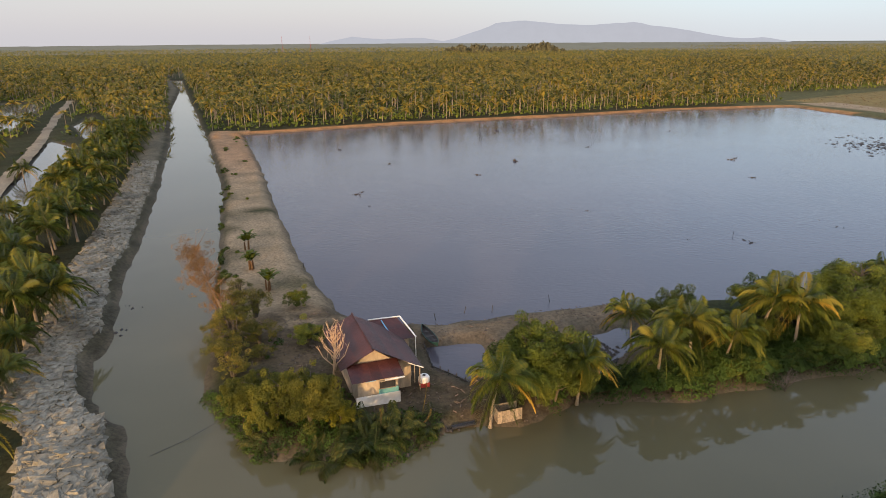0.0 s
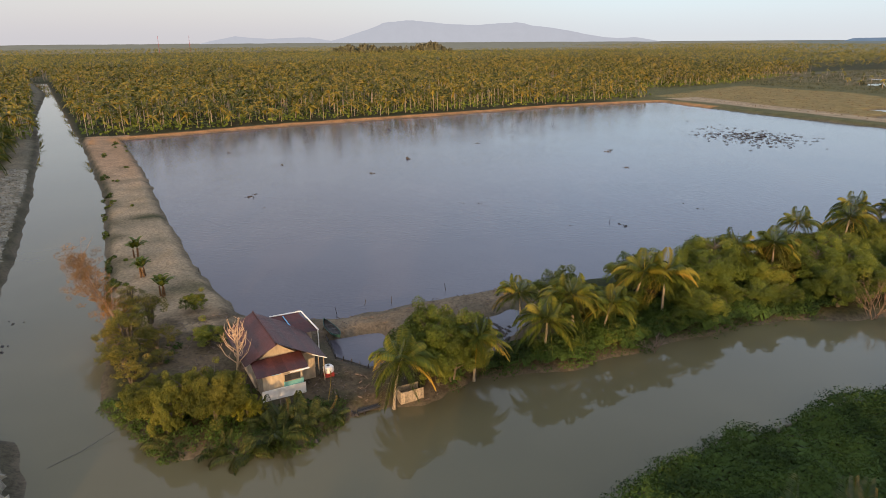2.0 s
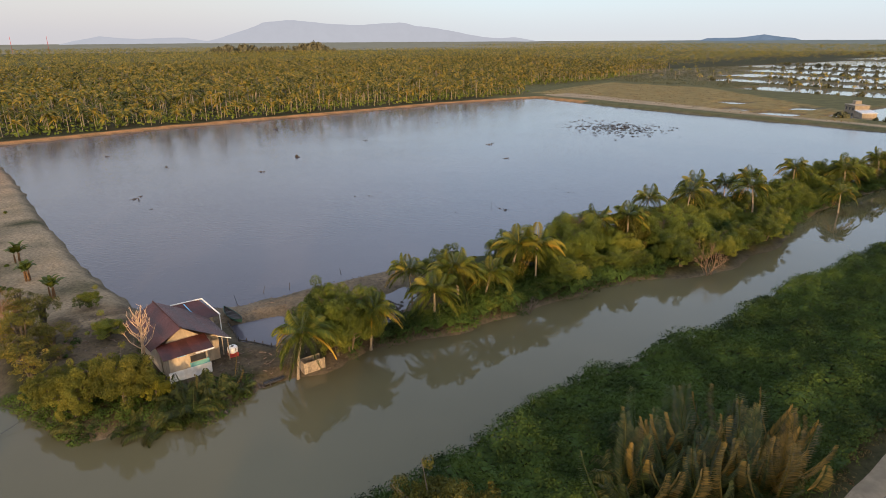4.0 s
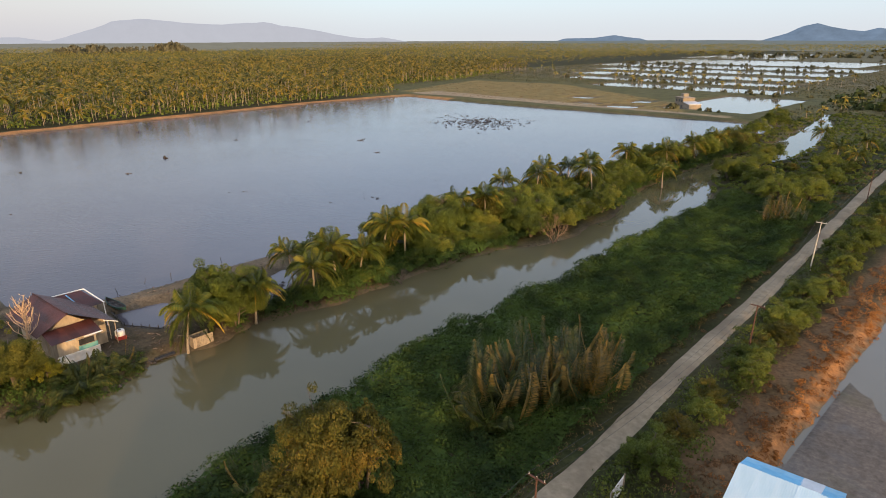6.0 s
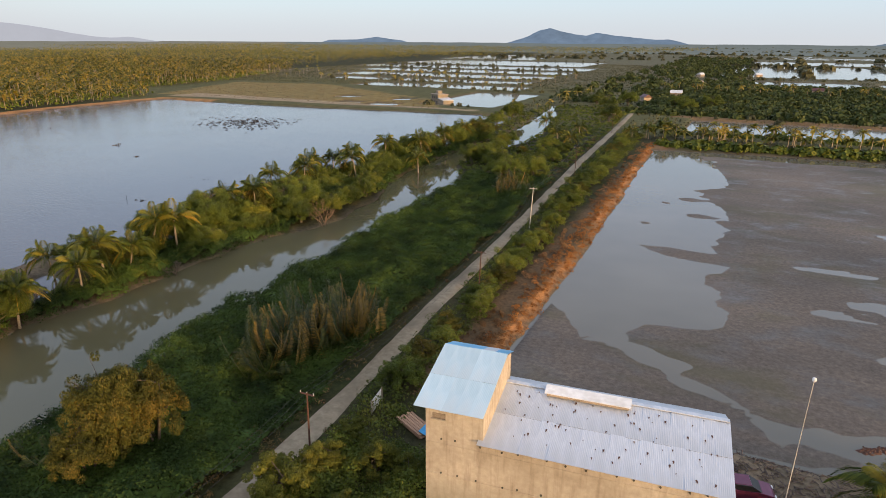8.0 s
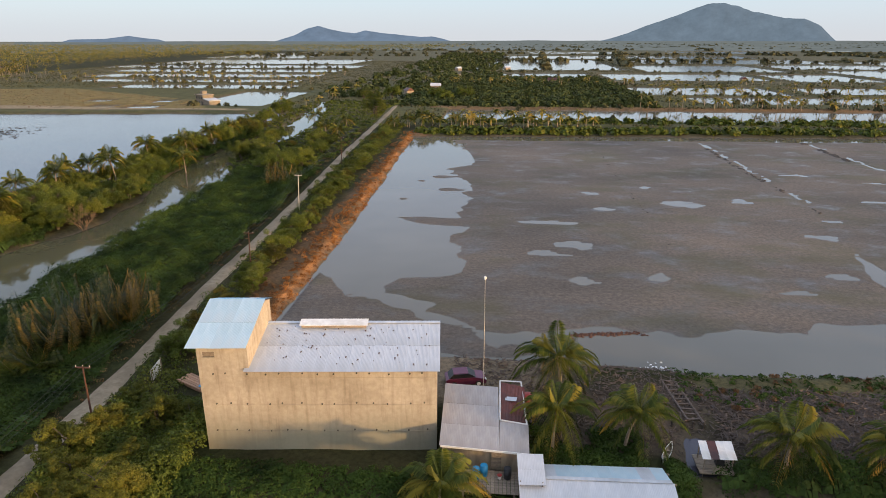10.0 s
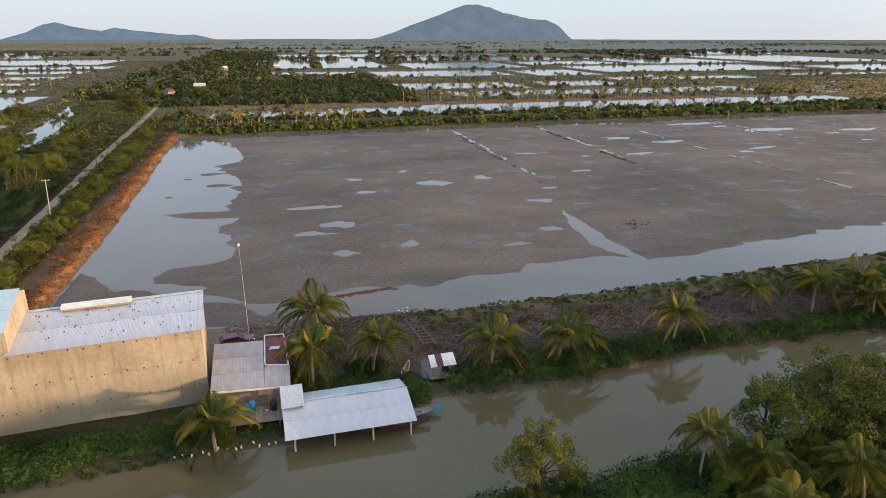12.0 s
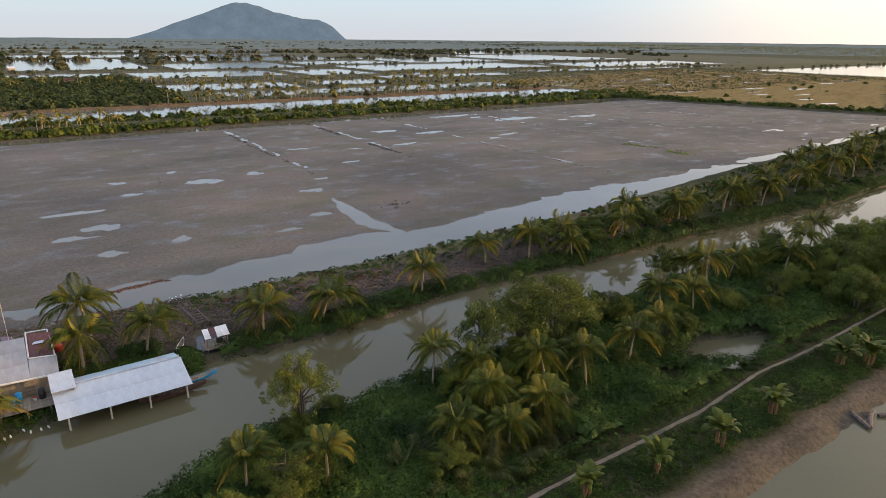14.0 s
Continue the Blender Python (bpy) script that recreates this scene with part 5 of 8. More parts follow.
# plantation at the edge of the eastern fields
ex_, ey_ = jittered(1150, 2300, 420, 2100, 21, 8, 92)
k = ex_ > 1150 + 0.35 * (ey_ - 420)
crowns, _ = sow(ex_[k], ey_[k], r90.uniform(6, 10, k.sum()), r90.uniform(1.0, 1.6, k.sum()), FARM, 93)
single("east_palm_plantation", fast("east_palm_plantation", *crowns, M_FAROREST), "far plantation edge beyond the eastern fields", "palm grove", kind="stuff")
# wet hollows and dark bushes on the eastern field
for i in range(46):
    cx, cy = r90.uniform(350, 660), r90.uniform(130, 420)
    if inside_distance(np.array([cx]), np.array([cy]), [(335, 376), (346, 256), (372, 112), (683, 245), (640, 440)])[0] > -6:
        continue
    w_, h_ = r90.uniform(3, 15), r90.uniform(1.2, 3.5)
    pts = [(cx + w_ * math.cos(a) * (1 + 0.3 * math.sin(3 * a + i)), cy + h_ * math.sin(a) * (1 + 0.3 * math.cos(2 * a + i))) for a in [k_ * 0.45 for k_ in range(14)]]
    z_ = float(land(cx, cy)[0])
    single("wet_hollow", Shape().prism(pts, z_ - 0.3, z_ + 0.16).mesh("wet_hollow", M_FARPOND), "shallow wet hollow shining in the brown field", "puddle", "wet hollows in the field", kind="structure")
ox, oy = scatter_over(340, 680, 112, 440, 90, lambda x, y: inside_distance(x, y, [(335, 376), (346, 256), (372, 112), (683, 245), (640, 440)]) < -3)
sow_bushes("field_bushes", ox, oy, r90.uniform(0.8, 2.2, len(ox)), M_MANGROVE, "small dark bushes dotting the brown field", 94, 30, 1.2)

# ---------------------------------------------------------------- near growth
def on_strip(x, y):
    return (line_distance(x, y, TRACK) > 1.5)


undergrowth("creeper_carpet", -40, -12.5, 18, 150, 330000, 0.19, 2.5, M_VINE, "thick dark green creepers over the river bank", lambda x, y: on_strip(x, y) & (x < np.interp(y, [18, 42, 70, 93, 127, 150], [-12.9, -13.0, -15.2, -16.3, -18.6, -20.2]) + 0.9 * ripple_noise(x, y, 5, 86)), 5, "undergrowth", 4.2, bed=0.45)
undergrowth("road_edge_brush", -27, -11, 24, 230, 60000, 0.2, 0.8, M_SCRUBLEAF, "dry olive and brown brush along the dirt road", lambda x, y: on_strip(x, y) & (line_distance(x, y, TRACK) < 4.4) & (x < np.interp(y, [34, 93, 178, 242], [-11.5, -14.7, -20.4, -23.6])), 3, "brush", 2.0, 0.4)
undergrowth("verge_grass", -27, -8, 24, 260, 26000, 0.17, 0.22, M_DRYLEAF, "dry grass creeping over the road's edges", lambda x, y: (np.abs(line_distance(x, y, TRACK) - 1.45) < 0.45) & (ripple_noise(x, y, 3, 89) > -0.25), 2, "grass", 2.0, 0.4)
undergrowth("roadside_hedge", -18, -4, 20, 236, 120000, 0.24, 2.3, M_MANGROVE, "green hedge along the dirt road", lambda x, y: (x > np.interp(y, [20, 42, 94, 125, 183, 236], [-8.8, -8.9, -12.2, -14.3, -17.6, -21])) & (x < np.interp(y, [20, 44, 60, 90, 220], [2, -3.5, -5.6, -7.2, -10.5])), 6, "hedge", 2.4)
undergrowth("bank_brush", -9, -1.5, 50, 224, 30000, 0.26, 0.6, M_DRYLEAF, "dry brown brush between hedge and pond bank", lambda x, y: (x > np.interp(y, [50, 220], [-5.4, -9.6])) & (x < np.interp(y, [50, 93, 215], [-2.0, -2.6, -6.4])) & (ripple_noise(x, y, 5, 90) > -0.3), 4, "brush", 1.5, 0.35)
undergrowth("bank_grass", -9, 0.5, 50, 224, 70000, 0.22, 0.42, M_GRASS, "dry orange grass on the pond bank", lambda x, y: (x > np.interp(y, [50, 220], [-3.6, -7.4])) & (x < np.interp(y, [50, 93, 215], [-0.2, -0.6, -4.8])) & (ripple_noise(x, y, 4, 91) > -0.9), 7, "grass", 1.5, 0.35)
undergrowth("wall_foot_creepers", -8, 30, 26, 34.6, 60000, 0.17, 0.5, M_VINE, "dark creepers at the foot of the wall", None, 8, bed=0.4)
undergrowth("gate_side_bushes", -8, 2.5, 20, 42, 44000, 0.20, 2.0, M_MANGROVE, "leafy bushes beside the dirt road", lambda x, y: line_distance(x, y, TRACK) > 2.0, 9, "bushes", 2.6)
undergrowth("dike_edge_growth", 44, 210, 33.5, 40, 110000, 0.18, 1.6, M_VINE, "green fringe at the foot of the dike", lambda x, y: y < np.interp(x, [44, 75, 94, 210], [38.2, 40.5, 39.5, 44]), 10, bed=0.4)
undergrowth("dock_growth", 29.5, 38.6, 35.6, 41.5, 15000, 0.22, 0.9, M_VINE, "dark creepers and weeds behind the boat landing", lambda x, y: ripple_noise(x, y, 4, 99) > -0.25, 24)
undergrowth("landing_side_growth", 40.0, 41.9, 33.4, 37.2, 6000, 0.17, 0.8, M_VINE, "leafy bushes beside the landing roof", None, 25)
undergrowth("dike_grass", 44, 200, 46, 60, 12000, 0.35, 0.5, M_DRYLEAF, "dry grass and weeds on the dike", lambda x, y: ripple_noise(x, y, 5, 92) > 0.0, 11, "grass", 2.0, 0.4)
undergrowth("dike_weeds", 44, 200, 46.3, 58, 50000, 0.22, 0.6, M_VINE, "green weeds on the dike top", lambda x, y: ripple_noise(x, y, 7, 93) > -0.3, 12, "weeds", 2.0)
undergrowth("far_dike_growth", 95, 400, 38, 78, 50000, 0.5, 2.2, M_VINE, "rank green growth along the dike", lambda x, y: (y > np.interp(x, [95, 167, 260, 400], [36, 36, 42, 52])) & (y < np.interp(x, [95, 125, 187, 267, 372], [44, 52, 64, 74, 84])), 13)
undergrowth("south_bank_carpet", 30, 130, 2.2, 24, 190000, 0.19, 1.9, M_VINE, "thick dark creepers on the shaded bank", lambda x, y: (y < np.interp(x, [30, 34, 43, 63, 90, 117, 130], [16, 17, 20, 21, 23, 27, 26])) & (y > np.interp(x, [30, 57, 89, 130], [-6, 1.5, 3.0, 4.4])), 14, bed=0.5)
undergrowth("path_side_weeds", 45, 130, -5.6, 3.2, 170000, 0.15, 0.45, M_VINE, "low weeds beside the footpath", lambda x, y: (line_distance(x, y, FOOTPATH) > 0.6) & (y > -4.9 + 0.6 * ripple_noise(x, y, 4, 88)), 15, "weeds", 2.0)
undergrowth("south_far_growth", 120, 330, -4, 40, 26000, 0.8, 2.6, M_VINE, "rank growth on the far south bank", lambda x, y: y < np.interp(x, [120, 139, 260, 330], [26, 21, 26, 31]), 16)
undergrowth("island_bank_growth", -63, -51.5, 42, 215, 180000, 0.23, 2.4, M_VINE, "green growth at the water's edge of the strip", lambda x, y: ((y > 58) | (y < 47) | (x > -58.5)) & (x > np.interp(y, [42, 66, 120, 215], [-59, -63, -63, -66])), 17, bed=0.5)
undergrowth("upper_bank_growth", -72, -14, 150, 330, 90000, 0.42, 1.5, M_MANGROVE, "scrub along the upper river", lambda x, y: on_strip(x, y) & (x < np.interp(y, [150, 183, 280, 330], [-19, -20, -26.5, -29])), 18)
WEED_SPOTS = [(-159, 5.6), (-151, 6.6), (-139.3, 5.6), (-127.7, 6.4), (-118.2, 6.4), (-111, 8.0), (-106.4, 7.8), (-98.5, 9.2), (-94, 8.6), (-146, 5.0), (-216, 1.7), (-239, 3.9), (-180, 4.0)]
undergrowth("canal_weeds", -245, -84, 1, 12, 46000, 0.42, 0.75, M_MANGROVE, "patches of water weed along the canal dike", lambda x, y: np.min([np.hypot((x - a) / 2.6, (y - b) / 1.0) for a, b in WEED_SPOTS], axis=0) < 1.0, 19, "weeds", 2.0)
undergrowth("dike_scrub", -255, -84, -8, 22, 5000, 0.5, 0.5, M_MANGROVE, "low weeds on the dry dike", lambda x, y: (ripple_noise(x, y, 8, 95) > 0.28) & (y > np.interp(-x, [83, 165, 250], [9, 5, -7])) & (y < np.interp(-x, [83, 100, 135, 194, 253], [24, 21, 17, 12, 5])), 20, "weeds", 2.0)
undergrowth("grove_floor_scrub", -260, -52, -60, 2, 12000, 0.8, 0.9, M_MANGROVE, "weeds and litter under the young palms", lambda x, y: (canal_side(x, y) > 10.5) & (ripple_noise(x, y, 9, 96) > -0.2), 22, "weeds", 3.0)
undergrowth("tip_growth", -67, -51, 9, 31, 60000, 0.17, 1.0, M_VINE, "rank creepers and ferns round the tip of the yard", lambda x, y: (x > np.interp(y, [9, 20, 24, 31], [-67, -60.5, -57.5, -56])), 21)
undergrowth("yard_edge_weeds", -76, -51, 11, 33, 9000, 0.24, 0.5, M_VINE, "weeds round the house yard", lambda x, y: ripple_noise(x, y, 4, 97) > 0.1, 23, "weeds", 2.0)

# ---- coconut palms, one by one
plant_palms([(-54.2, 35.3, 6, 1.05), (-55.7, 44.5, 5.7, 1.0), (-57, 53.8, 5, 1.1), (-58.4, 58.4, 6, 1.15), (-64, 55, 6, 0.95), (-57, 61.5, 5.5, 1.0), (-61, 69, 6.5, 1.1), (-58.3, 71.5, 6, 1.15),
             (-71, 122, 7, 1.15), (-60, 92, 7, 1.05), (-63, 89, 7, 1.0), (-60, 126, 7, 1.15), (-66, 126, 7, 1.0), (-55, 148, 6, 1.0), (-62, 180, 6, 1.1), (-66, 134, 7, 1.05),
             (-64, 112, 7, 1.1), (-68, 105, 7, 1.0), (-60, 160, 6.5, 1.1), (-66, 150, 7, 1.1), (-62, 196, 6, 1.0)], "palms on the river strip")
plant_palms([(32.5, 46, 5, 1.2), (31.2, 38.2, 4.2, 1.0), (37.2, 39.4, 4.5, 1.0), (22.7, 30.9, 3.6, 1.0), (49.4, 37.8, 4, 1.05), (56.5, 37.4, 3.8, 1.05), (71, 38.5, 4.2, 1.1)], "palms by the jetty")
plant_palms([(x, y, h / 0.78, w * 0.78) for x, y, h, w in [(59, 16.6, 5.4, 1.0), (45, 9.4, 4.6, 1.0), (39.6, 11.6, 4.4, 1.0), (59.9, 6.1, 4.2, 0.95), (68.3, 11, 5.0, 1.0), (71.6, 8.8, 5.2, 1.05), (78.6, 9.6, 4.8, 1.0), (87.6, 13.2, 6.2, 1.1), (101, 16.4, 6, 1.15),
             (63.9, 6.2, 4.0, 0.95), (101.2, 20.6, 5, 1.0), (60.3, 10.4, 4.6, 1.0), (116, 14.6, 5, 1.1), (63, 14.4, 4.6, 0.95), (55.4, 8, 4.0, 0.95), (110, 19, 4.6, 1.0), (84, 11.5, 4.6, 1.0), (95, 14, 4.8, 1.0), (125, 18, 5.2, 1.1), (133, 20, 5.5, 1.1)]], "palms on the south bank", "coconut palm with dark green fronds and yellowing lower leaves")
plant_palms([(92, 41, 5, 1.0), (99, 41.5, 5, 1.0), (98, 38, 4, 0.85), (111, 40, 5, 0.95), (126, 40, 5.5, 1.1), (131, 42, 5, 1.0), (141, 41, 5.5, 1.15), (148, 44, 5, 1.0), (154, 41, 5.5, 1.1), (162, 46, 5.5, 1.1),
             (172, 44, 5.5, 1.1), (180, 50, 6, 1.2), (186, 44, 6, 1.2), (194, 52, 6, 1.2), (200, 45, 6, 1.2), (210, 50, 6, 1.2), (222, 54, 6, 1.2), (235, 56, 6, 1.2), (85, 43, 4.5, 0.9), (118, 45, 5, 1.0)], "palms along the dike")
GROVE_NEAR = [(-84.9, -8.6, 6.1, 1.05), (-76, -9.5, 4.2, 0.95), (-69.7, -8.5, 3.4, 0.9), (-58, -6.6, 4.6, 1.0), (-57, -9, 3.2, 0.8), (-107, -21, 5.5, 1.15), (-115, -17.5, 5.5, 1.1), (-122, -22, 6, 1.1),
              (-128, -27, 5.5, 1.1), (-118, -25, 5, 1.05), (-140, -23.5, 5.5, 1.1), (-149, -21.5, 5.5, 1.1), (-177, -28, 6, 1.1), (-204, -30.5, 6, 1.1), (-186, -45, 5, 1.0), (-143, -34, 4.5, 1.0),
              (-94, -13, 5.2, 1.1), (-98, -17, 5.6, 1.1), (-90, -16, 4.6, 1.1), (-132, -20, 5.5, 1.1), (-158, -26, 6, 1.1), (-166, -24, 5.5, 1.1), (-192, -29, 6, 1.1), (-216, -33, 6.5, 1.1), (-228, -32, 6.5, 1.1),
              (-238, -35, 7, 1.1), (-249, -33, 7, 1.1), (-244, -43, 7, 1.1), (-105, -27, 5, 1.1), (-80, -15, 5, 1.1), (-72, -15, 4.5, 1.0), (-218, -62, 6, 1.0), (-206, -58, 6, 1.0), (-232, -68, 6, 1.0), (-112, -29, 5, 1.05)]
r51 = random.Random(51)
for i in range(74):
    x = -54 - 205 * (i + r51.random()) / 74
    back = r51.choice((8.2, 9.5, 12.0, 15.0, 19.0))
    y = float(np.interp(-x, [52, 63, 82, 119, 169, 246], [4, 1.5, -1, -6, -10.5, -19])) - back - r51.uniform(0, 2)
    if all((x - p[0]) ** 2 + (y - p[1]) ** 2 > 9 for p in GROVE_NEAR) and line_distance(np.array([x]), np.array([y]), [(-160, -44), (-250, -61)])[0] > 4:
        GROVE_NEAR.append((x, y, r51.uniform(4.2, 6.4), r51.uniform(1.0, 1.2)))
plant_palms(GROVE_NEAR, "young palms behind the canal berm")
plant_palms([(-36, 213, 4, 0.9), (-33, 232, 4, 0.9), (-30, 205, 4, 0.9), (-9, 232, 4.5, 1.0), (-4, 236, 5, 1.1), (8, 238, 4, 0.9), (-14, 228, 4, 0.9), (-48, 240, 5, 1.0)], "palms beside the upper road")


# ---- bushy trees
def bush_models(kind, specs, material):
    return [broad_tree(kind, *sp[:3], sp[3], material, clumps=sp[4], bare=sp[5], seed=sp[6], stems=sp[7]) for sp in specs]


def plant_tree(name, model, x, y, scale, label, group="", turn=0.0, z=None, cat="tree", tall=1.0):
    if ground_height(np.array([x]), np.array([y]))[1][0] < 0.2:
        return None
    ob = thing(name, (x, y, float(land(x, y)[0]) if z is None else z), turn, label, cat, group)
    part("trunk", model[0], ob)
    part("crown", model[1], ob)
    ob.scale = (scale, scale, scale * tall)
    return ob


MANG = bush_models("mangrove", [(6.6, 4.2, 26000, 0.18, 130, 0.10, 101, 4), (5.8, 3.9, 25000, 0.18, 120, 0.06, 102, 4), (7.6, 4.4, 28000, 0.18, 135, 0.12, 103, 3), (4.6, 3.2, 16000, 0.165, 90, 0.05, 104, 5)], M_MANGROVE)
GOLD = bush_models("golden_tree", [(6.2, 4.1, 24000, 0.18, 120, 0.08, 111, 4), (5.4, 3.6, 20000, 0.18, 105, 0.06, 112, 4), (4.0, 2.7, 12000, 0.17, 70, 0.04, 113, 4)], M_GOLDEN)
def recoloured(models, material):
    out = []
    for wood, crown in models:
        leaf = crown.copy()
        leaf.materials[0] = material
        out.append((wood, leaf))
    return out


YARD = recoloured(GOLD, M_YARDLEAF)
M_CITRUS = leafy("citrus_leaf", (0.10, 0.14, 0.016), (0.26, 0.27, 0.025), (0.45, 0.40, 0.04), 0.5, 0.25)
CITRUS = recoloured(GOLD[2:], M_CITRUS)
TALL = bush_models("canopy_tree", [(9.4, 4.6, 15000, 0.17, 120, 0.30, 121, 3), (8.2, 3.4, 11000, 0.16, 95, 0.14, 122, 3)], M_MANGROVE)
MG = "mangrove trees on the river strip"
ML = "dense rounded mangrove tree with glossy dark green leaves"
for i, (x, y, s_, mdl, tl) in enumerate([
        (-57.6, 39.8, 0.95, 1, 1.35), (-56.0, 42.2, 0.85, 1, 1.3), (-58.8, 41.6, 0.95, 0, 1.3), (-55.8, 40.6, 0.6, 3, 1.2), (-57.6, 43.6, 0.85, 0, 1.25), (-66, 62, 0.8, 0, 1.1), (-61, 80.5, 1.0, 2, 1.0), (-63.5, 84, 1.1, 2, 1.05), (-60.5, 77, 0.9, 0, 1.0), (-67, 75, 0.8, 1, 1.0), (-61, 67, 0.8, 1, 1.0),
        (-62, 88.5, 0.9, 0, 1.0), (-58, 97, 0.95, 2, 1.0), (-60.5, 101, 1.05, 0, 1.1), (-54, 95.5, 0.9, 1, 1.0), (-56.5, 102, 0.9, 2, 0.95), (-64, 98, 1.0, 0, 1.0), (-62, 107, 0.9, 2, 1.0), (-65, 118, 0.9, 0, 1.0),
        (-61, 114, 0.8, 1, 1.0), (-58, 120, 0.7, 3, 1.2), (-69, 154, 1.1, 2, 1.0), (-64, 171, 1.1, 0, 1.1), (-62, 141, 1.0, 1, 1.1), (-66, 164, 1.0, 2, 1.0), (-63, 212, 1.1, 0, 1.0), (-66, 205, 1.0, 1, 1.0), (-68, 226, 1.2, 2, 1.0),
        (-63, 188, 1.0, 2, 1.0), (-68, 240, 1.1, 0, 1.0), (-68, 259, 1.1, 2, 1.0), (-70, 272, 1.0, 0, 1.0), (-75, 285, 1.1, 1, 1.0)]):
    plant_tree("mangrove_tree", MANG[mdl], x, y, s_, ML, MG, i * 71, tall=tl)
for i, (x, y, s_, mdl) in enumerate([(-30, 147, 0.95, 0), (-25.5, 152, 0.9, 2), (-25, 140, 0.8, 1), (-34, 150, 0.85, 1), (-38, 160, 0.9, 0), (-30, 160, 0.7, 3), (-44, 166, 0.8, 2), (-33, 195, 0.7, 0),
                                     (-30, 270, 1.2, 2), (-40, 320, 1.0, 2), (-51, 345, 1.0, 0), (-34, 290, 0.8, 1), (-35, 345, 1.2, 2), (-12, 350, 1.2, 1), (-5, 335, 1.1, 0), (5, 345, 1.2, 2)]):
    plant_tree("bank_tree", MANG[mdl], x, y, s_, "bushy green tree on the creeper-covered bank", "trees on the east bank", i * 53)
for i, (x, y, s_, mdl, tl) in enumerate([(-24.4, 32.3, 0.95, 0, 1.45), (-21.6, 34.4, 0.9, 1, 1.6), (-26.6, 35, 0.75, 1, 1.25), (-23, 29.3, 0.75, 1, 1.3), (-22.4, 31.8, 0.8, 2, 2.1), (-25.6, 33.6, 0.75, 2, 2.0)]):
    plant_tree("golden_tree", GOLD[mdl], x, y, s_, "small tree with golden-green leaves above the creepers", "golden trees by the road", i * 60, tall=tl)
for i, (x, y, s_, mdl, tl) in enumerate([(-57.6, 19.6, 0.92, 0, 1.0), (-58.8, 16.6, 0.9, 1, 1.05), (-61.2, 14.2, 0.75, 1, 0.9), (-57.2, 15.6, 0.7, 2, 1.1), (-60.8, 18.6, 0.75, 1, 1.0), (-63.8, 12.6, 0.6, 2, 0.9)]):
    plant_tree("yard_tree", YARD[mdl], x, y, s_ * 0.86, "spreading yellow-green tree at the tip of the yard", "trees round the house", i * 47, tall=tl * 1.25)
plant_tree("citrus_bush", CITRUS[0], -56.6, 22.4, 0.62, "bright yellow-green citrus bush below the house", turn=30, tall=1.3)
AIRY = bush_models("airy_shrub", [(4.2, 2.8, 5200, 0.17, 75, 0.10, 151, 5), (3.6, 2.4, 3800, 0.17, 60, 0.06, 152, 5), (4.8, 2.6, 2600, 0.16, 50, 0.15, 153, 6)], M_AIRY)
for i, (x, y, s_, mdl, tl) in enumerate([(-72.6, 11.6, 0.95, 0, 0.85), (-71.5, 15.2, 0.7, 1, 0.7), (-76.2, 12.0, 1.0, 2, 0.95), (-75.6, 14.8, 0.85, 0, 0.85), (-80.6, 12.2, 1.0, 0, 0.9), (-82.8, 14.2, 0.9, 2, 1.0), (-86.6, 12.4, 0.85, 1, 1.0), (-90.4, 12.0, 0.7, 2, 0.9), (-68.4, 12.4, 0.8, 1, 0.9), (-66.6, 15.0, 0.6, 1, 0.7), (-78.4, 10.6, 0.8, 0, 0.8)]):
    plant_tree("airy_shrub", AIRY[mdl], x, y, s_, "thin olive and orange shrub with bare twigs on the canal bank", "shrubs on the canal bank", i * 83, tall=tl)
for x, y, s_, mdl in [(-85, 19.4, 0.55, 3), (-73.8, 20.2, 0.62, 3)]:
    plant_tree("yard_bush", MANG[mdl], x, y, s_, "small round dark green tree beside the house", "dark bushes by the house", x * 9)
for i, (x, y, s_, mdl, tl) in enumerate([(46, 17.0, 0.82, 1, 1.35), (66, 18.2, 0.95, 1, 1.1), (70.5, 17.0, 1.05, 0, 1.0), (75.5, 17.2, 1.05, 0, 0.95), (72.5, 20, 0.95, 1, 1.05), (101, 23, 0.9, 1, 1.0), (80, 20, 0.8, 1, 0.9)]):
    plant_tree("canopy_tree", TALL[mdl], x, y, s_, "tall airy tree draped with creepers on the bank", "tall trees on the south bank", i * 80, tall=tl)
for i, (x, y, s_, mdl) in enumerate([(122, 10, 1.0, 2), (115, 4.5, 0.95, 0), (128, 6, 1.1, 2), (135, 14, 1.1, 0), (107, 44, 0.7, 1), (112, 18, 0.7, 3), (145, 10, 1.2, 2), (104, 43, 0.6, 3), (62, 13, 0.5, 3), (85, 14, 0.5, 3), (93, 15, 0.55, 3), (70, 13, 0.6, 3), (120, 20, 0.7, 1)]):
    plant_tree("bank_bush", MANG[mdl], x, y, s_, "dark green bushy tree in evening shade", "bushes on the south bank", i * 63)
for i, (x, y, s_, mdl) in enumerate([(-4.5, 27, 0.8, 2), (-6, 31, 0.7, 2), (-2.5, 33.5, 0.6, 2), (-6.2, 36.8, 0.6, 2), (-1.5, 29, 0.75, 1), (-5, 23, 0.8, 1), (-7.6, 33.6, 1.0, 2), (-6.7, 37.5, 0.75, 2), (-3.0, 39.2, 0.8, 2), (-6.9, 41.5, 0.6, 2), (-6.9, 35.2, 0.7, 2), (0.2, 39.2, 0.6, 2)]):
    plant_tree("roadside_bush", YARD[mdl], x, y, s_, "rounded leafy bush beside the dirt road", "bushes by the gate", i * 63)


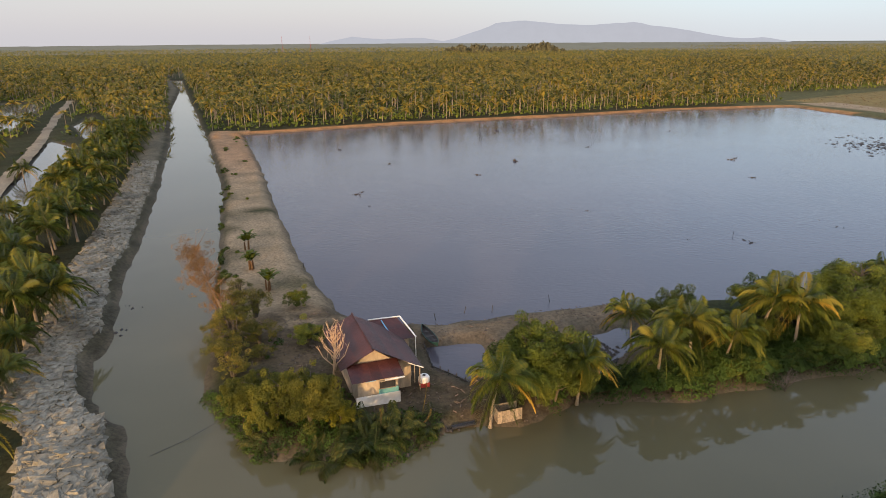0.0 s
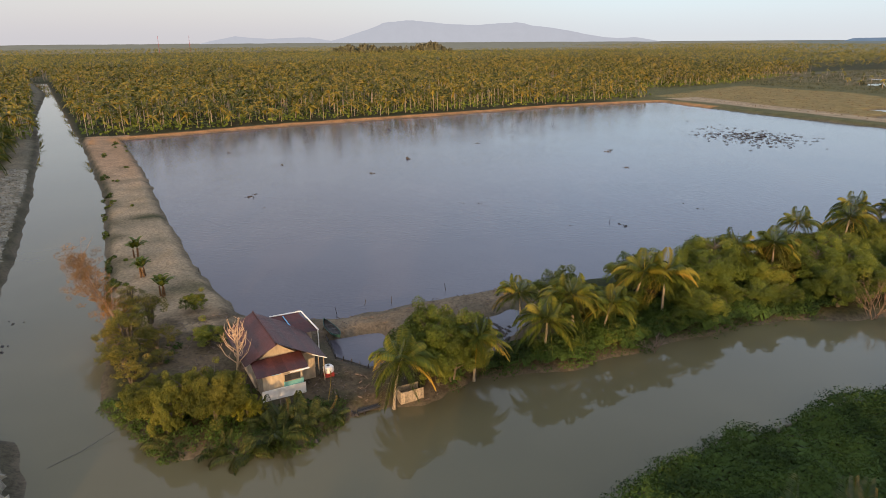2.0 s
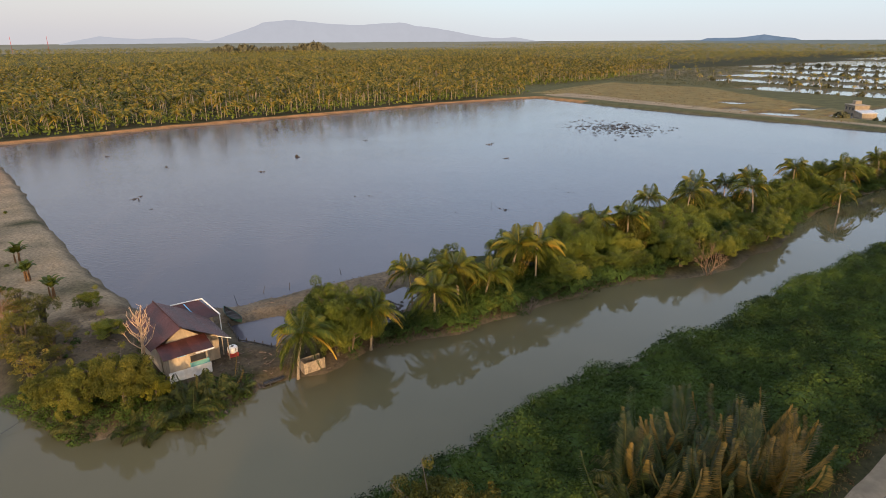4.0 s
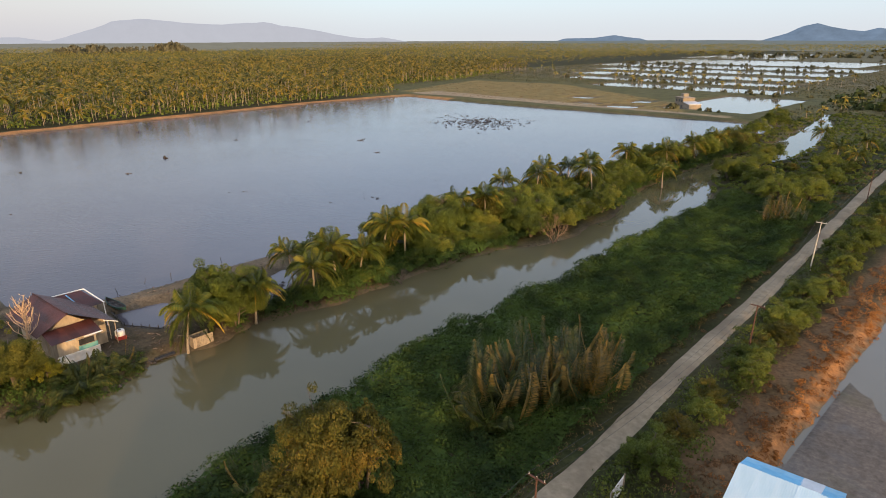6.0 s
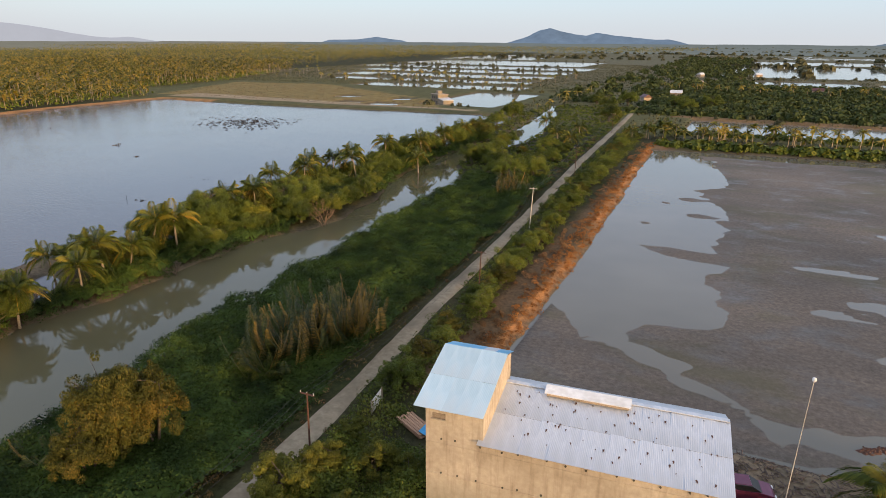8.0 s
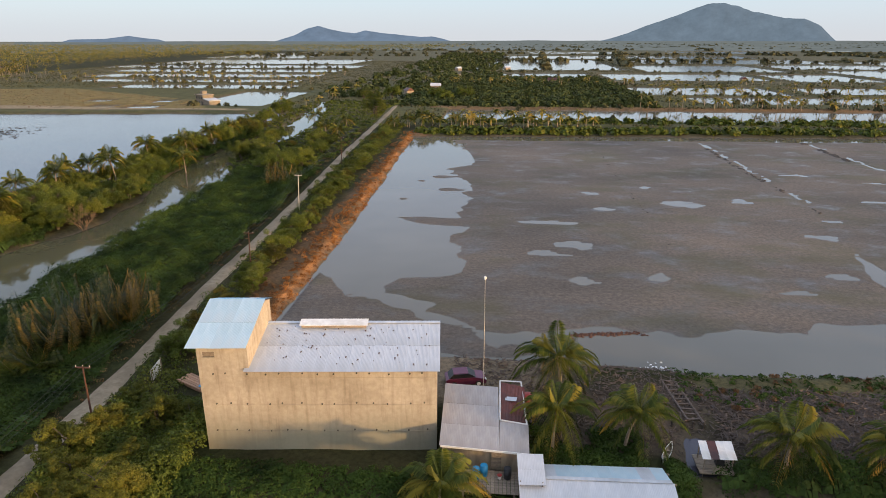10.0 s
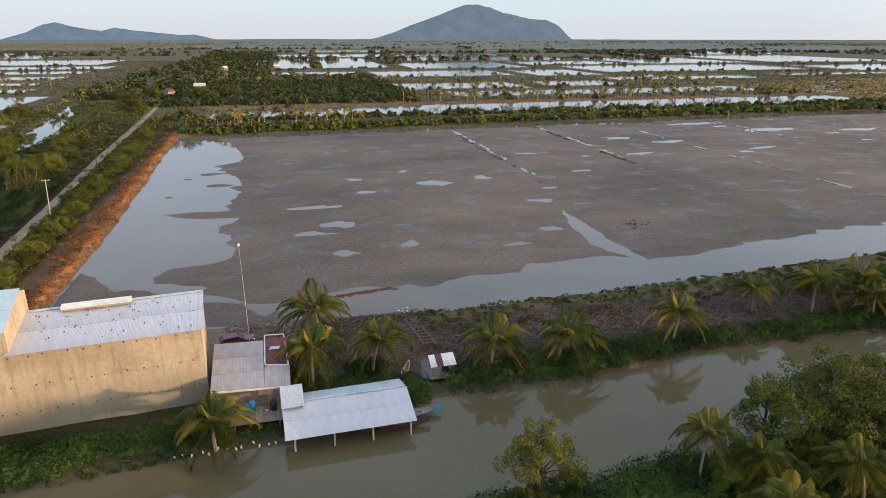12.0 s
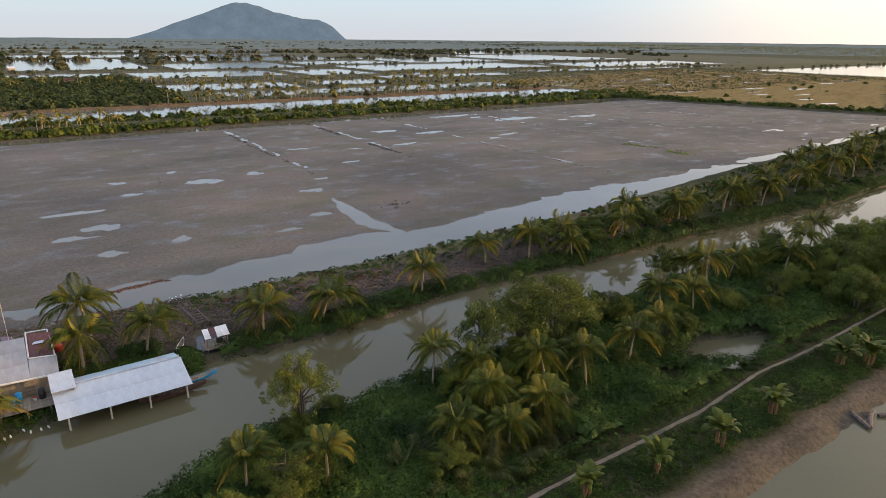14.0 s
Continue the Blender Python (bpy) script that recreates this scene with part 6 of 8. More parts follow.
# ---- bare and dead trees
def bare_tree(height, spread, seed, limbs=9, thick=0.12):
    r = random.Random(seed)
    sh = Shape()

    def grow(p, d, length, rad, depth):
        q = p + d * length
        mid = p.lerp(q, 0.5) + Vector((r.uniform(-1, 1), r.uniform(-1, 1), 0)) * length * 0.06
        sh.tube([p, mid, q], [rad, rad * 0.85, rad * 0.65], 5 if depth > 1 else 3)
        if depth == 0:
            return
        for _ in range(3 if depth > 1 else 2):
            nd = (d + Vector((r.uniform(-1, 1), r.uniform(-1, 1), r.uniform(-0.25, 0.7))) * spread).normalized()
            grow(p.lerp(q, r.uniform(0.55, 1)), nd, length * r.uniform(0.55, 0.8), rad * 0.55, depth - 1)

    grow(Vector((0, 0, -0.3)), Vector((0.05, 0.02, 1)).normalized(), height * 0.42, thick, 4)
    return sh


dead = thing("dead_tree", (-62.9, 22.3, float(land(-62.9, 22.3)[0])), 0, "bare dead tree with pale orange-lit branches beside the house", "tree")
stem_, r44 = Shape(), random.Random(44)
stem_.tube([(0, 0, -0.3), (0.12, -0.1, 2.2), (0.3, 0.1, 4.4), (0.25, 0.3, 6.4), (0.4, 0.45, 8.2)], [0.15, 0.13, 0.1, 0.07, 0.03], 7)
for i in range(24):
    z0 = 2.4 + 4.6 * (i / 24) ** 0.9
    p = Vector((0.2, 0.1, z0))
    a_ = i * 2.4 + r44.uniform(-0.4, 0.4)
    L_ = (2.7 - 0.24 * z0) * r44.uniform(0.8, 1.15)
    q = p + Vector((0.55 * L_ * math.cos(a_), 0.55 * L_ * math.sin(a_), 0.62 * L_))
    e = p + Vector((0.80 * L_ * math.cos(a_ + 0.1), 0.80 * L_ * math.sin(a_ + 0.1), 1.3 * L_))
    stem_.tube([p, q, e], [0.065, 0.042, 0.014], 5)
    for k_ in range(4):
        g = p.lerp(q, 0.6 + 0.1 * k_) if k_ < 2 else q.lerp(e, 0.15 + 0.2 * k_)
        stem_.tube([g, g + Vector((r44.uniform(-0.5, 0.5), r44.uniform(-0.5, 0.5), r44.uniform(0.3, 0.8)))], [0.03, 0.01], 4)
part("bare_crown", stem_.mesh("bare_crown", M_DEADWOOD), dead)
dead.scale = (0.9, 0.9, 0.9)
for i, (x, y, h, lbl) in enumerate([(-53.2, 65.5, 2.8, "grey leafless shrub hanging over the water"), (-48.8, 96.6, 4.6, "large leafless brown shrub at the water's edge")]):
    ob = thing("leafless_shrub", (x, y, 0.1), i * 40, lbl, "shrub")
    for j in range(7 if h > 4 else 4):
        part("bare_branch", bare_tree(h * (0.8 + 0.06 * j), 0.75, 20 + i * 9 + j, thick=0.06).mesh("shrub_twigs", M_TWIG if i else M_BRUSH), ob, m=pose(0.5 * math.cos(j * 2.2), 0.5 * math.sin(j * 2.2), 0, 24 * math.cos(j * 1.9), 24 * math.sin(j * 1.9), j * 51))
lean = thing("leaning_tree", (-79, 12.0, 0.6), 0, "leaning tree with rust-brown withered foliage over the canal", "tree")
sh = Shape()
sh.tube([(0, 0, -0.3), (-3.2, -1.8, 2.7), (-6.4, -3.5, 5.5), (-9.5, -5.0, 7.8)], [0.2, 0.16, 0.11, 0.05], 6)
for i in range(14):
    t = 0.3 + 0.05 * i
    p = Vector((-9.5 * t, -5.0 * t, 7.9 * t ** 0.95))
    sh.tube([p, p + Vector((-0.9 + 0.3 * math.sin(i * 3), 1.3 * math.sin(i * 2.1), 1.0 + 0.5 * math.cos(i))), p + Vector((-2.0, 2.2 * math.sin(i * 2.1), 1.7 + math.cos(i)))], [0.06, 0.04, 0.015], 4)
part("trunk", sh.mesh("leaning_trunk", M_TWIG), lean)
rng = np.random.default_rng(131)
tt = rng.uniform(0.25, 1.05, 220)
cc = np.stack([-9.5 * tt, -5.0 * tt, 7.9 * tt ** 0.95], -1) + rng.normal(size=(220, 3)) * np.array([1.0, 1.0, 0.9]) + np.array([-0.4, -0.4, 0.0])
part("crown", fast("withered_crown", *clump_leaves(cc, rng.uniform(0.3, 0.7, 220), 11000, 0.18, 0.3), M_WITHERED), lean, "withered rust-brown foliage")

# ---- nipa palms: stalks of long upright leaves from the ground
NIPA = [fast("nipa_frond", *frond_arrays(L, rs, dr, 34, 1.0, 0.12, hg, 0.72), M_NIPA) for L, rs, dr, hg in ((6.4, 1.32, 0.14, 0.05), (5.8, 1.15, 0.24, 0.12), (5.2, 0.95, 0.34, 0.2))]
NIPA_SUNGOLD = fast("nipa_frond_sungold", *frond_arrays(6.2, 1.3, 0.13, 34, 0.95, 0.12, 0.04, 0.72), M_NIPA_GOLD)
NIPA_ARCH = [fast("nipa_frond_arching", *frond_arrays(L, rs, dr, 44, 1.0, 0.08, 0.5), M_NIPA) for L, rs, dr in ((5.6, 0.95, 0.55), (5.2, 0.7, 0.62), (4.6, 0.45, 0.6), (5.0, 1.2, 0.3))]


# dry: share of fronds in the gold that stands for sunlight
def nipa_clump(x, y, n, size, label, seed, dry=0.25, models=NIPA):
    r = random.Random(seed)
    ob = thing("nipa_palm", (x, y, float(land(x, y)[0])), 0, label, "nipa palm", "nipa palms on the banks")
    for i in range(n):
        me_ = NIPA_SUNGOLD if r.random() < dry else r.choice(models)
        part("frond", me_, ob, m=pose(r.gauss(0, 0.75) * size, r.gauss(0, 0.75) * size, -0.1, r.uniform(-12, 12), r.uniform(-10, 24), r.uniform(0, 360)) @ Matrix.Scale(size * r.uniform(0.75, 1.15), 4))
    return ob


# bushes in the road hedge and behind the palms of the strip
r52 = random.Random(52)
for i in range(44):
    y = 48 + 165 * (i + r52.random()) / 44
    x = float(np.interp(y, [48, 94, 125, 183, 213], [-6.8, -8.6, -10.6, -12.8, -14.4])) + r52.uniform(-0.9, 0.9)
    plant_tree("hedge_bush", r52.choice((MANG[3], GOLD[2], MANG[3])), x, y, r52.uniform(0.55, 0.9), "rounded green bush in the roadside hedge", "bushes in the road hedge", r52.uniform(0, 360), cat="bush")
for i in range(22):
    y = 152 + 46 * (i + r52.random()) / 22
    x = float(np.interp(y, [155, 220, 340], [-33, -32, -42])) + r52.uniform(-9, 7)
    plant_tree("river_tree", r52.choice((MANG[0], MANG[1], MANG[3], GOLD[1])), x, y, r52.uniform(0.4, 0.7), "leafy tree in the scrub of the upper bank", "trees on the upper bank", r52.uniform(0, 360))
for i in range(34):
    y = 60 + 160 * (i + r52.random()) / 34
    x = float(np.interp(y, [60, 90, 140, 220], [-63, -64, -63, -65])) + r52.uniform(-4, 4.5)
    plant_tree("strip_tree", r52.choice((MANG[0], MANG[1], MANG[3], GOLD[0])), x, y, r52.uniform(0.75, 1.15), "leafy green tree in the dense river strip", "trees filling the river strip", r52.uniform(0, 360))
def shore_x(y, x0=-66.0, x1=-46.0, inland=1.2):
    """The place a little inland of the river's west shore."""
    xs = np.arange(x0, x1, 0.25)
    d = ground_height(xs, np.full(len(xs), y))[1]
    ok = xs[d > inland]
    return float(ok.max()) if len(ok) else x0


for i in range(38):
    y = 73 + 145 * (i + r52.random()) / 38
    plant_tree("shore_tree", r52.choice((MANG[0], MANG[1], MANG[3], MANG[2])), shore_x(y, inland=2.0) - r52.uniform(0, 1.8), y, r52.uniform(0.5, 0.85), "leafy mangrove hanging over the water's edge", "trees along the river's west shore", r52.uniform(0, 360))
for i in range(10):
    y = 47 + 24 * (i + r52.random()) / 10
    plant_tree("shore_bush", MANG[3], shore_x(y) - r52.uniform(0.2, 1.0), y, r52.uniform(0.35, 0.55), "low dark green bush at the water's edge", "bushes along the river's west shore", r52.uniform(0, 360), cat="bush")
for i in range(26):
    x = 34 + 95 * (i + r52.random()) / 26
    y = r52.uniform(5, 19) + 0.03 * (x - 34)
    plant_tree("bank_thicket", r52.choice((MANG[3], MANG[1], TALL[1])), x, y, r52.uniform(0.4, 0.8), "dark leafy thicket on the shaded bank", "thickets on the south bank", r52.uniform(0, 360), cat="bush")
for i in range(22):
    x = 92 + 160 * (i + r52.random()) / 22
    y = float(np.interp(x, [92, 167, 260], [41, 43, 52])) + r52.uniform(-2, 6)
    plant_tree("dike_bush", r52.choice((MANG[3], MANG[1])), x, y, r52.uniform(0.5, 0.9), "dark leafy bush on the palm-lined dike", "bushes on the dike", r52.uniform(0, 360), cat="bush")
NL = "clump of tall upright nipa fronds with golden tips"
for i, (x, y, n, s_, dry) in enumerate([(-20.4, 51, 40, 1.2, 0.1), (-18.6, 53.5, 40, 1.25, 0.3), (-17.2, 56.5, 34, 1.2, 0.45), (-21.5, 54.5, 36, 1.2, 0.12), (-22.5, 49.0, 28, 1.15, 0.1), (-19.5, 58.5, 24, 1.2, 0.4), (-24, 52.5, 24, 1.1, 0.1), (-16.6, 59.5, 20, 1.05, 0.7), (-20, 47.5, 20, 1.0, 0.1), (-27, 31, 14, 0.6, 0.4), (-25, 130, 24, 1.1, 0.5), (-22.8, 133, 20, 1.0, 0.5),
                                       (-57, 121, 18, 0.8, 0.2), (-55.5, 125, 16, 0.8, 0.2), (-28, 28.5, 12, 0.6, 0.4)]):
    nipa_clump(x, y, n, s_, NL, 200 + i, dry, NIPA + NIPA_ARCH[:1] + NIPA_ARCH[3:])
for i, (x, y, n, s_) in enumerate([(-53.6, 24.5, 26, 0.82), (-53.2, 22.0, 22, 0.75), (-54.4, 26.8, 20, 0.75), (-55.2, 29.2, 12, 0.6), (-54.4, 19.4, 16, 0.6), (-56.2, 24.6, 16, 0.8), (-56.4, 27.2, 14, 0.65), (-56.6, 15.5, 10, 0.55)]):
    nipa_clump(x, y, n, s_, "dark grey-green nipa clump drooping over the water", 230 + i, 0.03, NIPA_ARCH)
for i, (x, y, n, s_) in enumerate([(55, 5, 22, 0.95), (58, 4, 22, 0.95), (62, 9, 20, 0.85), (64, 6.5, 20, 0.9), (52, 8, 18, 0.8), (87, 12, 14, 0.7), (60.5, 6.5, 18, 0.9)]):
    nipa_clump(x, y, n, s_, "low nipa clump with broad green fronds in shade", 240 + i, 0.0, NIPA_ARCH)


# ---- banana plants
def banana_leaf(L):
    V, F = [], []
    for i in range(7):
        s_ = i / 6
        w = 0.26 * math.sin(math.pi * (0.08 + 0.88 * s_)) * L / 1.6
        x, z = L * s_ * 0.75, L * (1.0 * s_ - 0.62 * s_ ** 2.4)
        V += [(x, -w, z - 0.04), (x, 0, z), (x, w, z - 0.04)]
    for i in range(6):
        for k_ in range(2):
            F.append((i * 3 + k_, i * 3 + k_ + 1, i * 3 + k_ + 4, i * 3 + k_ + 3))
    return fast("banana_leaf", V, F, M_BANANA)


M_BANANA = leafy("banana_leaf_green", (0.05, 0.085, 0.015), (0.09, 0.13, 0.022), (0.17, 0.17, 0.03), 0.4, 0.35)
BAN = [banana_leaf(1.5), banana_leaf(1.9)]
stem = Shape().tube([(0, 0, -0.2), (0.03, 0, 0.8), (0.05, 0.02, 1.5)], [0.14, 0.12, 0.08], 7).mesh("banana_stem", M_DRYLEAF)
for i, (x, y, s_) in enumerate([(60.7, -1.9, 1.0), (67.5, -3.2, 1.1), (74.5, -3.8, 1.15), (82.7, -3.5, 1.15), (97.6, -2.1, 1.35), (100.1, -3.7, 1.3), (-110.7, 12.1, 1.2), (-100.7, 13.2, 1.2), (-91.6, 15.6, 1.2), (101.5, -1.8, 1.1)]):
    r = random.Random(300 + i)
    ob = thing("banana_plant", (x, y, float(land(x, y)[0])), i * 50, "banana plant with torn yellow-green leaves and dry stems", "banana plant", "banana plants along the bank")
    for j in range(4):
        a = r.uniform(0, 6.28)
        sx_, sy_ = 0.35 * math.cos(a), 0.35 * math.sin(a)
        part("stem", stem, ob, m=pose(sx_, sy_, 0, r.uniform(-7, 7), r.uniform(-7, 7), 0))
        for q in range(6):
            part("leaf", BAN[q % 2], ob, m=pose(sx_, sy_, 1.35 * s_, 0, r.uniform(-35, 20), q * 60 + r.uniform(-20, 20)) @ Matrix.Scale(s_ * r.uniform(0.8, 1.1), 4))

# ---------------------------------------------------------------- buildings
def corrugated(width, length, waves, amp, name, material, thick=0.012, skew=0.0):
    """A corrugated sheet in its own plane: width along x, length along y, lying at z 0."""
    n = waves * 4
    V, F = [], []
    for yy in (-length / 2, length / 2):
        for i in range(n + 1):
            x = -width / 2 + width * i / n
            V.append((x + skew * yy, yy, amp * math.sin(2 * math.pi * waves * i / n)))
    for i in range(n):
        F.append((i, i + 1, n + 2 + i, n + 1 + i))
    m = len(V)
    V += [(x, y, z - thick) for x, y, z in V]
    F += [(m + n + 1 + i, m + n + 2 + i, m + i + 1, m + i) for i in range(n)]
    F += [(m + i, m + i + 1, i + 1, i) for i in range(n)]
    F += [(n + 1 + i, n + 2 + i, m + n + 2 + i, m + n + 1 + i) for i in range(n)]
    return fast(name, V, F, material)


def sheet_roof(parent, corners, cols_, rows_, mats, seed, amp=0.003, lap=0.06, name="roof_sheet"):
    """Covers the slope between four corners (low a, low b, high b, high a) with lapped corrugated sheets."""
    a, b, c, d = (Vector(p) for p in corners)
    r = random.Random(seed)
    ux, uy = (b - a), (d - a)
    w, h = ux.length / cols_, uy.length / rows_
    ex, ey = ux.normalized(), uy.normalized()
    ez = ex.cross(ey).normalized()
    ey = ez.cross(ex)
    skew = ex.dot(uy) / ey.dot(uy)
    h = h * ey.dot(uy) / uy.length
    cache = {}
    for i in range(cols_):
        for j in range(rows_):
            mt = mats[0] if len(mats) == 1 else r.choices(mats, [6] + [1] * (len(mats) - 1))[0]
            if mt.name not in cache:
                cache[mt.name] = corrugated(w + lap, h + lap, 9, amp, name, mt, skew=skew)
            p = a + ux * ((i + 0.5) / cols_) + uy * ((j + 0.5) / rows_) + ez * (0.03 + 0.012 * j + 0.004 * (i % 2))
            m = Matrix((ex, ey, ez)).transposed().to_4x4()
            part(name, cache[mt.name], parent, m=Matrix.Translation(p) @ m @ pose(0, 0, 0, r.uniform(-0.4, 0.4), 0, r.uniform(-0.3, 0.3)))


def wall_material():
    """Rain-streaked cream render: warm at the top, green damp and painted grey shade lower down the wall, trickles
    under the vents.
    """
    m, n, l, bsdf = nodes_of("stained_cream_render")
    fine = noise_node(n, l, 2.5, 6)
    streak = noise_node(n, l, 1.4, 5, stretch=(1.6, 1.6, 0.16))
    wide = noise_node(n, l, 0.22, 4)
    c = ramp_node(n, ((0.3, (0.37, 0.32, 0.25)), (0.7, (0.485, 0.425, 0.34))))
    l.new(fine, c.inputs[0])
    s = ramp_node(n, ((0.50, (0, 0, 0)), (0.68, (1, 1, 1))))
    l.new(streak, s.inputs[0])
    k = n.new("ShaderNodeMath")
    k.operation = "MULTIPLY"
    k.inputs[1].default_value = 0.5
    l.new(s.outputs[0], k.inputs[0])
    colour = mixed(n, l, c.outputs[0], (0.21, 0.16, 0.11), k.outputs[0])
    # green damp, with shade painted in, from the ground to about a third of the wall
    tc = n.new("ShaderNodeTexCoord")
    sep = n.new("ShaderNodeSeparateXYZ")
    l.new(tc.outputs["Object"], sep.inputs[0])
    add = n.new("ShaderNodeMath")
    add.operation = "MULTIPLY_ADD"
    add.inputs[1].default_value = -4.5
    l.new(wide, add.inputs[0])
    l.new(sep.outputs["Z"], add.inputs[2])
    mr = n.new("ShaderNodeMapRange")
    mr.inputs["From Min"].default_value, mr.inputs["From Max"].default_value = 2.6, -0.6
    l.new(add.outputs[0], mr.inputs["Value"])
    k2 = n.new("ShaderNodeMath")
    k2.operation = "MULTIPLY"
    k2.inputs[1].default_value = 0.85
    l.new(mr.outputs[0], k2.inputs[0])
    colour = mixed(n, l, colour, (0.19, 0.19, 0.142), k2.outputs[0])
    w2 = ramp_node(n, ((0.35, (0.8, 0.78, 0.75)), (0.65, (1.12, 1.12, 1.12))))
    l.new(wide, w2.inputs[0])
    colour = mixed(n, l, colour, w2.outputs[0], 1.0, "MULTIPLY")
    l.new(colour, bsdf.inputs["Base Color"])
    bsdf.inputs["Roughness"].default_value = 0.9
    bumped(n, l, bsdf, fine, 0.3, 0.02)
    return m


M_RENDER = wall_material()
M_STAIN = surface("dark_moss_stain", (0.045, 0.042, 0.032), (0.09, 0.08, 0.06), None, 4, 0.5, 0.95, 0.2, 0.01)

# ---- tall windowless bird-nest building
X0, X1, XT, YF, YR, YB = 0.0, 18.85, 4.0, 0.0, 6.3, 8.6
bird = thing("nest_building", (2.95, 36.0, 0), 5.5, "tall windowless cream rendered building with stained walls and metal roof", "building")
body = Shape()
# long hall with a slope towards the front, drawn as a side profile pushed along x
def profile(sh_, x0, x1, pts):
    at, n = len(sh_.v), len(pts)
    sh_.v += [(x0, y, z) for y, z in pts] + [(x1, y, z) for y, z in pts]
    sh_.f.append(tuple(at + n - 1 - i for i in range(n)))
    sh_.f.append(tuple(at + n + i for i in range(n)))
    sh_.f += [(at + i, at + (i + 1) % n, at + n + (i + 1) % n, at + n + i) for i in range(n)]


profile(body, XT, X1, [(YF, -0.2), (YF, 8.3), (YR, 9.22), (YB, 8.3), (YB, -0.2)][::-1])
part("hall_wall", body, bird, "stained cream rendered wall", material=M_RENDER)
body = Shape()
profile(body, X0, XT - 0.004, [(YF, -0.2), (YF, 10.4), (YR - 0.6, 11.75), (YR + 1.0, 11.2), (YR + 1.0, -0.2)][::-1])
part("tower_wall", body, bird, "stained cream rendered wall", material=M_RENDER)
part("plinth", Shape().box(((X0 + X1) / 2, YF - 0.2, 0.3), (X1 - X0 + 0.5, 0.5, 0.35)), bird, "dark mossy concrete footing", material=M_STAIN)
for i in range(3):
    part("floor_band", Shape().box(((X0 + X1) / 2, YF - 0.012, 2.6 + 2.45 * i), (X1 - X0 - 0.1, 0.05, 0.09)), bird, material=M_RENDER)
vent = Shape().tube([(0, 0.05, 0), (0, -0.06, 0)], 0.07, 8).mesh("vent_hole", M_STAIN)
for j, zz in enumerate((2.7, 5.2, 7.9)):
    for i in range(13):
        x = X0 + 0.9 + i * 1.42 + 0.25 * math.sin(i * 2.3 + j)
        part("vent_hole", vent, bird, m=pose(x, YF - 0.005, zz + 0.06 * math.sin(i * 1.7)))
part("tower_opening", Shape().box((0.95, YF - 0.01, 9.62), (0.9, 0.06, 0.42)), bird, "small dark shuttered opening", material=M_PLANK)
part("opening_sill", Shape().box((0.95, YF - 0.05, 9.36), (1.05, 0.14, 0.07)), bird, material=M_RENDER)
sheet_roof(bird, [(XT - 0.3, YF - 0.45, 8.32), (X1 + 0.25, YF - 0.45, 8.32), (X1 + 0.25, YR, 9.32), (XT - 0.3, YR, 9.32)], 17, 2, [M_ZINC], 11)
sheet_roof(bird, [(X1 + 0.25, YB + 0.3, 8.3), (XT - 0.3, YB + 0.3, 8.3), (XT - 0.3, YR, 9.32), (X1 + 0.25, YR, 9.32)], 17, 1, [M_ZINC], 12)
sheet_roof(bird, [(X0 - 0.6, YF - 0.6, 10.45), (XT + 0.1, YF - 0.6, 10.45), (XT + 0.1, YR - 0.6, 11.9), (X0 - 0.6, YR - 0.6, 11.9)], 5, 2, [M_BLUEZINC], 13)
sheet_roof(bird, [(XT + 0.1, YR + 1.3, 11.2), (X0 - 0.6, YR + 1.3, 11.2), (X0 - 0.6, YR - 0.6, 11.9), (XT + 0.1, YR - 0.6, 11.9)], 5, 1, [M_BLUEPAINT, M_ZINC], 14)
part("ridge_cap", Shape().box(((XT + X1) / 2, YR, 9.42), (X1 - XT + 0.5, 0.4, 0.06)), bird, "weathered grey ridge capping", material=M_ZINC)
mon = part("roof_monitor", Shape().box((9.9, YR - 0.55, 9.5), (5.6, 0.75, 0.22), pose(0, 0, 0, 10)), bird, "narrow raised roof hatch of pale metal", material=M_PLANK)
part("monitor_lid", Shape().box((9.9, YR - 0.55, 9.68), (5.9, 0.95, 0.05), pose(0, 0, 0, 12)), bird, material=M_WHITE)
r = random.Random(15)
blot = [Shape().prism([(0.26 * s_ * math.cos(a) * (0.6 + 0.4 * math.sin(a * 3 + s_)), 0.9 * s_ * math.sin(a) * (0.7 + 0.3 * math.cos(a * 2))) for a in [k_ * 0.7 for k_ in range(9)]], 0, 0.006).mesh("rust_blot", M_IRON) for s_ in (0.16, 0.24, 0.32)]
for i in range(75):
    x, t = r.uniform(XT + 0.4, X1 - 0.3), r.uniform(0.1, 0.95)
    part("rust_blot", r.choice(blot), bird, m=pose(x, YF - 0.45 + t * (YR - YF + 0.45), 8.415 + 1.0 * t, 8.5, 0, r.uniform(-20, 20)))

# ---- shack between the tall building and the landing
shack = thing("shack", (0, 0, 0), 0, "low cream shack with grey corrugated roof on stilts", "shack")
part("wall", Shape().prism([(22.3, 36.0), (28.7, 35.4), (28.7, 43.0), (22.3, 43.0)], 0.4, 3.05), shack, "cream painted wall", material=M_WALLBOARD)
sheet_roof(shack, [(22.2, 35.2, 3.1), (26.8, 34.95, 3.1), (26.75, 43.3, 4.05), (22.0, 42.8, 4.05)], 4, 3, [M_OLDZINC], 21)
sheet_roof(shack, [(26.85, 34.95, 3.08), (29.1, 34.75, 3.05), (29.0, 38.2, 3.42), (26.85, 38.3, 3.46)], 2, 1, [M_OLDZINC], 23)
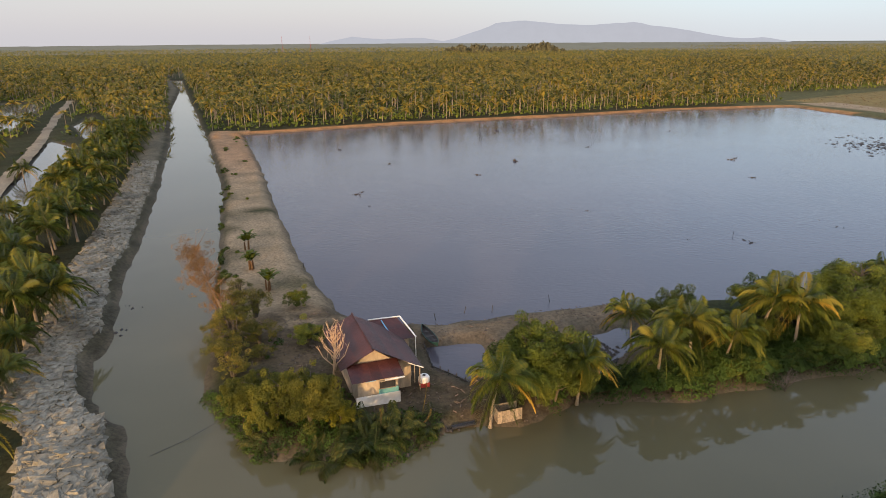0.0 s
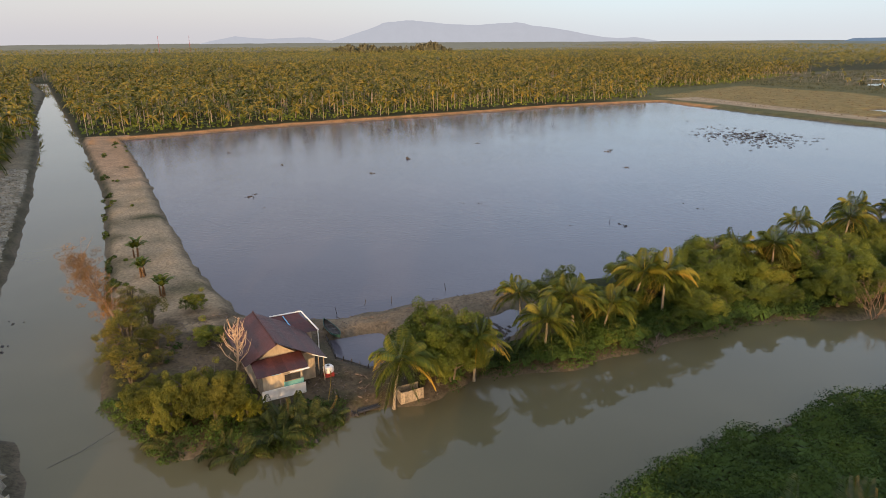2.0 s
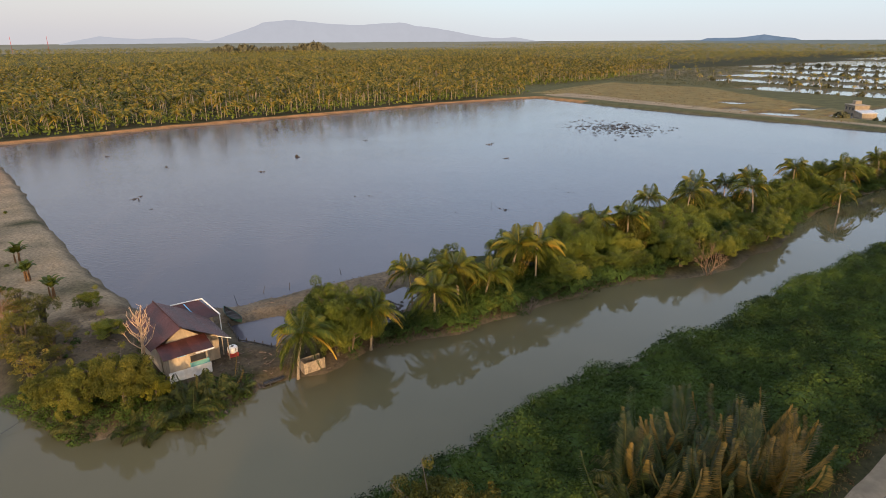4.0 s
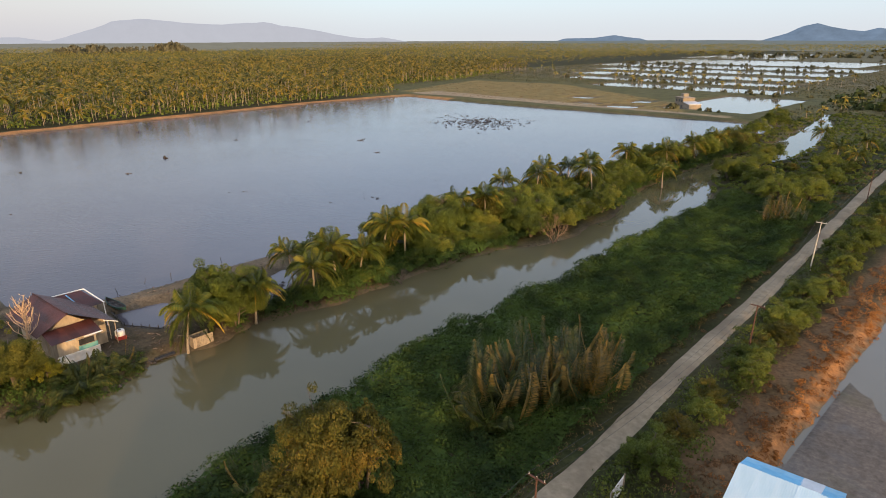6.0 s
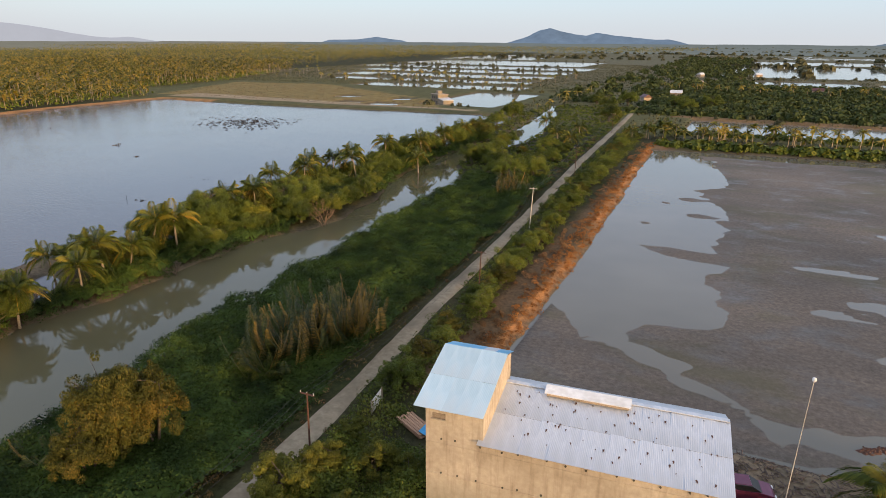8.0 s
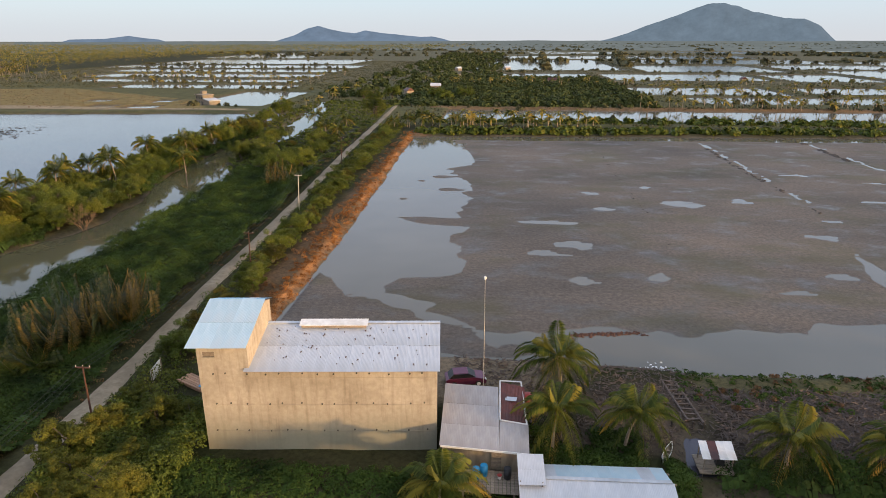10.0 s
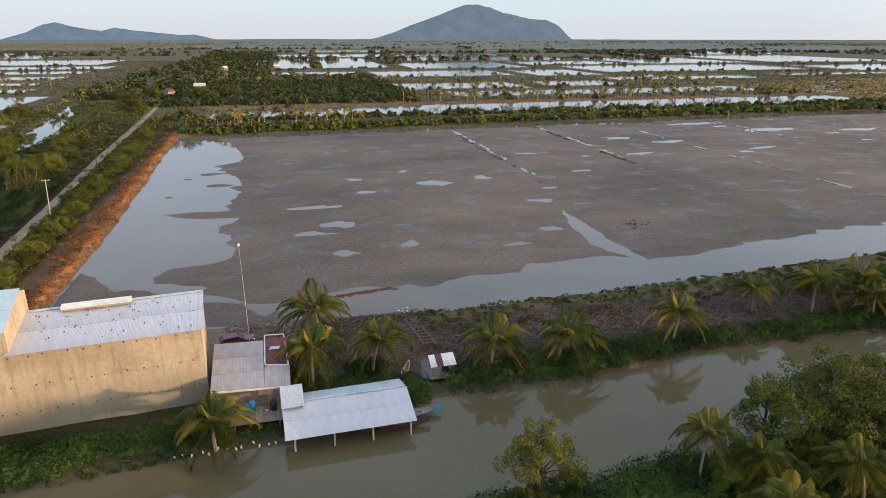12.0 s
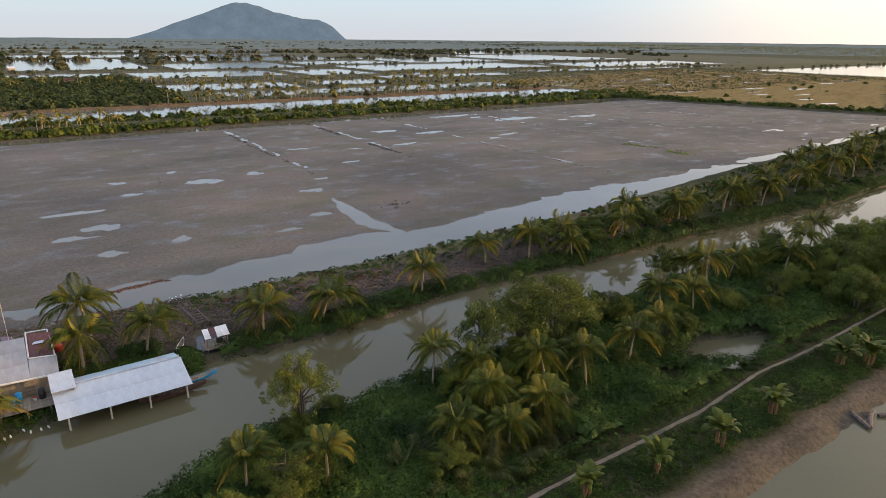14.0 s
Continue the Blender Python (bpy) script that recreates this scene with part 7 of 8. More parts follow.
sheet_roof(shack, [(26.9, 38.4, 3.5), (29.0, 38.0, 3.35), (28.6, 43.9, 3.8), (26.8, 43.5, 4.0)], 2, 2, [M_RUSTRED], 22, amp=0.012, name="rusty_roof_sheet")
for p, q in (((26.85, 38.3, 3.62), (26.78, 43.6, 4.16)), ((26.8, 43.65, 4.12), (28.65, 44.0, 3.9)), ((29.02, 38.0, 3.45), (28.65, 44.0, 3.9)), ((26.85, 38.35, 3.58), (29.05, 38.05, 3.48))):
    part("roof_flashing", Shape().tube([p, q], 0.07, 4), shack, "pale metal flashing", material=M_WHITE)
part("patch_sheet", Shape().box((27.7, 41.2, 3.84), (1.1, 0.55, 0.02), pose(0, 0, 0, 4, -6, -14)), shack, "loose grey patch sheet", material=M_ZINC)
part("eave_board", Shape().box((25.7, 34.93, 3.06), (6.9, 0.06, 0.16), pose(0, 0, 0, 0, 0, -4)), shack, "white eave board", material=M_WHITE)
part("door", Shape().box((26.6, 35.5, 1.75), (0.8, 0.08, 1.8)), shack, "dark doorway board", material=M_PLANK)
deck = thing("work_platform", (0, 0, 0), 0, "weathered plank platform on posts over the water", "platform")
plank = Shape().box((0, 0, 0), (0.28, 2.6, 0.05)).mesh("deck_plank", M_PLANK)
for i in range(15):
    part("plank", plank, deck, m=pose(24.0 + i * 0.3, 33.6, 1.25 + 0.008 * (i % 3), 0, 0, 0.5 * math.sin(i)))
for x in (24.2, 26.2, 28.0):
    for y in (32.5, 34.6):
        part("post", Shape().tube([(x, y, -0.6), (x + 0.03, y, 1.2)], 0.08, 7), deck, material=M_PLANK)
barrel = Shape().tube([(0, 0, 0), (0, 0, 0.08), (0, 0, 0.3), (0, 0, 0.32), (0, 0, 0.6), (0, 0, 0.62), (0, 0, 0.9), (0, 0, 0.92)], [0.27, 0.29, 0.29, 0.305, 0.305, 0.29, 0.29, 0.24], 14)
for x, y, mt, lb in ((25.1, 33.9, M_BLUE, "blue plastic drum standing on the platform"), (27.5, 34.1, M_DARK, "black plastic drum standing on the platform"), (25.7, 34.3, M_BLUE, "blue plastic drum standing on the platform")):
    o = thing("drum", (x, y, 1.28), 0, lb, "drum", "drums on the platform")
    part("body", barrel.mesh("drum_body", mt, True), o)
    part("lid", Shape().tube([(0, 0, 0.9), (0, 0, 0.95)], [0.25, 0.24], 14), o, material=mt)
o = thing("bucket", (26.9, 34.0, 1.28), 0, "small orange and white bucket", "bucket")
part("body", Shape().tube([(0, 0, 0), (0, 0, 0.3)], [0.13, 0.17], 12), o, material=M_WHITE)
part("rim", Shape().tube([(0, 0, 0.3), (0, 0, 0.34)], [0.18, 0.18], 12), o, material=M_RED)

# ---- boat landing with a metal roof
land_roof = thing("boat_landing", (0, 0, 0), 0, "open boat landing with pale metal roof on posts in the water", "boat landing")
sheet_roof(land_roof, [(28.5, 28.75, 1.45), (39.6, 29.05, 1.45), (39.3, 32.9, 2.65), (28.3, 32.5, 2.65)], 11, 2, [M_ZINC], 31)
sheet_roof(land_roof, [(39.2, 35.4, 2.0), (30.0, 35.0, 2.0), (30.0, 32.5, 2.66), (39.3, 32.9, 2.66)], 9, 1, [M_BLUEZINC, M_ZINC], 32)
part("ridge_cap", Shape().box((33.8, 32.72, 2.74), (11.0, 0.34, 0.05), pose(0, 0, 0, 0, 0, 2)), land_roof, "pale grey ridge capping", material=M_ZINC)
for i in range(4):
    for y, zt in ((29.2, 1.42), (34.6, 2.0)):
        x = 29.2 + i * 3.3
        part("post", Shape().tube([(x, y, -1.0), (x, y, zt)], [0.09, 0.08], 7), land_roof, material=M_CONCRETE)
for y, z in ((29.2, 1.38), (32.7, 2.55), (34.6, 1.98)):
    part("beam", Shape().box((34.0, y, z), (11.2, 0.09, 0.12), pose(0, 0, 0, 0, 0, 1.5)), land_roof, material=M_PLANK)
porch = thing("porch_roof", (0, 0, 0), 0, "small square metal porch roof between shack and landing", "porch roof")
sheet_roof(porch, [(28.3, 31.6, 2.75), (30.2, 31.7, 2.75), (30.2, 34.6, 3.2), (28.2, 34.5, 3.2)], 2, 2, [M_ZINC], 33)
for x, y in ((28.4, 31.9), (30.0, 31.9), (28.4, 34.3), (30.0, 34.3)):
    part("post", Shape().tube([(x, y, 0.0), (x, y, 2.85)], 0.05, 6), porch, material=M_PLANK)


# ---- boats
def boat(name, x, y, z, turn, length, beam, mat_out, mat_in, label, group="boats at the landing"):
    ob = thing(name, (x, y, z), turn, label, "boat", group)
    n = 13
    outer, inner = [], []
    for i in range(n):
        s_ = i / (n - 1)
        u = 2 * s_ - 1
        w = beam / 2 * max(0.03, 1 - abs(u) ** 2.6)
        rise = 0.28 * abs(u) ** 3 + (0.12 * u if u > 0 else 0)
        for k_, (f, zz) in enumerate(((-1, 0.38), (-0.72, 0.05), (0, -0.06), (0.72, 0.05), (1, 0.38))):
            outer.append((u * length / 2, w * f, zz + rise))
            inner.append((u * length / 2 * 0.96, w * f * 0.86, zz + rise + (0.0 if abs(f) == 1 else 0.06)))
    F = []
    for i in range(n - 1):
        for k_ in range(4):
            F.append((i * 5 + k_, i * 5 + k_ + 1, i * 5 + k_ + 6, i * 5 + k_ + 5))
    part("hull", fast(name + "_hull", outer, np.array(F), mat_out), ob)
    part("inside", fast(name + "_inside", inner, np.array(F)[:, ::-1], mat_in), ob)
    gun = Shape()
    for e_ in (0, 4):
        gun.tube([Vector(outer[i * 5 + e_]) * 1.0 for i in range(n)], 0.03, 5)
    part("gunwale", gun, ob, material=mat_out)
    for u in (-0.45, 0.0, 0.4):
        part("thwart", Shape().box((u * length / 2, 0, 0.3), (0.2, beam * 0.8, 0.04)), ob, material=mat_in)
    return ob


boat("wooden_boat", 38.0, 30.3, 0.05, 2, 6.2, 0.95, M_IRON, M_BRUSH, "long dark red wooden boat under the landing roof")
boat("wooden_boat", 39.6, 31.8, 0.06, 2, 5.8, 1.05, M_BLUE, M_PLANK, "bright blue wooden boat with open hull under the landing roof")
boat("canoe", 40.4, 38.5, 0.8, 62, 2.6, 0.55, M_WHITE, M_PLANK, "pale upturned canoe leaning on the bank", "boats at the landing")
boat("wooden_boat", -71.8, 33.8, 0.66, 6, 5.6, 1.25, M_DARKGREEN, M_WETWOOD, "old dark green boat drawn up on the bank", "boats at the landing")

# ---- small hut over the sluice, and the plank sluice way
hut = thing("sluice_hut", (0, 0, 0), 0, "tiny open hut with rusty white metal roof beside the sluice", "hut")
sheet_roof(hut, [(42.8, 37.2, 1.75), (45.4, 37.3, 1.75), (45.4, 39.2, 2.1), (42.9, 39.1, 2.1)], 4, 1, [M_WHITE, M_RUST], 41)
for x, y in ((43.0, 37.4), (45.2, 37.5), (43.0, 39.0), (45.2, 39.0)):
    part("post", Shape().tube([(x, y, -0.4), (x, y, 1.8)], 0.05, 6), hut, material=M_PLANK)
part("deck", Shape().box((44.1, 38.2, 0.55), (2.9, 2.4, 0.08)), hut, "grey plank deck", material=M_PLANK)
part("engine", Shape().box((44.5, 38.3, 0.9), (0.7, 0.5, 0.6), None, 0.8), hut, "dark pump engine", material=M_DARK)
sl = thing("sluice_way", (0, 0, 0), 0, "broken wooden sluice frame leading to the mud pond", "sluice")
for x0, y0, x1, y1 in ((42.8, 51.2, 43.5, 44.0), (44.0, 51.4, 44.8, 43.6)):
    part("rail", Shape().tube([(x0, y0, 0.75), (x1, y1, 0.85)], 0.11, 6), sl, material=M_BRUSH)
for i in range(9):
    t = (i + 0.5) / 9
    part("rung", Shape().box((43.4 + 0.75 * t, 51.2 - 7.4 * t, 0.85), (1.5, 0.16, 0.06), pose(0, 0, 0, 0, 0, r.uniform(-12, 12))), sl, material=M_BRUSH)
for i in range(4):
    part("post", Shape().tube([(42.0 + i * 0.9, 43.4, -0.5), (42.0 + i * 0.9, 43.4, 1.1)], 0.07, 6), sl, material=M_WETWOOD)

# ---- wooden house on the river tip
house = thing("wooden_house", (0, 0, 0), 0, "old wooden house with rust-red metal roof and cream front", "house")
H = [(-69.0, 22.9), (-61.6, 23.7), (-61.9, 29.6), (-69.3, 28.8)]
walls = Shape().prism(H, 0.2, 3.7)
part("wall", walls, house, "brown weathered board walls", material=M_WALLBOARD)
RF, RB = (-61.3, 25.9), (-69.6, 24.9)
gab = Shape()
gab.v += [(-61.75, 23.9, 3.7), (-61.95, 28.2, 3.7), (-61.75, 25.95, 5.35), (-61.95, 23.9, 3.7), (-62.15, 28.2, 3.7), (-61.95, 25.95, 5.35)]
gab.f += [(0, 1, 2), (5, 4, 3), (0, 2, 5, 3), (1, 4, 5, 2), (0, 3, 4, 1)]
part("gable", gab, house, "cream boarded gable", material=M_WALLBOARD)
sheet_roof(house, [(-69.9, 21.8, 3.85), (-61.0, 22.8, 3.85), (-61.1, 25.9, 5.6), (-69.8, 24.9, 5.6)], 10, 2, [M_RUST], 51)
sheet_roof(house, [(-60.7, 30.6, 3.3), (-68.3, 29.6, 3.6), (-69.8, 24.9, 5.6), (-61.1, 25.9, 5.6)], 10, 3, [M_RUST], 52)
part("ridge_cap", Shape().tube([(-69.9, 24.9, 5.68), (-61.0, 25.9, 5.68)], 0.12, 6), house, material=M_RUST)
sheet_roof(house, [(-59.2, 23.6, 3.35), (-59.7, 28.5, 3.35), (-61.7, 28.2, 4.1), (-61.3, 23.3, 4.1)], 5, 1, [M_RUST, M_RUST, M_BLUEPAINT], 53)
front = Shape().prism([(-61.6, 23.8), (-59.5, 24.1), (-59.8, 27.9), (-61.8, 27.7)], 0.5, 3.3)
part("front_room", front, house, "sunlit cream plaster front", material=M_WALLBOARD)
part("front_skirting", Shape().box((-59.35, 26.0, 1.25), (0.1, 4.2, 1.2), pose(0, 0, 0, 0, 0, 4)), house, "white metal fence across the front", material=M_WHITE)
part("teal_panel", Shape().box((-59.5, 27.0, 2.1), (0.1, 1.9, 0.5), pose(0, 0, 0, 0, 0, 4)), house, "teal painted board", material=M_TEAL)
win = part("window", Shape().box((-59.52, 26.9, 2.75), (0.08, 1.5, 0.7), pose(0, 0, 0, 0, 0, 4)), house, "dark open window", material=M_DARK)
for dz in (-0.38, 0.38):
    part("window_frame", Shape().box((-59.47, 26.9, 2.75 + dz), (0.09, 1.6, 0.06), pose(0, 0, 0, 0, 0, 4)), win, "pale wooden window frame", material=M_PLANK)
part("blue_sheet", Shape().box((-59.75, 25.3, 3.47), (0.9, 0.95, 0.03), pose(0, 0, 0, 0, 20, 4)), house, "small bright blue sheet on the front roof", material=M_BLUEPAINT)
part("eave_gutter", Shape().box((-59.3, 27.6, 3.36), (0.1, 1.9, 0.1), pose(0, 0, 0, 0, 0, 6)), house, "white gutter", material=M_WHITE)
annex = Shape().prism([(-69.2, 28.8), (-67.2, 28.9), (-67.3, 30.5), (-69.3, 30.4)], 0.2, 3.4)
part("annex_wall", annex, house, "grey board annex", material=M_WALLBOARD)
sheet_roof(house, [(-66.6, 28.0, 3.6), (-66.7, 31.0, 3.6), (-69.6, 29.9, 4.75), (-69.5, 26.6, 4.75)], 3, 2, [M_RUST], 54)
for p, q in (((-69.55, 26.5, 4.86), (-69.65, 30.0, 4.86)), ((-69.6, 30.0, 4.84), (-66.65, 31.15, 3.68))):
    part("roof_edge", Shape().tube([p, q], 0.09, 5), house, "pale blue-white roof edging", material=M_WHITE)
part("blue_edge", Shape().tube([(-69.2, 27.9, 4.82), (-66.7, 28.7, 3.75)], 0.07, 5), house, "bright blue roof strip", material=M_BLUEPAINT)
part("downpipe", Shape().tube([(-66.7, 31.1, 0.5), (-66.7, 31.1, 3.6)], 0.06, 6), house, "white pipe post", material=M_WHITE)
part("white_edge", Shape().tube([(-61.0, 29.2, 3.85), (-60.6, 30.6, 3.38)], 0.05, 5), house, "white roof edge", material=M_WHITE)
for x, y in ((-60.9, 30.3), (-64.0, 30.0), (-62.5, 30.1)):
    part("porch_post", Shape().tube([(x, y, 0.3), (x, y, 3.4)], 0.06, 6), house, material=M_PLANK)
tank = thing("water_tank", (-61.8, 30.9, float(land(-61.8, 30.9)[0])), 0, "white plastic water tank on a red base", "water tank")
part("base", Shape().box((0, 0, 0.2), (0.95, 0.95, 0.5)), tank, "red painted base", material=M_RED)
part("body", Shape().tube([(0, 0, 0.45), (0, 0, 0.5), (0, 0, 0.95), (0, 0, 1.08), (0, 0, 1.12)], [0.5, 0.55, 0.55, 0.47, 0.25], 14), tank, material=M_WHITE)
part("lid", Shape().tube([(0, 0, 1.1), (0, 0, 1.17)], [0.17, 0.16], 10), tank, "black lid", material=M_DARK)
shed = thing("plank_shed", (-54.9, 37.2, 0.25), 4, "small open plank box shed on the bank", "shed")
for i in range(6):
    part("side_plank", Shape().box((0.55, -1.0 + i * 0.4, 0.6), (0.05, 0.37, 1.25)), shed, material=M_PLANK)
for i in range(4):
    part("end_plank", Shape().box((-0.1, -1.2, 0.15 + i * 0.33), (1.3, 0.05, 0.3)), shed, material=M_PLANK)
part("back_plank", Shape().box((-0.7, 0.0, 0.6), (0.05, 2.4, 1.2)), shed, material=M_PLANK)
part("floor", Shape().box((-0.1, 0.0, 0.05), (1.3, 2.4, 0.08)), shed, material=M_PLANK)
pipes = thing("pipe_pair", (-54.9, 33.0, 0.22), 6, "two black pipes lying at the water's edge", "pipes")
for dx in (-0.14, 0.14):
    part("pipe", Shape().tube([(dx, -1.1, 0), (dx, 1.1, 0)], 0.13, 9), pipes, material=M_DARK)

# ---- poles and wires along the road
def pole(x, y, h, lean_x, mat_, label, arm=1.4):
    z = float(land(x, y)[0])
    ob = thing("utility_pole", (x, y, z), 0, label, "utility pole", "poles along the road")
    part("shaft", Shape().tube([(0, 0, -0.4), (lean_x * 0.5, 0, h / 2), (lean_x, 0, h)], [0.095, 0.08, 0.06], 8), ob, material=mat_)
    part("crossarm", Shape().box((lean_x, 0, h - 0.15), (arm, 0.1, 0.1)), ob, material=mat_)
    for k_ in (-0.45, 0.0, 0.45):
        part("insulator", Shape().tube([(lean_x + k_ * arm, 0, h - 0.1), (lean_x + k_ * arm, 0, h + 0.08)], [0.04, 0.025], 6), ob, material=M_CONCRETE)
    return Vector((x + lean_x, y, z + h - 0.02))


tops = [pole(-9.4, 12, 5.6, 0.0, M_IRON, "rusty iron utility pole"), pole(-9.5, 39.3, 5.4, 0.1, M_IRON, "rusty iron utility pole beside the road"),
        pole(-8.9, 75.2, 6.5, 0.25, M_IRON, "reddish iron utility pole with short crossarm"),
        pole(-12.8, 109.6, 7.5, 0.35, M_CONCRETE, "pale concrete utility pole with crossarm, leaning slightly"), pole(-17, 160, 7.0, 0.2, M_IRON, "rusty iron utility pole"),
        pole(-23, 240, 7.0, 0.0, M_IRON, "rusty iron utility pole")]
for a, b in zip(tops, tops[1:]):
    for off in (-0.6, 0.0, 0.6):
        pts = []
        for i in range(13):
            t = i / 12
            q = a.lerp(b, t)
            pts.append((q.x + off, q.y, q.z + 0.1 - 1.0 * 4 * t * (1 - t)))
        single("power_line", Shape().tube(pts, 0.012, 3).mesh("power_line", M_DARK), "thin sagging dark power line", "cable", "power lines")
mast = thing("lamp_mast", (25.3, 43.9, float(land(25.3, 43.9)[0])), 0, "thin pale mast with a small white lamp on top", "lamp mast")
part("pole", Shape().tube([(0, 0, -0.3), (0, -0.55, 6.0), (0, -1.5, 13.45)], [0.034, 0.026, 0.016], 6), mast, material=M_CONCRETE)
part("lamp", Shape().tube([(0, -1.5, 13.4), (0, -1.52, 13.52), (0, -1.53, 13.64), (0, -1.54, 13.7)], [0.06, 0.13, 0.11, 0.04], 10), mast, "round white lamp head", material=M_WHITE)

# ---- yard things near the tall building
fence = thing("fence_panel", (-7.7, 47.1, 0.7), 8, "weathered white board panel by the road", "fence")
for i in range(5):
    part("board", Shape().box((0, -1.0 + i * 0.5, 0.75), (0.04, 0.47, 1.25)), fence, material=M_WHITE)
for y in (-1.2, 1.2):
    part("post", Shape().box((0.06, y, 0.7), (0.09, 0.09, 1.7)), fence, material=M_PLANK)
stack = thing("timber_stack", (-2.9, 45.8, 0.9), -28, "stack of long reddish-brown timber boards", "timber")
for j in range(4):
    for i in range(6):
        part("board", Shape().box((0.1 * math.sin(i + j * 2), -0.75 + i * 0.27, 0.08 + j * 0.09), (3.4 + 0.3 * math.sin(i * 3 + j), 0.22, 0.07)), stack, material=M_TIMBER)
part("tarpaulin", Shape().box((1.5, 0.1, 0.47), (0.9, 1.3, 0.05), pose(0, 0, 0, 6, 12, 20)), stack, "crumpled bright blue tarpaulin", material=M_BLUE)


def car(x, y, turn, mat_, label):
    z = float(land(x, y)[0])
    ob = thing("car", (x, y, z), turn, label, "car")
    hull = Shape()
    profile(hull, -0.8, 0.8, [(-1.95, 0.3), (-1.98, 0.78), (-1.75, 0.92), (1.0, 0.95), (1.75, 0.82), (1.98, 0.6), (1.95, 0.3)])
    part("body", hull, ob, m=pose(0, 0, 0, 0, 0, -90), material=mat_)
    glass = Shape()
    profile(glass, -0.7, 0.7, [(-1.7, 0.92), (-1.25, 1.36), (0.25, 1.38), (0.98, 0.94)])
    cabin = part("cabin", glass, ob, "dark glazed cabin", m=pose(0, 0, 0, 0, 0, -90), material=M_DARK)
    part("roof_panel", Shape().box((0, -0.5, 1.385), (1.3, 1.5, 0.05), None, 0.92), cabin, "painted roof panel", material=mat_)
    for wx_ in (-1.2, 1.2):
        for wy_ in (-0.78, 0.78):
            w = part("wheel", Shape().tube([(0, -0.1, 0), (0, 0.1, 0)], 0.32, 14), ob, m=pose(wx_, wy_, 0.32), material=M_DARK)
            part("rim", Shape().tube([(0, -0.11, 0), (0, 0.11, 0)], 0.19, 10), w, "grey wheel rim", material=M_ZINC)
    for wy_ in (-0.55, 0.55):
        part("headlight", Shape().box((1.93, wy_, 0.66), (0.1, 0.34, 0.14)), ob, "pale headlight", material=M_WHITE)
    return ob


M_MAROON = surface("maroon_car_paint", (0.10, 0.02, 0.05), (0.14, 0.03, 0.07), None, 2, 0.4, 0.3, 0, 0.01, 0.2, 0)
car(23.4, 48.6, 12, M_MAROON, "dark maroon parked car behind the shack")
# red water tank, made from the enlarged drum shape
red = thing("oil_drum", (29.3, 44.8, float(land(29.3, 44.8)[0])), 0, "round red water tank beside the shack", "drum")
part("body", barrel.mesh("red_tank_body", M_RED, True), red)
red.scale = (1.6, 1.6, 1.5)

# ---- floats, stakes and debris in the waters
r = random.Random(61)
fl = Shape().tube([(0, 0, -0.1), (0, 0, 0.05), (0, 0, 0.2)], [0.06, 0.09, 0.06], 8).mesh("float", M_WHITE, True)
for i in range(13):
    x = 19.5 + i * 0.68 + r.uniform(-0.2, 0.2)
    single("float", fl, "small white net float on the water", "float", "floats by the bank", m=pose(x, 30.5 + r.uniform(-0.35, 0.35) + 0.03 * i, 0.1, r.uniform(-30, 30), r.uniform(-30, 30), 0))
log = bare_tree(1.6, 1.1, 77, thick=0.10).mesh("snag", M_WETWOOD)
stump = Shape().box((0, 0, 0.1), (0.9, 0.6, 0.5), None, 0.6).box((0.9, 0.25, 0.05), (0.7, 0.5, 0.35), None, 0.6).box((-0.8, 0.5, 0.0), (0.5, 0.4, 0.3), None, 0.6).mesh("mud_lump", M_WETWOOD)
for i, (x, y, s_) in enumerate([(-177.5, 83.3, 2.0), (-161.4, 67.2, 1.4), (-148, 34.3, 1.3), (-183, 48.1, 1.4), (-162, 143.6, 1.6), (-94.4, 95.5, 1.1), (-96.2, 95.3, 0.9), (-99, 86.2, 0.6), (-98.4, 117, 0.7), (-103, 117.6, 0.6), (-121.3, 78.3, 0.7),
                                (-136.9, 36, 0.7), (-110.9, 50.3, 0.5), (-211, 36.5, 1.6), (-139.4, 132, 1.2), (-219, 160.7, 1.6), (-238, 98.7, 1.6), (-194, 114.7, 1.3), (-191, 213.8, 1.4), (-123, 75.5, 0.6), (-164, 146, 1.0), (-150, 36, 1.0)]):
    single("mud_lump", stump, "dark lump of mud and roots in the pond", "debris", "lumps in the pond", m=pose(x, y, -0.05, 0, 0, i * 57) @ Matrix.Scale(s_ * 0.6, 4))
    if i % 2 == 0:
        single("snag", log, "dark dead branches sticking out of the pond", "branch", "snags in the pond", m=pose(x + 0.8, y + 0.6, -0.2, 65, 0, i * 71) @ Matrix.Scale(s_ * 0.55, 4))
for i, (x, y) in enumerate([(-98.6, 95), (-101.5, 20.7), (-79, 40), (-78.2, 43.5), (-79.5, 52), (-78, 36)]):
    single("stake", Shape().tube([(0, 0, -0.6), (0.12, 0.05, 1.0)], [0.05, 0.03], 5).mesh("stake", M_WETWOOD), "thin dark stake standing in the pond", "stake", "stakes in the pond", m=pose(x, y, 0, 8, 5, i * 60))
# net frames of the floating weed patch
V, F = [], []
rng = np.random.default_rng(81)
wx = -165 + rng.normal(size=300) * 10
wy = 208 + rng.normal(size=300) * 8
V, F = blades(np.stack([wx, wy, np.full(300, 0.05)], -1), rng.normal(size=(300, 3)) * 0.04 + np.array([0, 0, 1]), 1.4, 0.6)
single("floating_weed", fast("floating_weed", V, F, M_WETWOOD), "dark floating weed patch on the pond", "weed", kind="stuff")

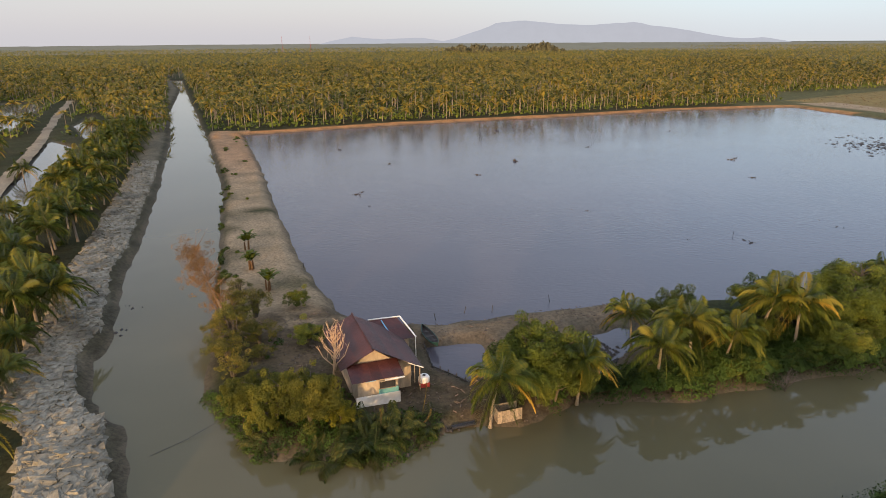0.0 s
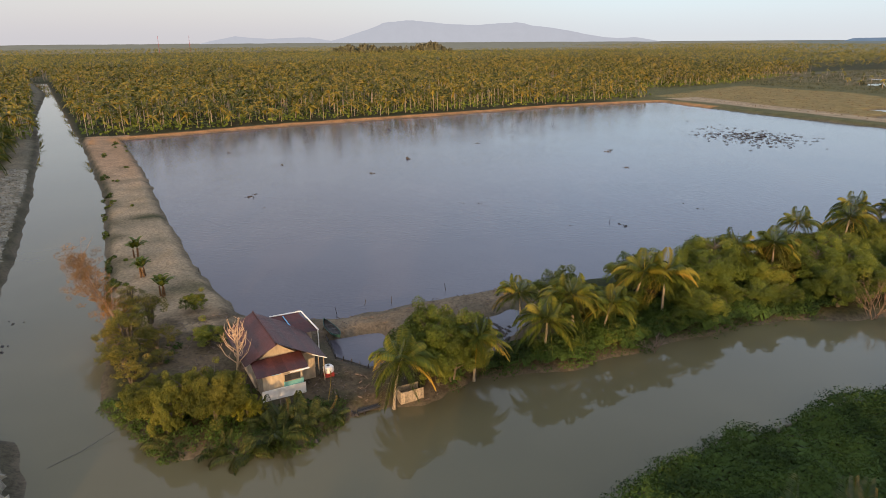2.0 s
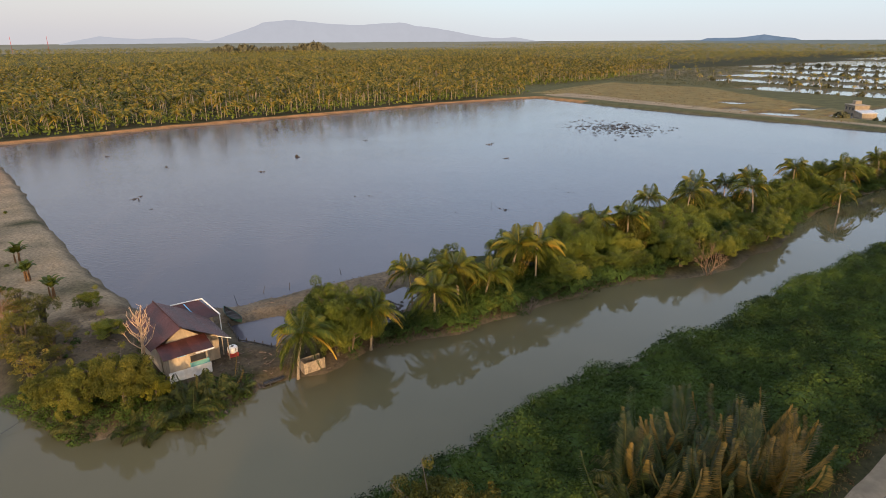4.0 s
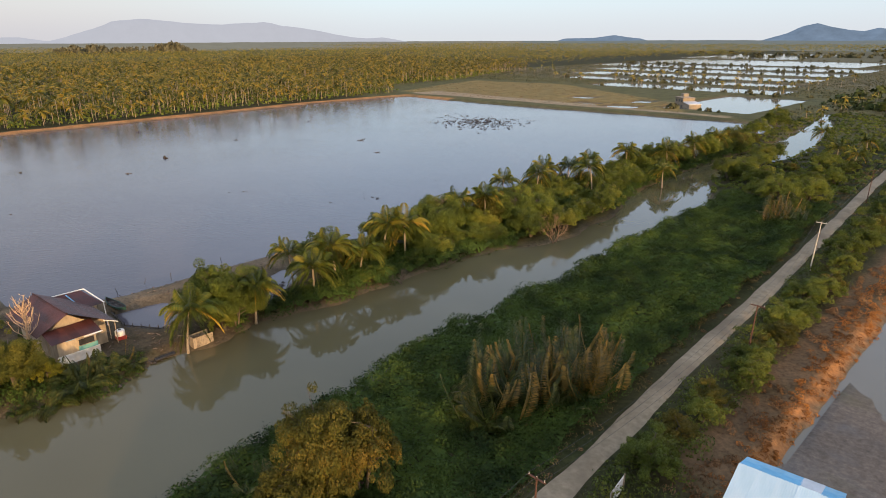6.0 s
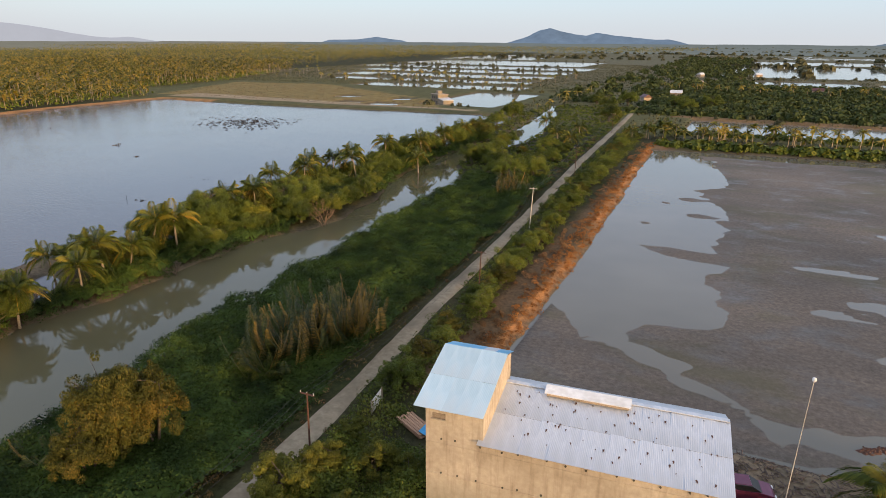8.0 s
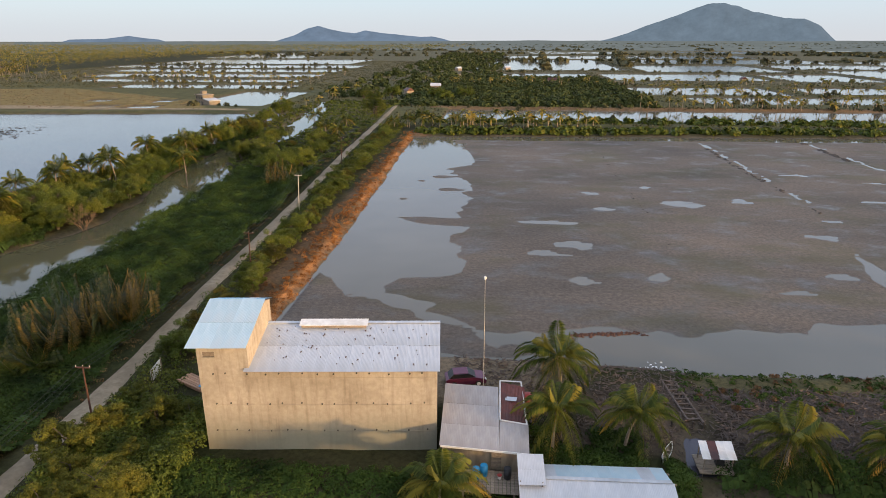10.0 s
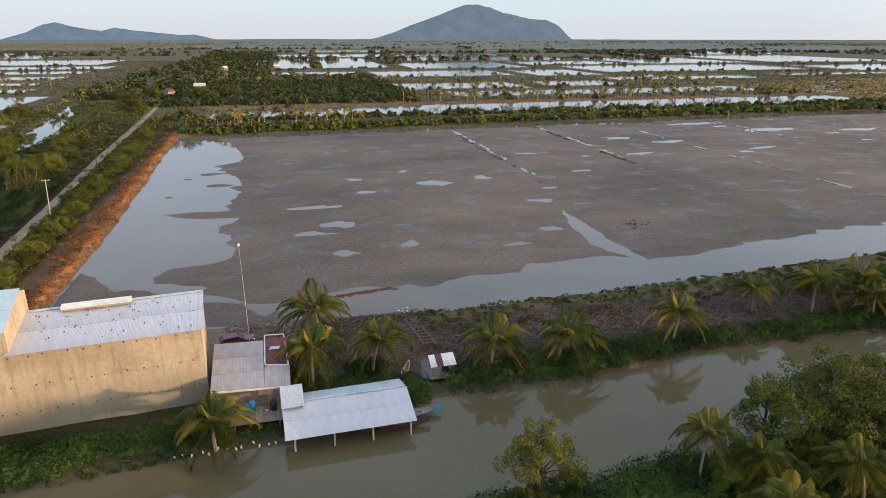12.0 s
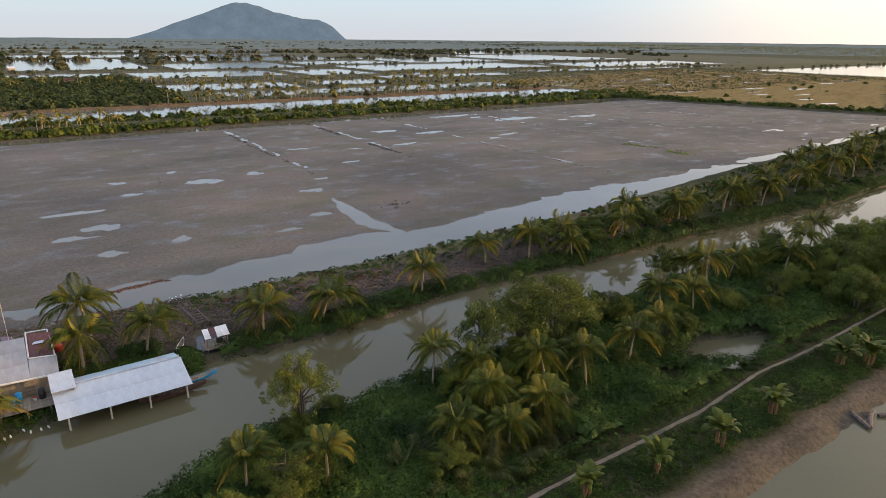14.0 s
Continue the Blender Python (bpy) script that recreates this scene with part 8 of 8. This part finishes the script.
# old field ridges and stubble lines on the mudflat
def lump_line(name, pts, n, size, spread, material, label, seed, z=0.05):
    r_ = np.random.default_rng(seed)
    P_ = np.array(pts, float)
    t = r_.uniform(0, len(P_) - 1, n)
    i_ = np.minimum(t.astype(int), len(P_) - 2)
    f = (t - i_)[:, None]
    q = P_[i_] * (1 - f) + P_[i_ + 1] * f + r_.normal(size=(n, 2)) * spread
    keep_ = ripple_noise(q[:, 0], q[:, 1], 9, seed) > -0.15
    q = q[keep_]
    out = []
    for j in range(len(q)):
        s_ = size * r_.uniform(0.4, 1.4)
        k_ = r_.uniform(0.5, 1.0, (5,)) * s_
        a = np.arange(5) * 1.257 + r_.uniform(0, 1)
        ring = np.stack([q[j, 0] + np.cos(a) * k_ * 1.5, q[j, 1] + np.sin(a) * k_, np.full(5, z - 0.12)], -1)
        top = np.array([[q[j, 0], q[j, 1], z + 0.35 * s_]])
        out.append((np.concatenate([ring, top]), np.array([(b_, (b_ + 1) % 5, 5) for b_ in range(5)])))
    return single(name, fast(name, *joined(out), material), label, "debris", kind="stuff")


for i, (x_, y0_, y1_, n_, z_) in enumerate([(55.2, 96, 190, 60, 0.3), (89.3, 120, 210, 190, 0.55), (122.9, 128, 210, 300, 0.75), (155.6, 82, 214, 130, 0.45), (199, 90, 214, 130, 0.5), (239, 104, 216, 120, 0.5), (287, 112, 216, 120, 0.55)]):
    lump_line("ridge_clods", [(x_, y0_), (x_ - 0.6, (y0_ + y1_) / 2), (x_ + 0.3, y1_)], n_, z_, 0.35, M_WETWOOD, "row of dark clods along an old field ridge", 83 + i)
lump_line("stubble_line", [(32.5, 60.0), (35.7, 61.9), (41.1, 62.9), (47.4, 63.3), (53.4, 63.5)], 420, 0.28, 0.25, M_IRON, "line of broken dry stubble in shallow water", 95)
lump_line("driftwood_heap", [(90, 81.5), (91.5, 84.5), (93.5, 83)], 34, 0.5, 0.9, M_WETWOOD, "heap of dark driftwood on the mud", 96)
lump_line("grass_islands", [(195.1, 112.4), (196.8, 102.3)], 60, 0.9, 0.6, M_MANGROVE, "low grassy mound on the mudflat", 97)
lump_line("grass_islands", [(194.7, 96.3), (197, 86)], 60, 0.9, 0.6, M_MANGROVE, "low grassy mound on the mudflat", 98)

# clay clods of the berm
def clods(name, n, size, seed, label):
    r_ = np.random.default_rng(seed)
    x = -46 - 154 * r_.uniform(0, 1, n) ** 2.0
    b = 1.7 + 6.1 * r_.uniform(0, 1, n) ** 1.1
    y = -(canal_side(x, np.zeros(n)) * -1.0) - b
    z = land(x, y)
    ok = z > 0.15
    x, y, z = x[ok], y[ok], z[ok]
    n = len(x)
    base = np.array([(-1, -1, -.6), (1, -1, -.6), (1, 1, -.6), (-1, 1, -.6), (-.7, -.7, .7), (.7, -.7, .7), (.7, .7, .7), (-.7, .7, .7)])
    fs = np.array([(4, 5, 6, 7), (0, 1, 5, 4), (1, 2, 6, 5), (2, 3, 7, 6), (3, 0, 4, 7)])
    s_ = size * np.clip(r_.lognormal(-0.25, 0.45, n), 0.3, 2.0)
    W = np.repeat(base[None], n, 0) + r_.normal(size=(n, 8, 3)) * 0.28
    W = turn_z(W, r_.uniform(0, 6.28, n)[:, None]) * s_[:, None, None] * np.array([1, 1, 0.7])
    W += np.stack([x, y, z + 0.1 * s_], -1)[:, None, :]
    return single(name, fast(name, W.reshape(-1, 3), (fs[None] + (np.arange(n) * 8)[:, None, None]).reshape(-1, 4), M_CLOD), label, "clods", kind="stuff")


clods("berm_clods", 17000, 0.30, 201, "grey dried clay clods heaped on the canal berm")


def litter(name, x0, x1, y0, y1, n, label, seed, material, length=0.9):
    """Fallen sticks and frond stalks lying about."""
    r_ = np.random.default_rng(seed)
    x, y = r_.uniform(x0, x1, n), r_.uniform(y0, y1, n)
    z, d_ = ground_height(x, y)
    ok = d_ > 0.2
    x, y, z = x[ok], y[ok], z[ok]
    n = len(x)
    a = r_.uniform(0, 6.28, n)
    L = length * r_.uniform(0.4, 1.5, n)
    w = 0.03 + 0.03 * r_.uniform(0, 1, n)
    base = np.array([(-.5, -1, 0), (.5, -1, 0), (.5, 0, 1), (-.5, 0, 1), (-.5, 1, 0), (.5, 1, 0)])
    W = np.repeat(base[None], n, 0) * np.stack([L, w, w * 1.5], -1)[:, None, :]
    W[..., 2] += W[..., 0] * r_.normal(size=n)[:, None] * 0.25
    W = turn_z(W, a[:, None]) + np.stack([x, y, z + 0.08], -1)[:, None, :]
    fs = np.array([(0, 1, 2, 3), (3, 2, 5, 4)])
    return single(name, fast(name, W.reshape(-1, 3), (fs[None] + (np.arange(n) * 6)[:, None, None]).reshape(-1, 4), material), label, "litter", kind="stuff")


litter("branch_litter", 46, 125, 39, 50, 9000, "grey-brown cut branches strewn over the dike", 211, M_BRUSH, 0.9)
litter("yard_litter", -82, -54, 13, 60, 1500, "sticks and husks strewn over the yard", 212, M_BRUSH, 0.28)
litter("pond_edge_litter", 22, 46, 40, 55, 2600, "sticks and husks behind the shack", 213, M_BRUSH, 0.5)

# ---- far house at the pond corner, and far roofs
far = thing("far_house", (-131.5, 322.5, float(land(-131.5, 322.5)[0])), -38, "far cream block house with a pale roof beside the pond", "house")
M_FARWALL = surface("weathered_beige_wall", (0.19, 0.16, 0.12), (0.27, 0.225, 0.17), None, 1.0, 0.3, 0.9, 0.2, 0.02, 0, 0.1)
part("wall", Shape().box((0, 0, 2.6), (8, 6, 5.2)), far, material=M_FARWALL)
part("roof", Shape().box((0, 0, 5.35), (8.8, 6.6, 0.3)), far, material=M_FARWALL)
part("stair_head", Shape().box((-2.6, 1, 6.2), (2.6, 2.6, 1.6)), far, material=M_FARWALL)
part("lower_roof", Shape().box((7.5, 0, 3.2), (6.5, 6.5, 0.3), pose(0, 0, 0, 0, 8, 0)), far, material=M_ZINC)
part("annex", Shape().box((7.5, 0, 1.5), (6, 6, 3.0)), far, material=M_FARWALL)
for wx_ in (-2.6, 0.0, 2.6):
    for wz_ in (1.5, 3.9):
        win = part("window", Shape().box((wx_, -3.02, wz_), (1.1, 0.1, 1.2)), far, "dark window opening", material=M_DARK)
        part("sill", Shape().box((wx_, -3.1, wz_ - 0.65), (1.3, 0.2, 0.08)), win, material=M_FARWALL)
for i, (x, y, mt) in enumerate([(60, 470, M_RUST), (28, 700, M_ZINC), (-20, 640, M_ZINC), (210, 520, M_RUST), (-30, 372, M_RUST), (310, 440, M_ZINC), (-18, 410, M_ZINC)]):
    o = thing("far_hut", (x, y, float(land(x, y)[0])), i * 30, "tiny far hut with a pitched metal roof", "hut", "far huts")
    part("wall", Shape().box((0, 0, 1.3), (6, 4, 2.8)), o, material=M_WALLBOARD)
    sh = Shape()
    profile(sh, -3.4, 3.4, [(-2.4, 2.6), (0, 4.2), (2.4, 2.6)][::-1])
    part("roof", sh, o, material=mt)

# ---- last small things
single("mooring_rope", Shape().tube([(-57.6, 6.2, 0.04), (-59.0, 8.6, 0.06), (-60.6, 11.4, 0.5)], 0.02, 4).mesh("mooring_rope", M_DARK), "thin dark rope trailing over the canal", "rope")
rng = np.random.default_rng(99)
fx_, fy_ = 43.3 + rng.normal(size=150) * 0.7, 53.6 + rng.normal(size=150) * 0.9
V, F = blades(np.stack([fx_, fy_, np.full(150, 0.05)], -1), rng.normal(size=(150, 3)) * 0.2 + np.array([0, 0, 1]), 0.3, 0.6)
single("foam", fast("foam", V, F, M_WHITE), "white foam below the sluice outlet", "foam", kind="stuff")
lump_line("driftwood", [(-68, 52), (-64, 52.5), (-61.5, 47.5)], 130, 0.28, 0.9, M_WETWOOD, "dark driftwood and roots round the pool", 221, 0.12)
lump_line("bank_roots", [(-55, 33), (-56, 30.5), (-53, 27)], 60, 0.25, 0.5, M_WETWOOD, "dark roots and husks at the water's edge", 222, 0.2)
lump_line("canal_edge_mud", [(-52, 5.6), (-57, 4.2), (-60, -0.5), (-66, -2.8), (-73, -3.2), (-80, -1.4), (-95, -2.2)], 260, 0.35, 0.5, M_WETWOOD, "dark wet mud lumps along the canal edge", 223, 0.06)
for i in range(5):
    undergrowth("canal_tuft", -57.5 - i * 1.8, -55.9 - i * 1.8, 5.0, 6.2, 260, 0.2, 0.5, M_MANGROVE, "small weed tuft standing in the canal", None, 230 + i, "weed")
# planks and kerb round the inlet behind the house
kerb = thing("inlet_kerb", (0, 0, 0), 0, "low plank edging round the pool behind the house", "edging")
for p, q in (((-71.2, 33.0), (-66.0, 32.7)), ((-66.0, 32.7), (-62.3, 35.3)), ((-62.3, 35.3), (-59.2, 36.6))):
    a, b = Vector((*p, 0.35)), Vector((*q, 0.35))
    part("board", Shape().tube([a, a.lerp(b, 0.5) + Vector((0.05, 0.04, 0.03)), b], 0.09, 5), kerb, material=M_WETWOOD)
    for k_ in range(5):
        g = a.lerp(b, k_ / 4)
        part("stake", Shape().tube([(g.x, g.y, -0.4), (g.x, g.y, 0.75)], 0.05, 5), kerb, material=M_WETWOOD)
# logs lying off the clay bank
for x, y, a in ((91, -8.3, 20), (93.5, -9.2, -30), (90, -7.6, 60)):
    single("driftlog", Shape().tube([(-1.6, 0, 0), (0, 0.15, 0.12), (1.7, -0.1, 0.02)], [0.2, 0.24, 0.12], 7).mesh("driftlog", M_BRUSH), "grey driftwood log at the pond's edge", "log", "driftwood logs", m=pose(x, y, 0.12, 0, 0, a))
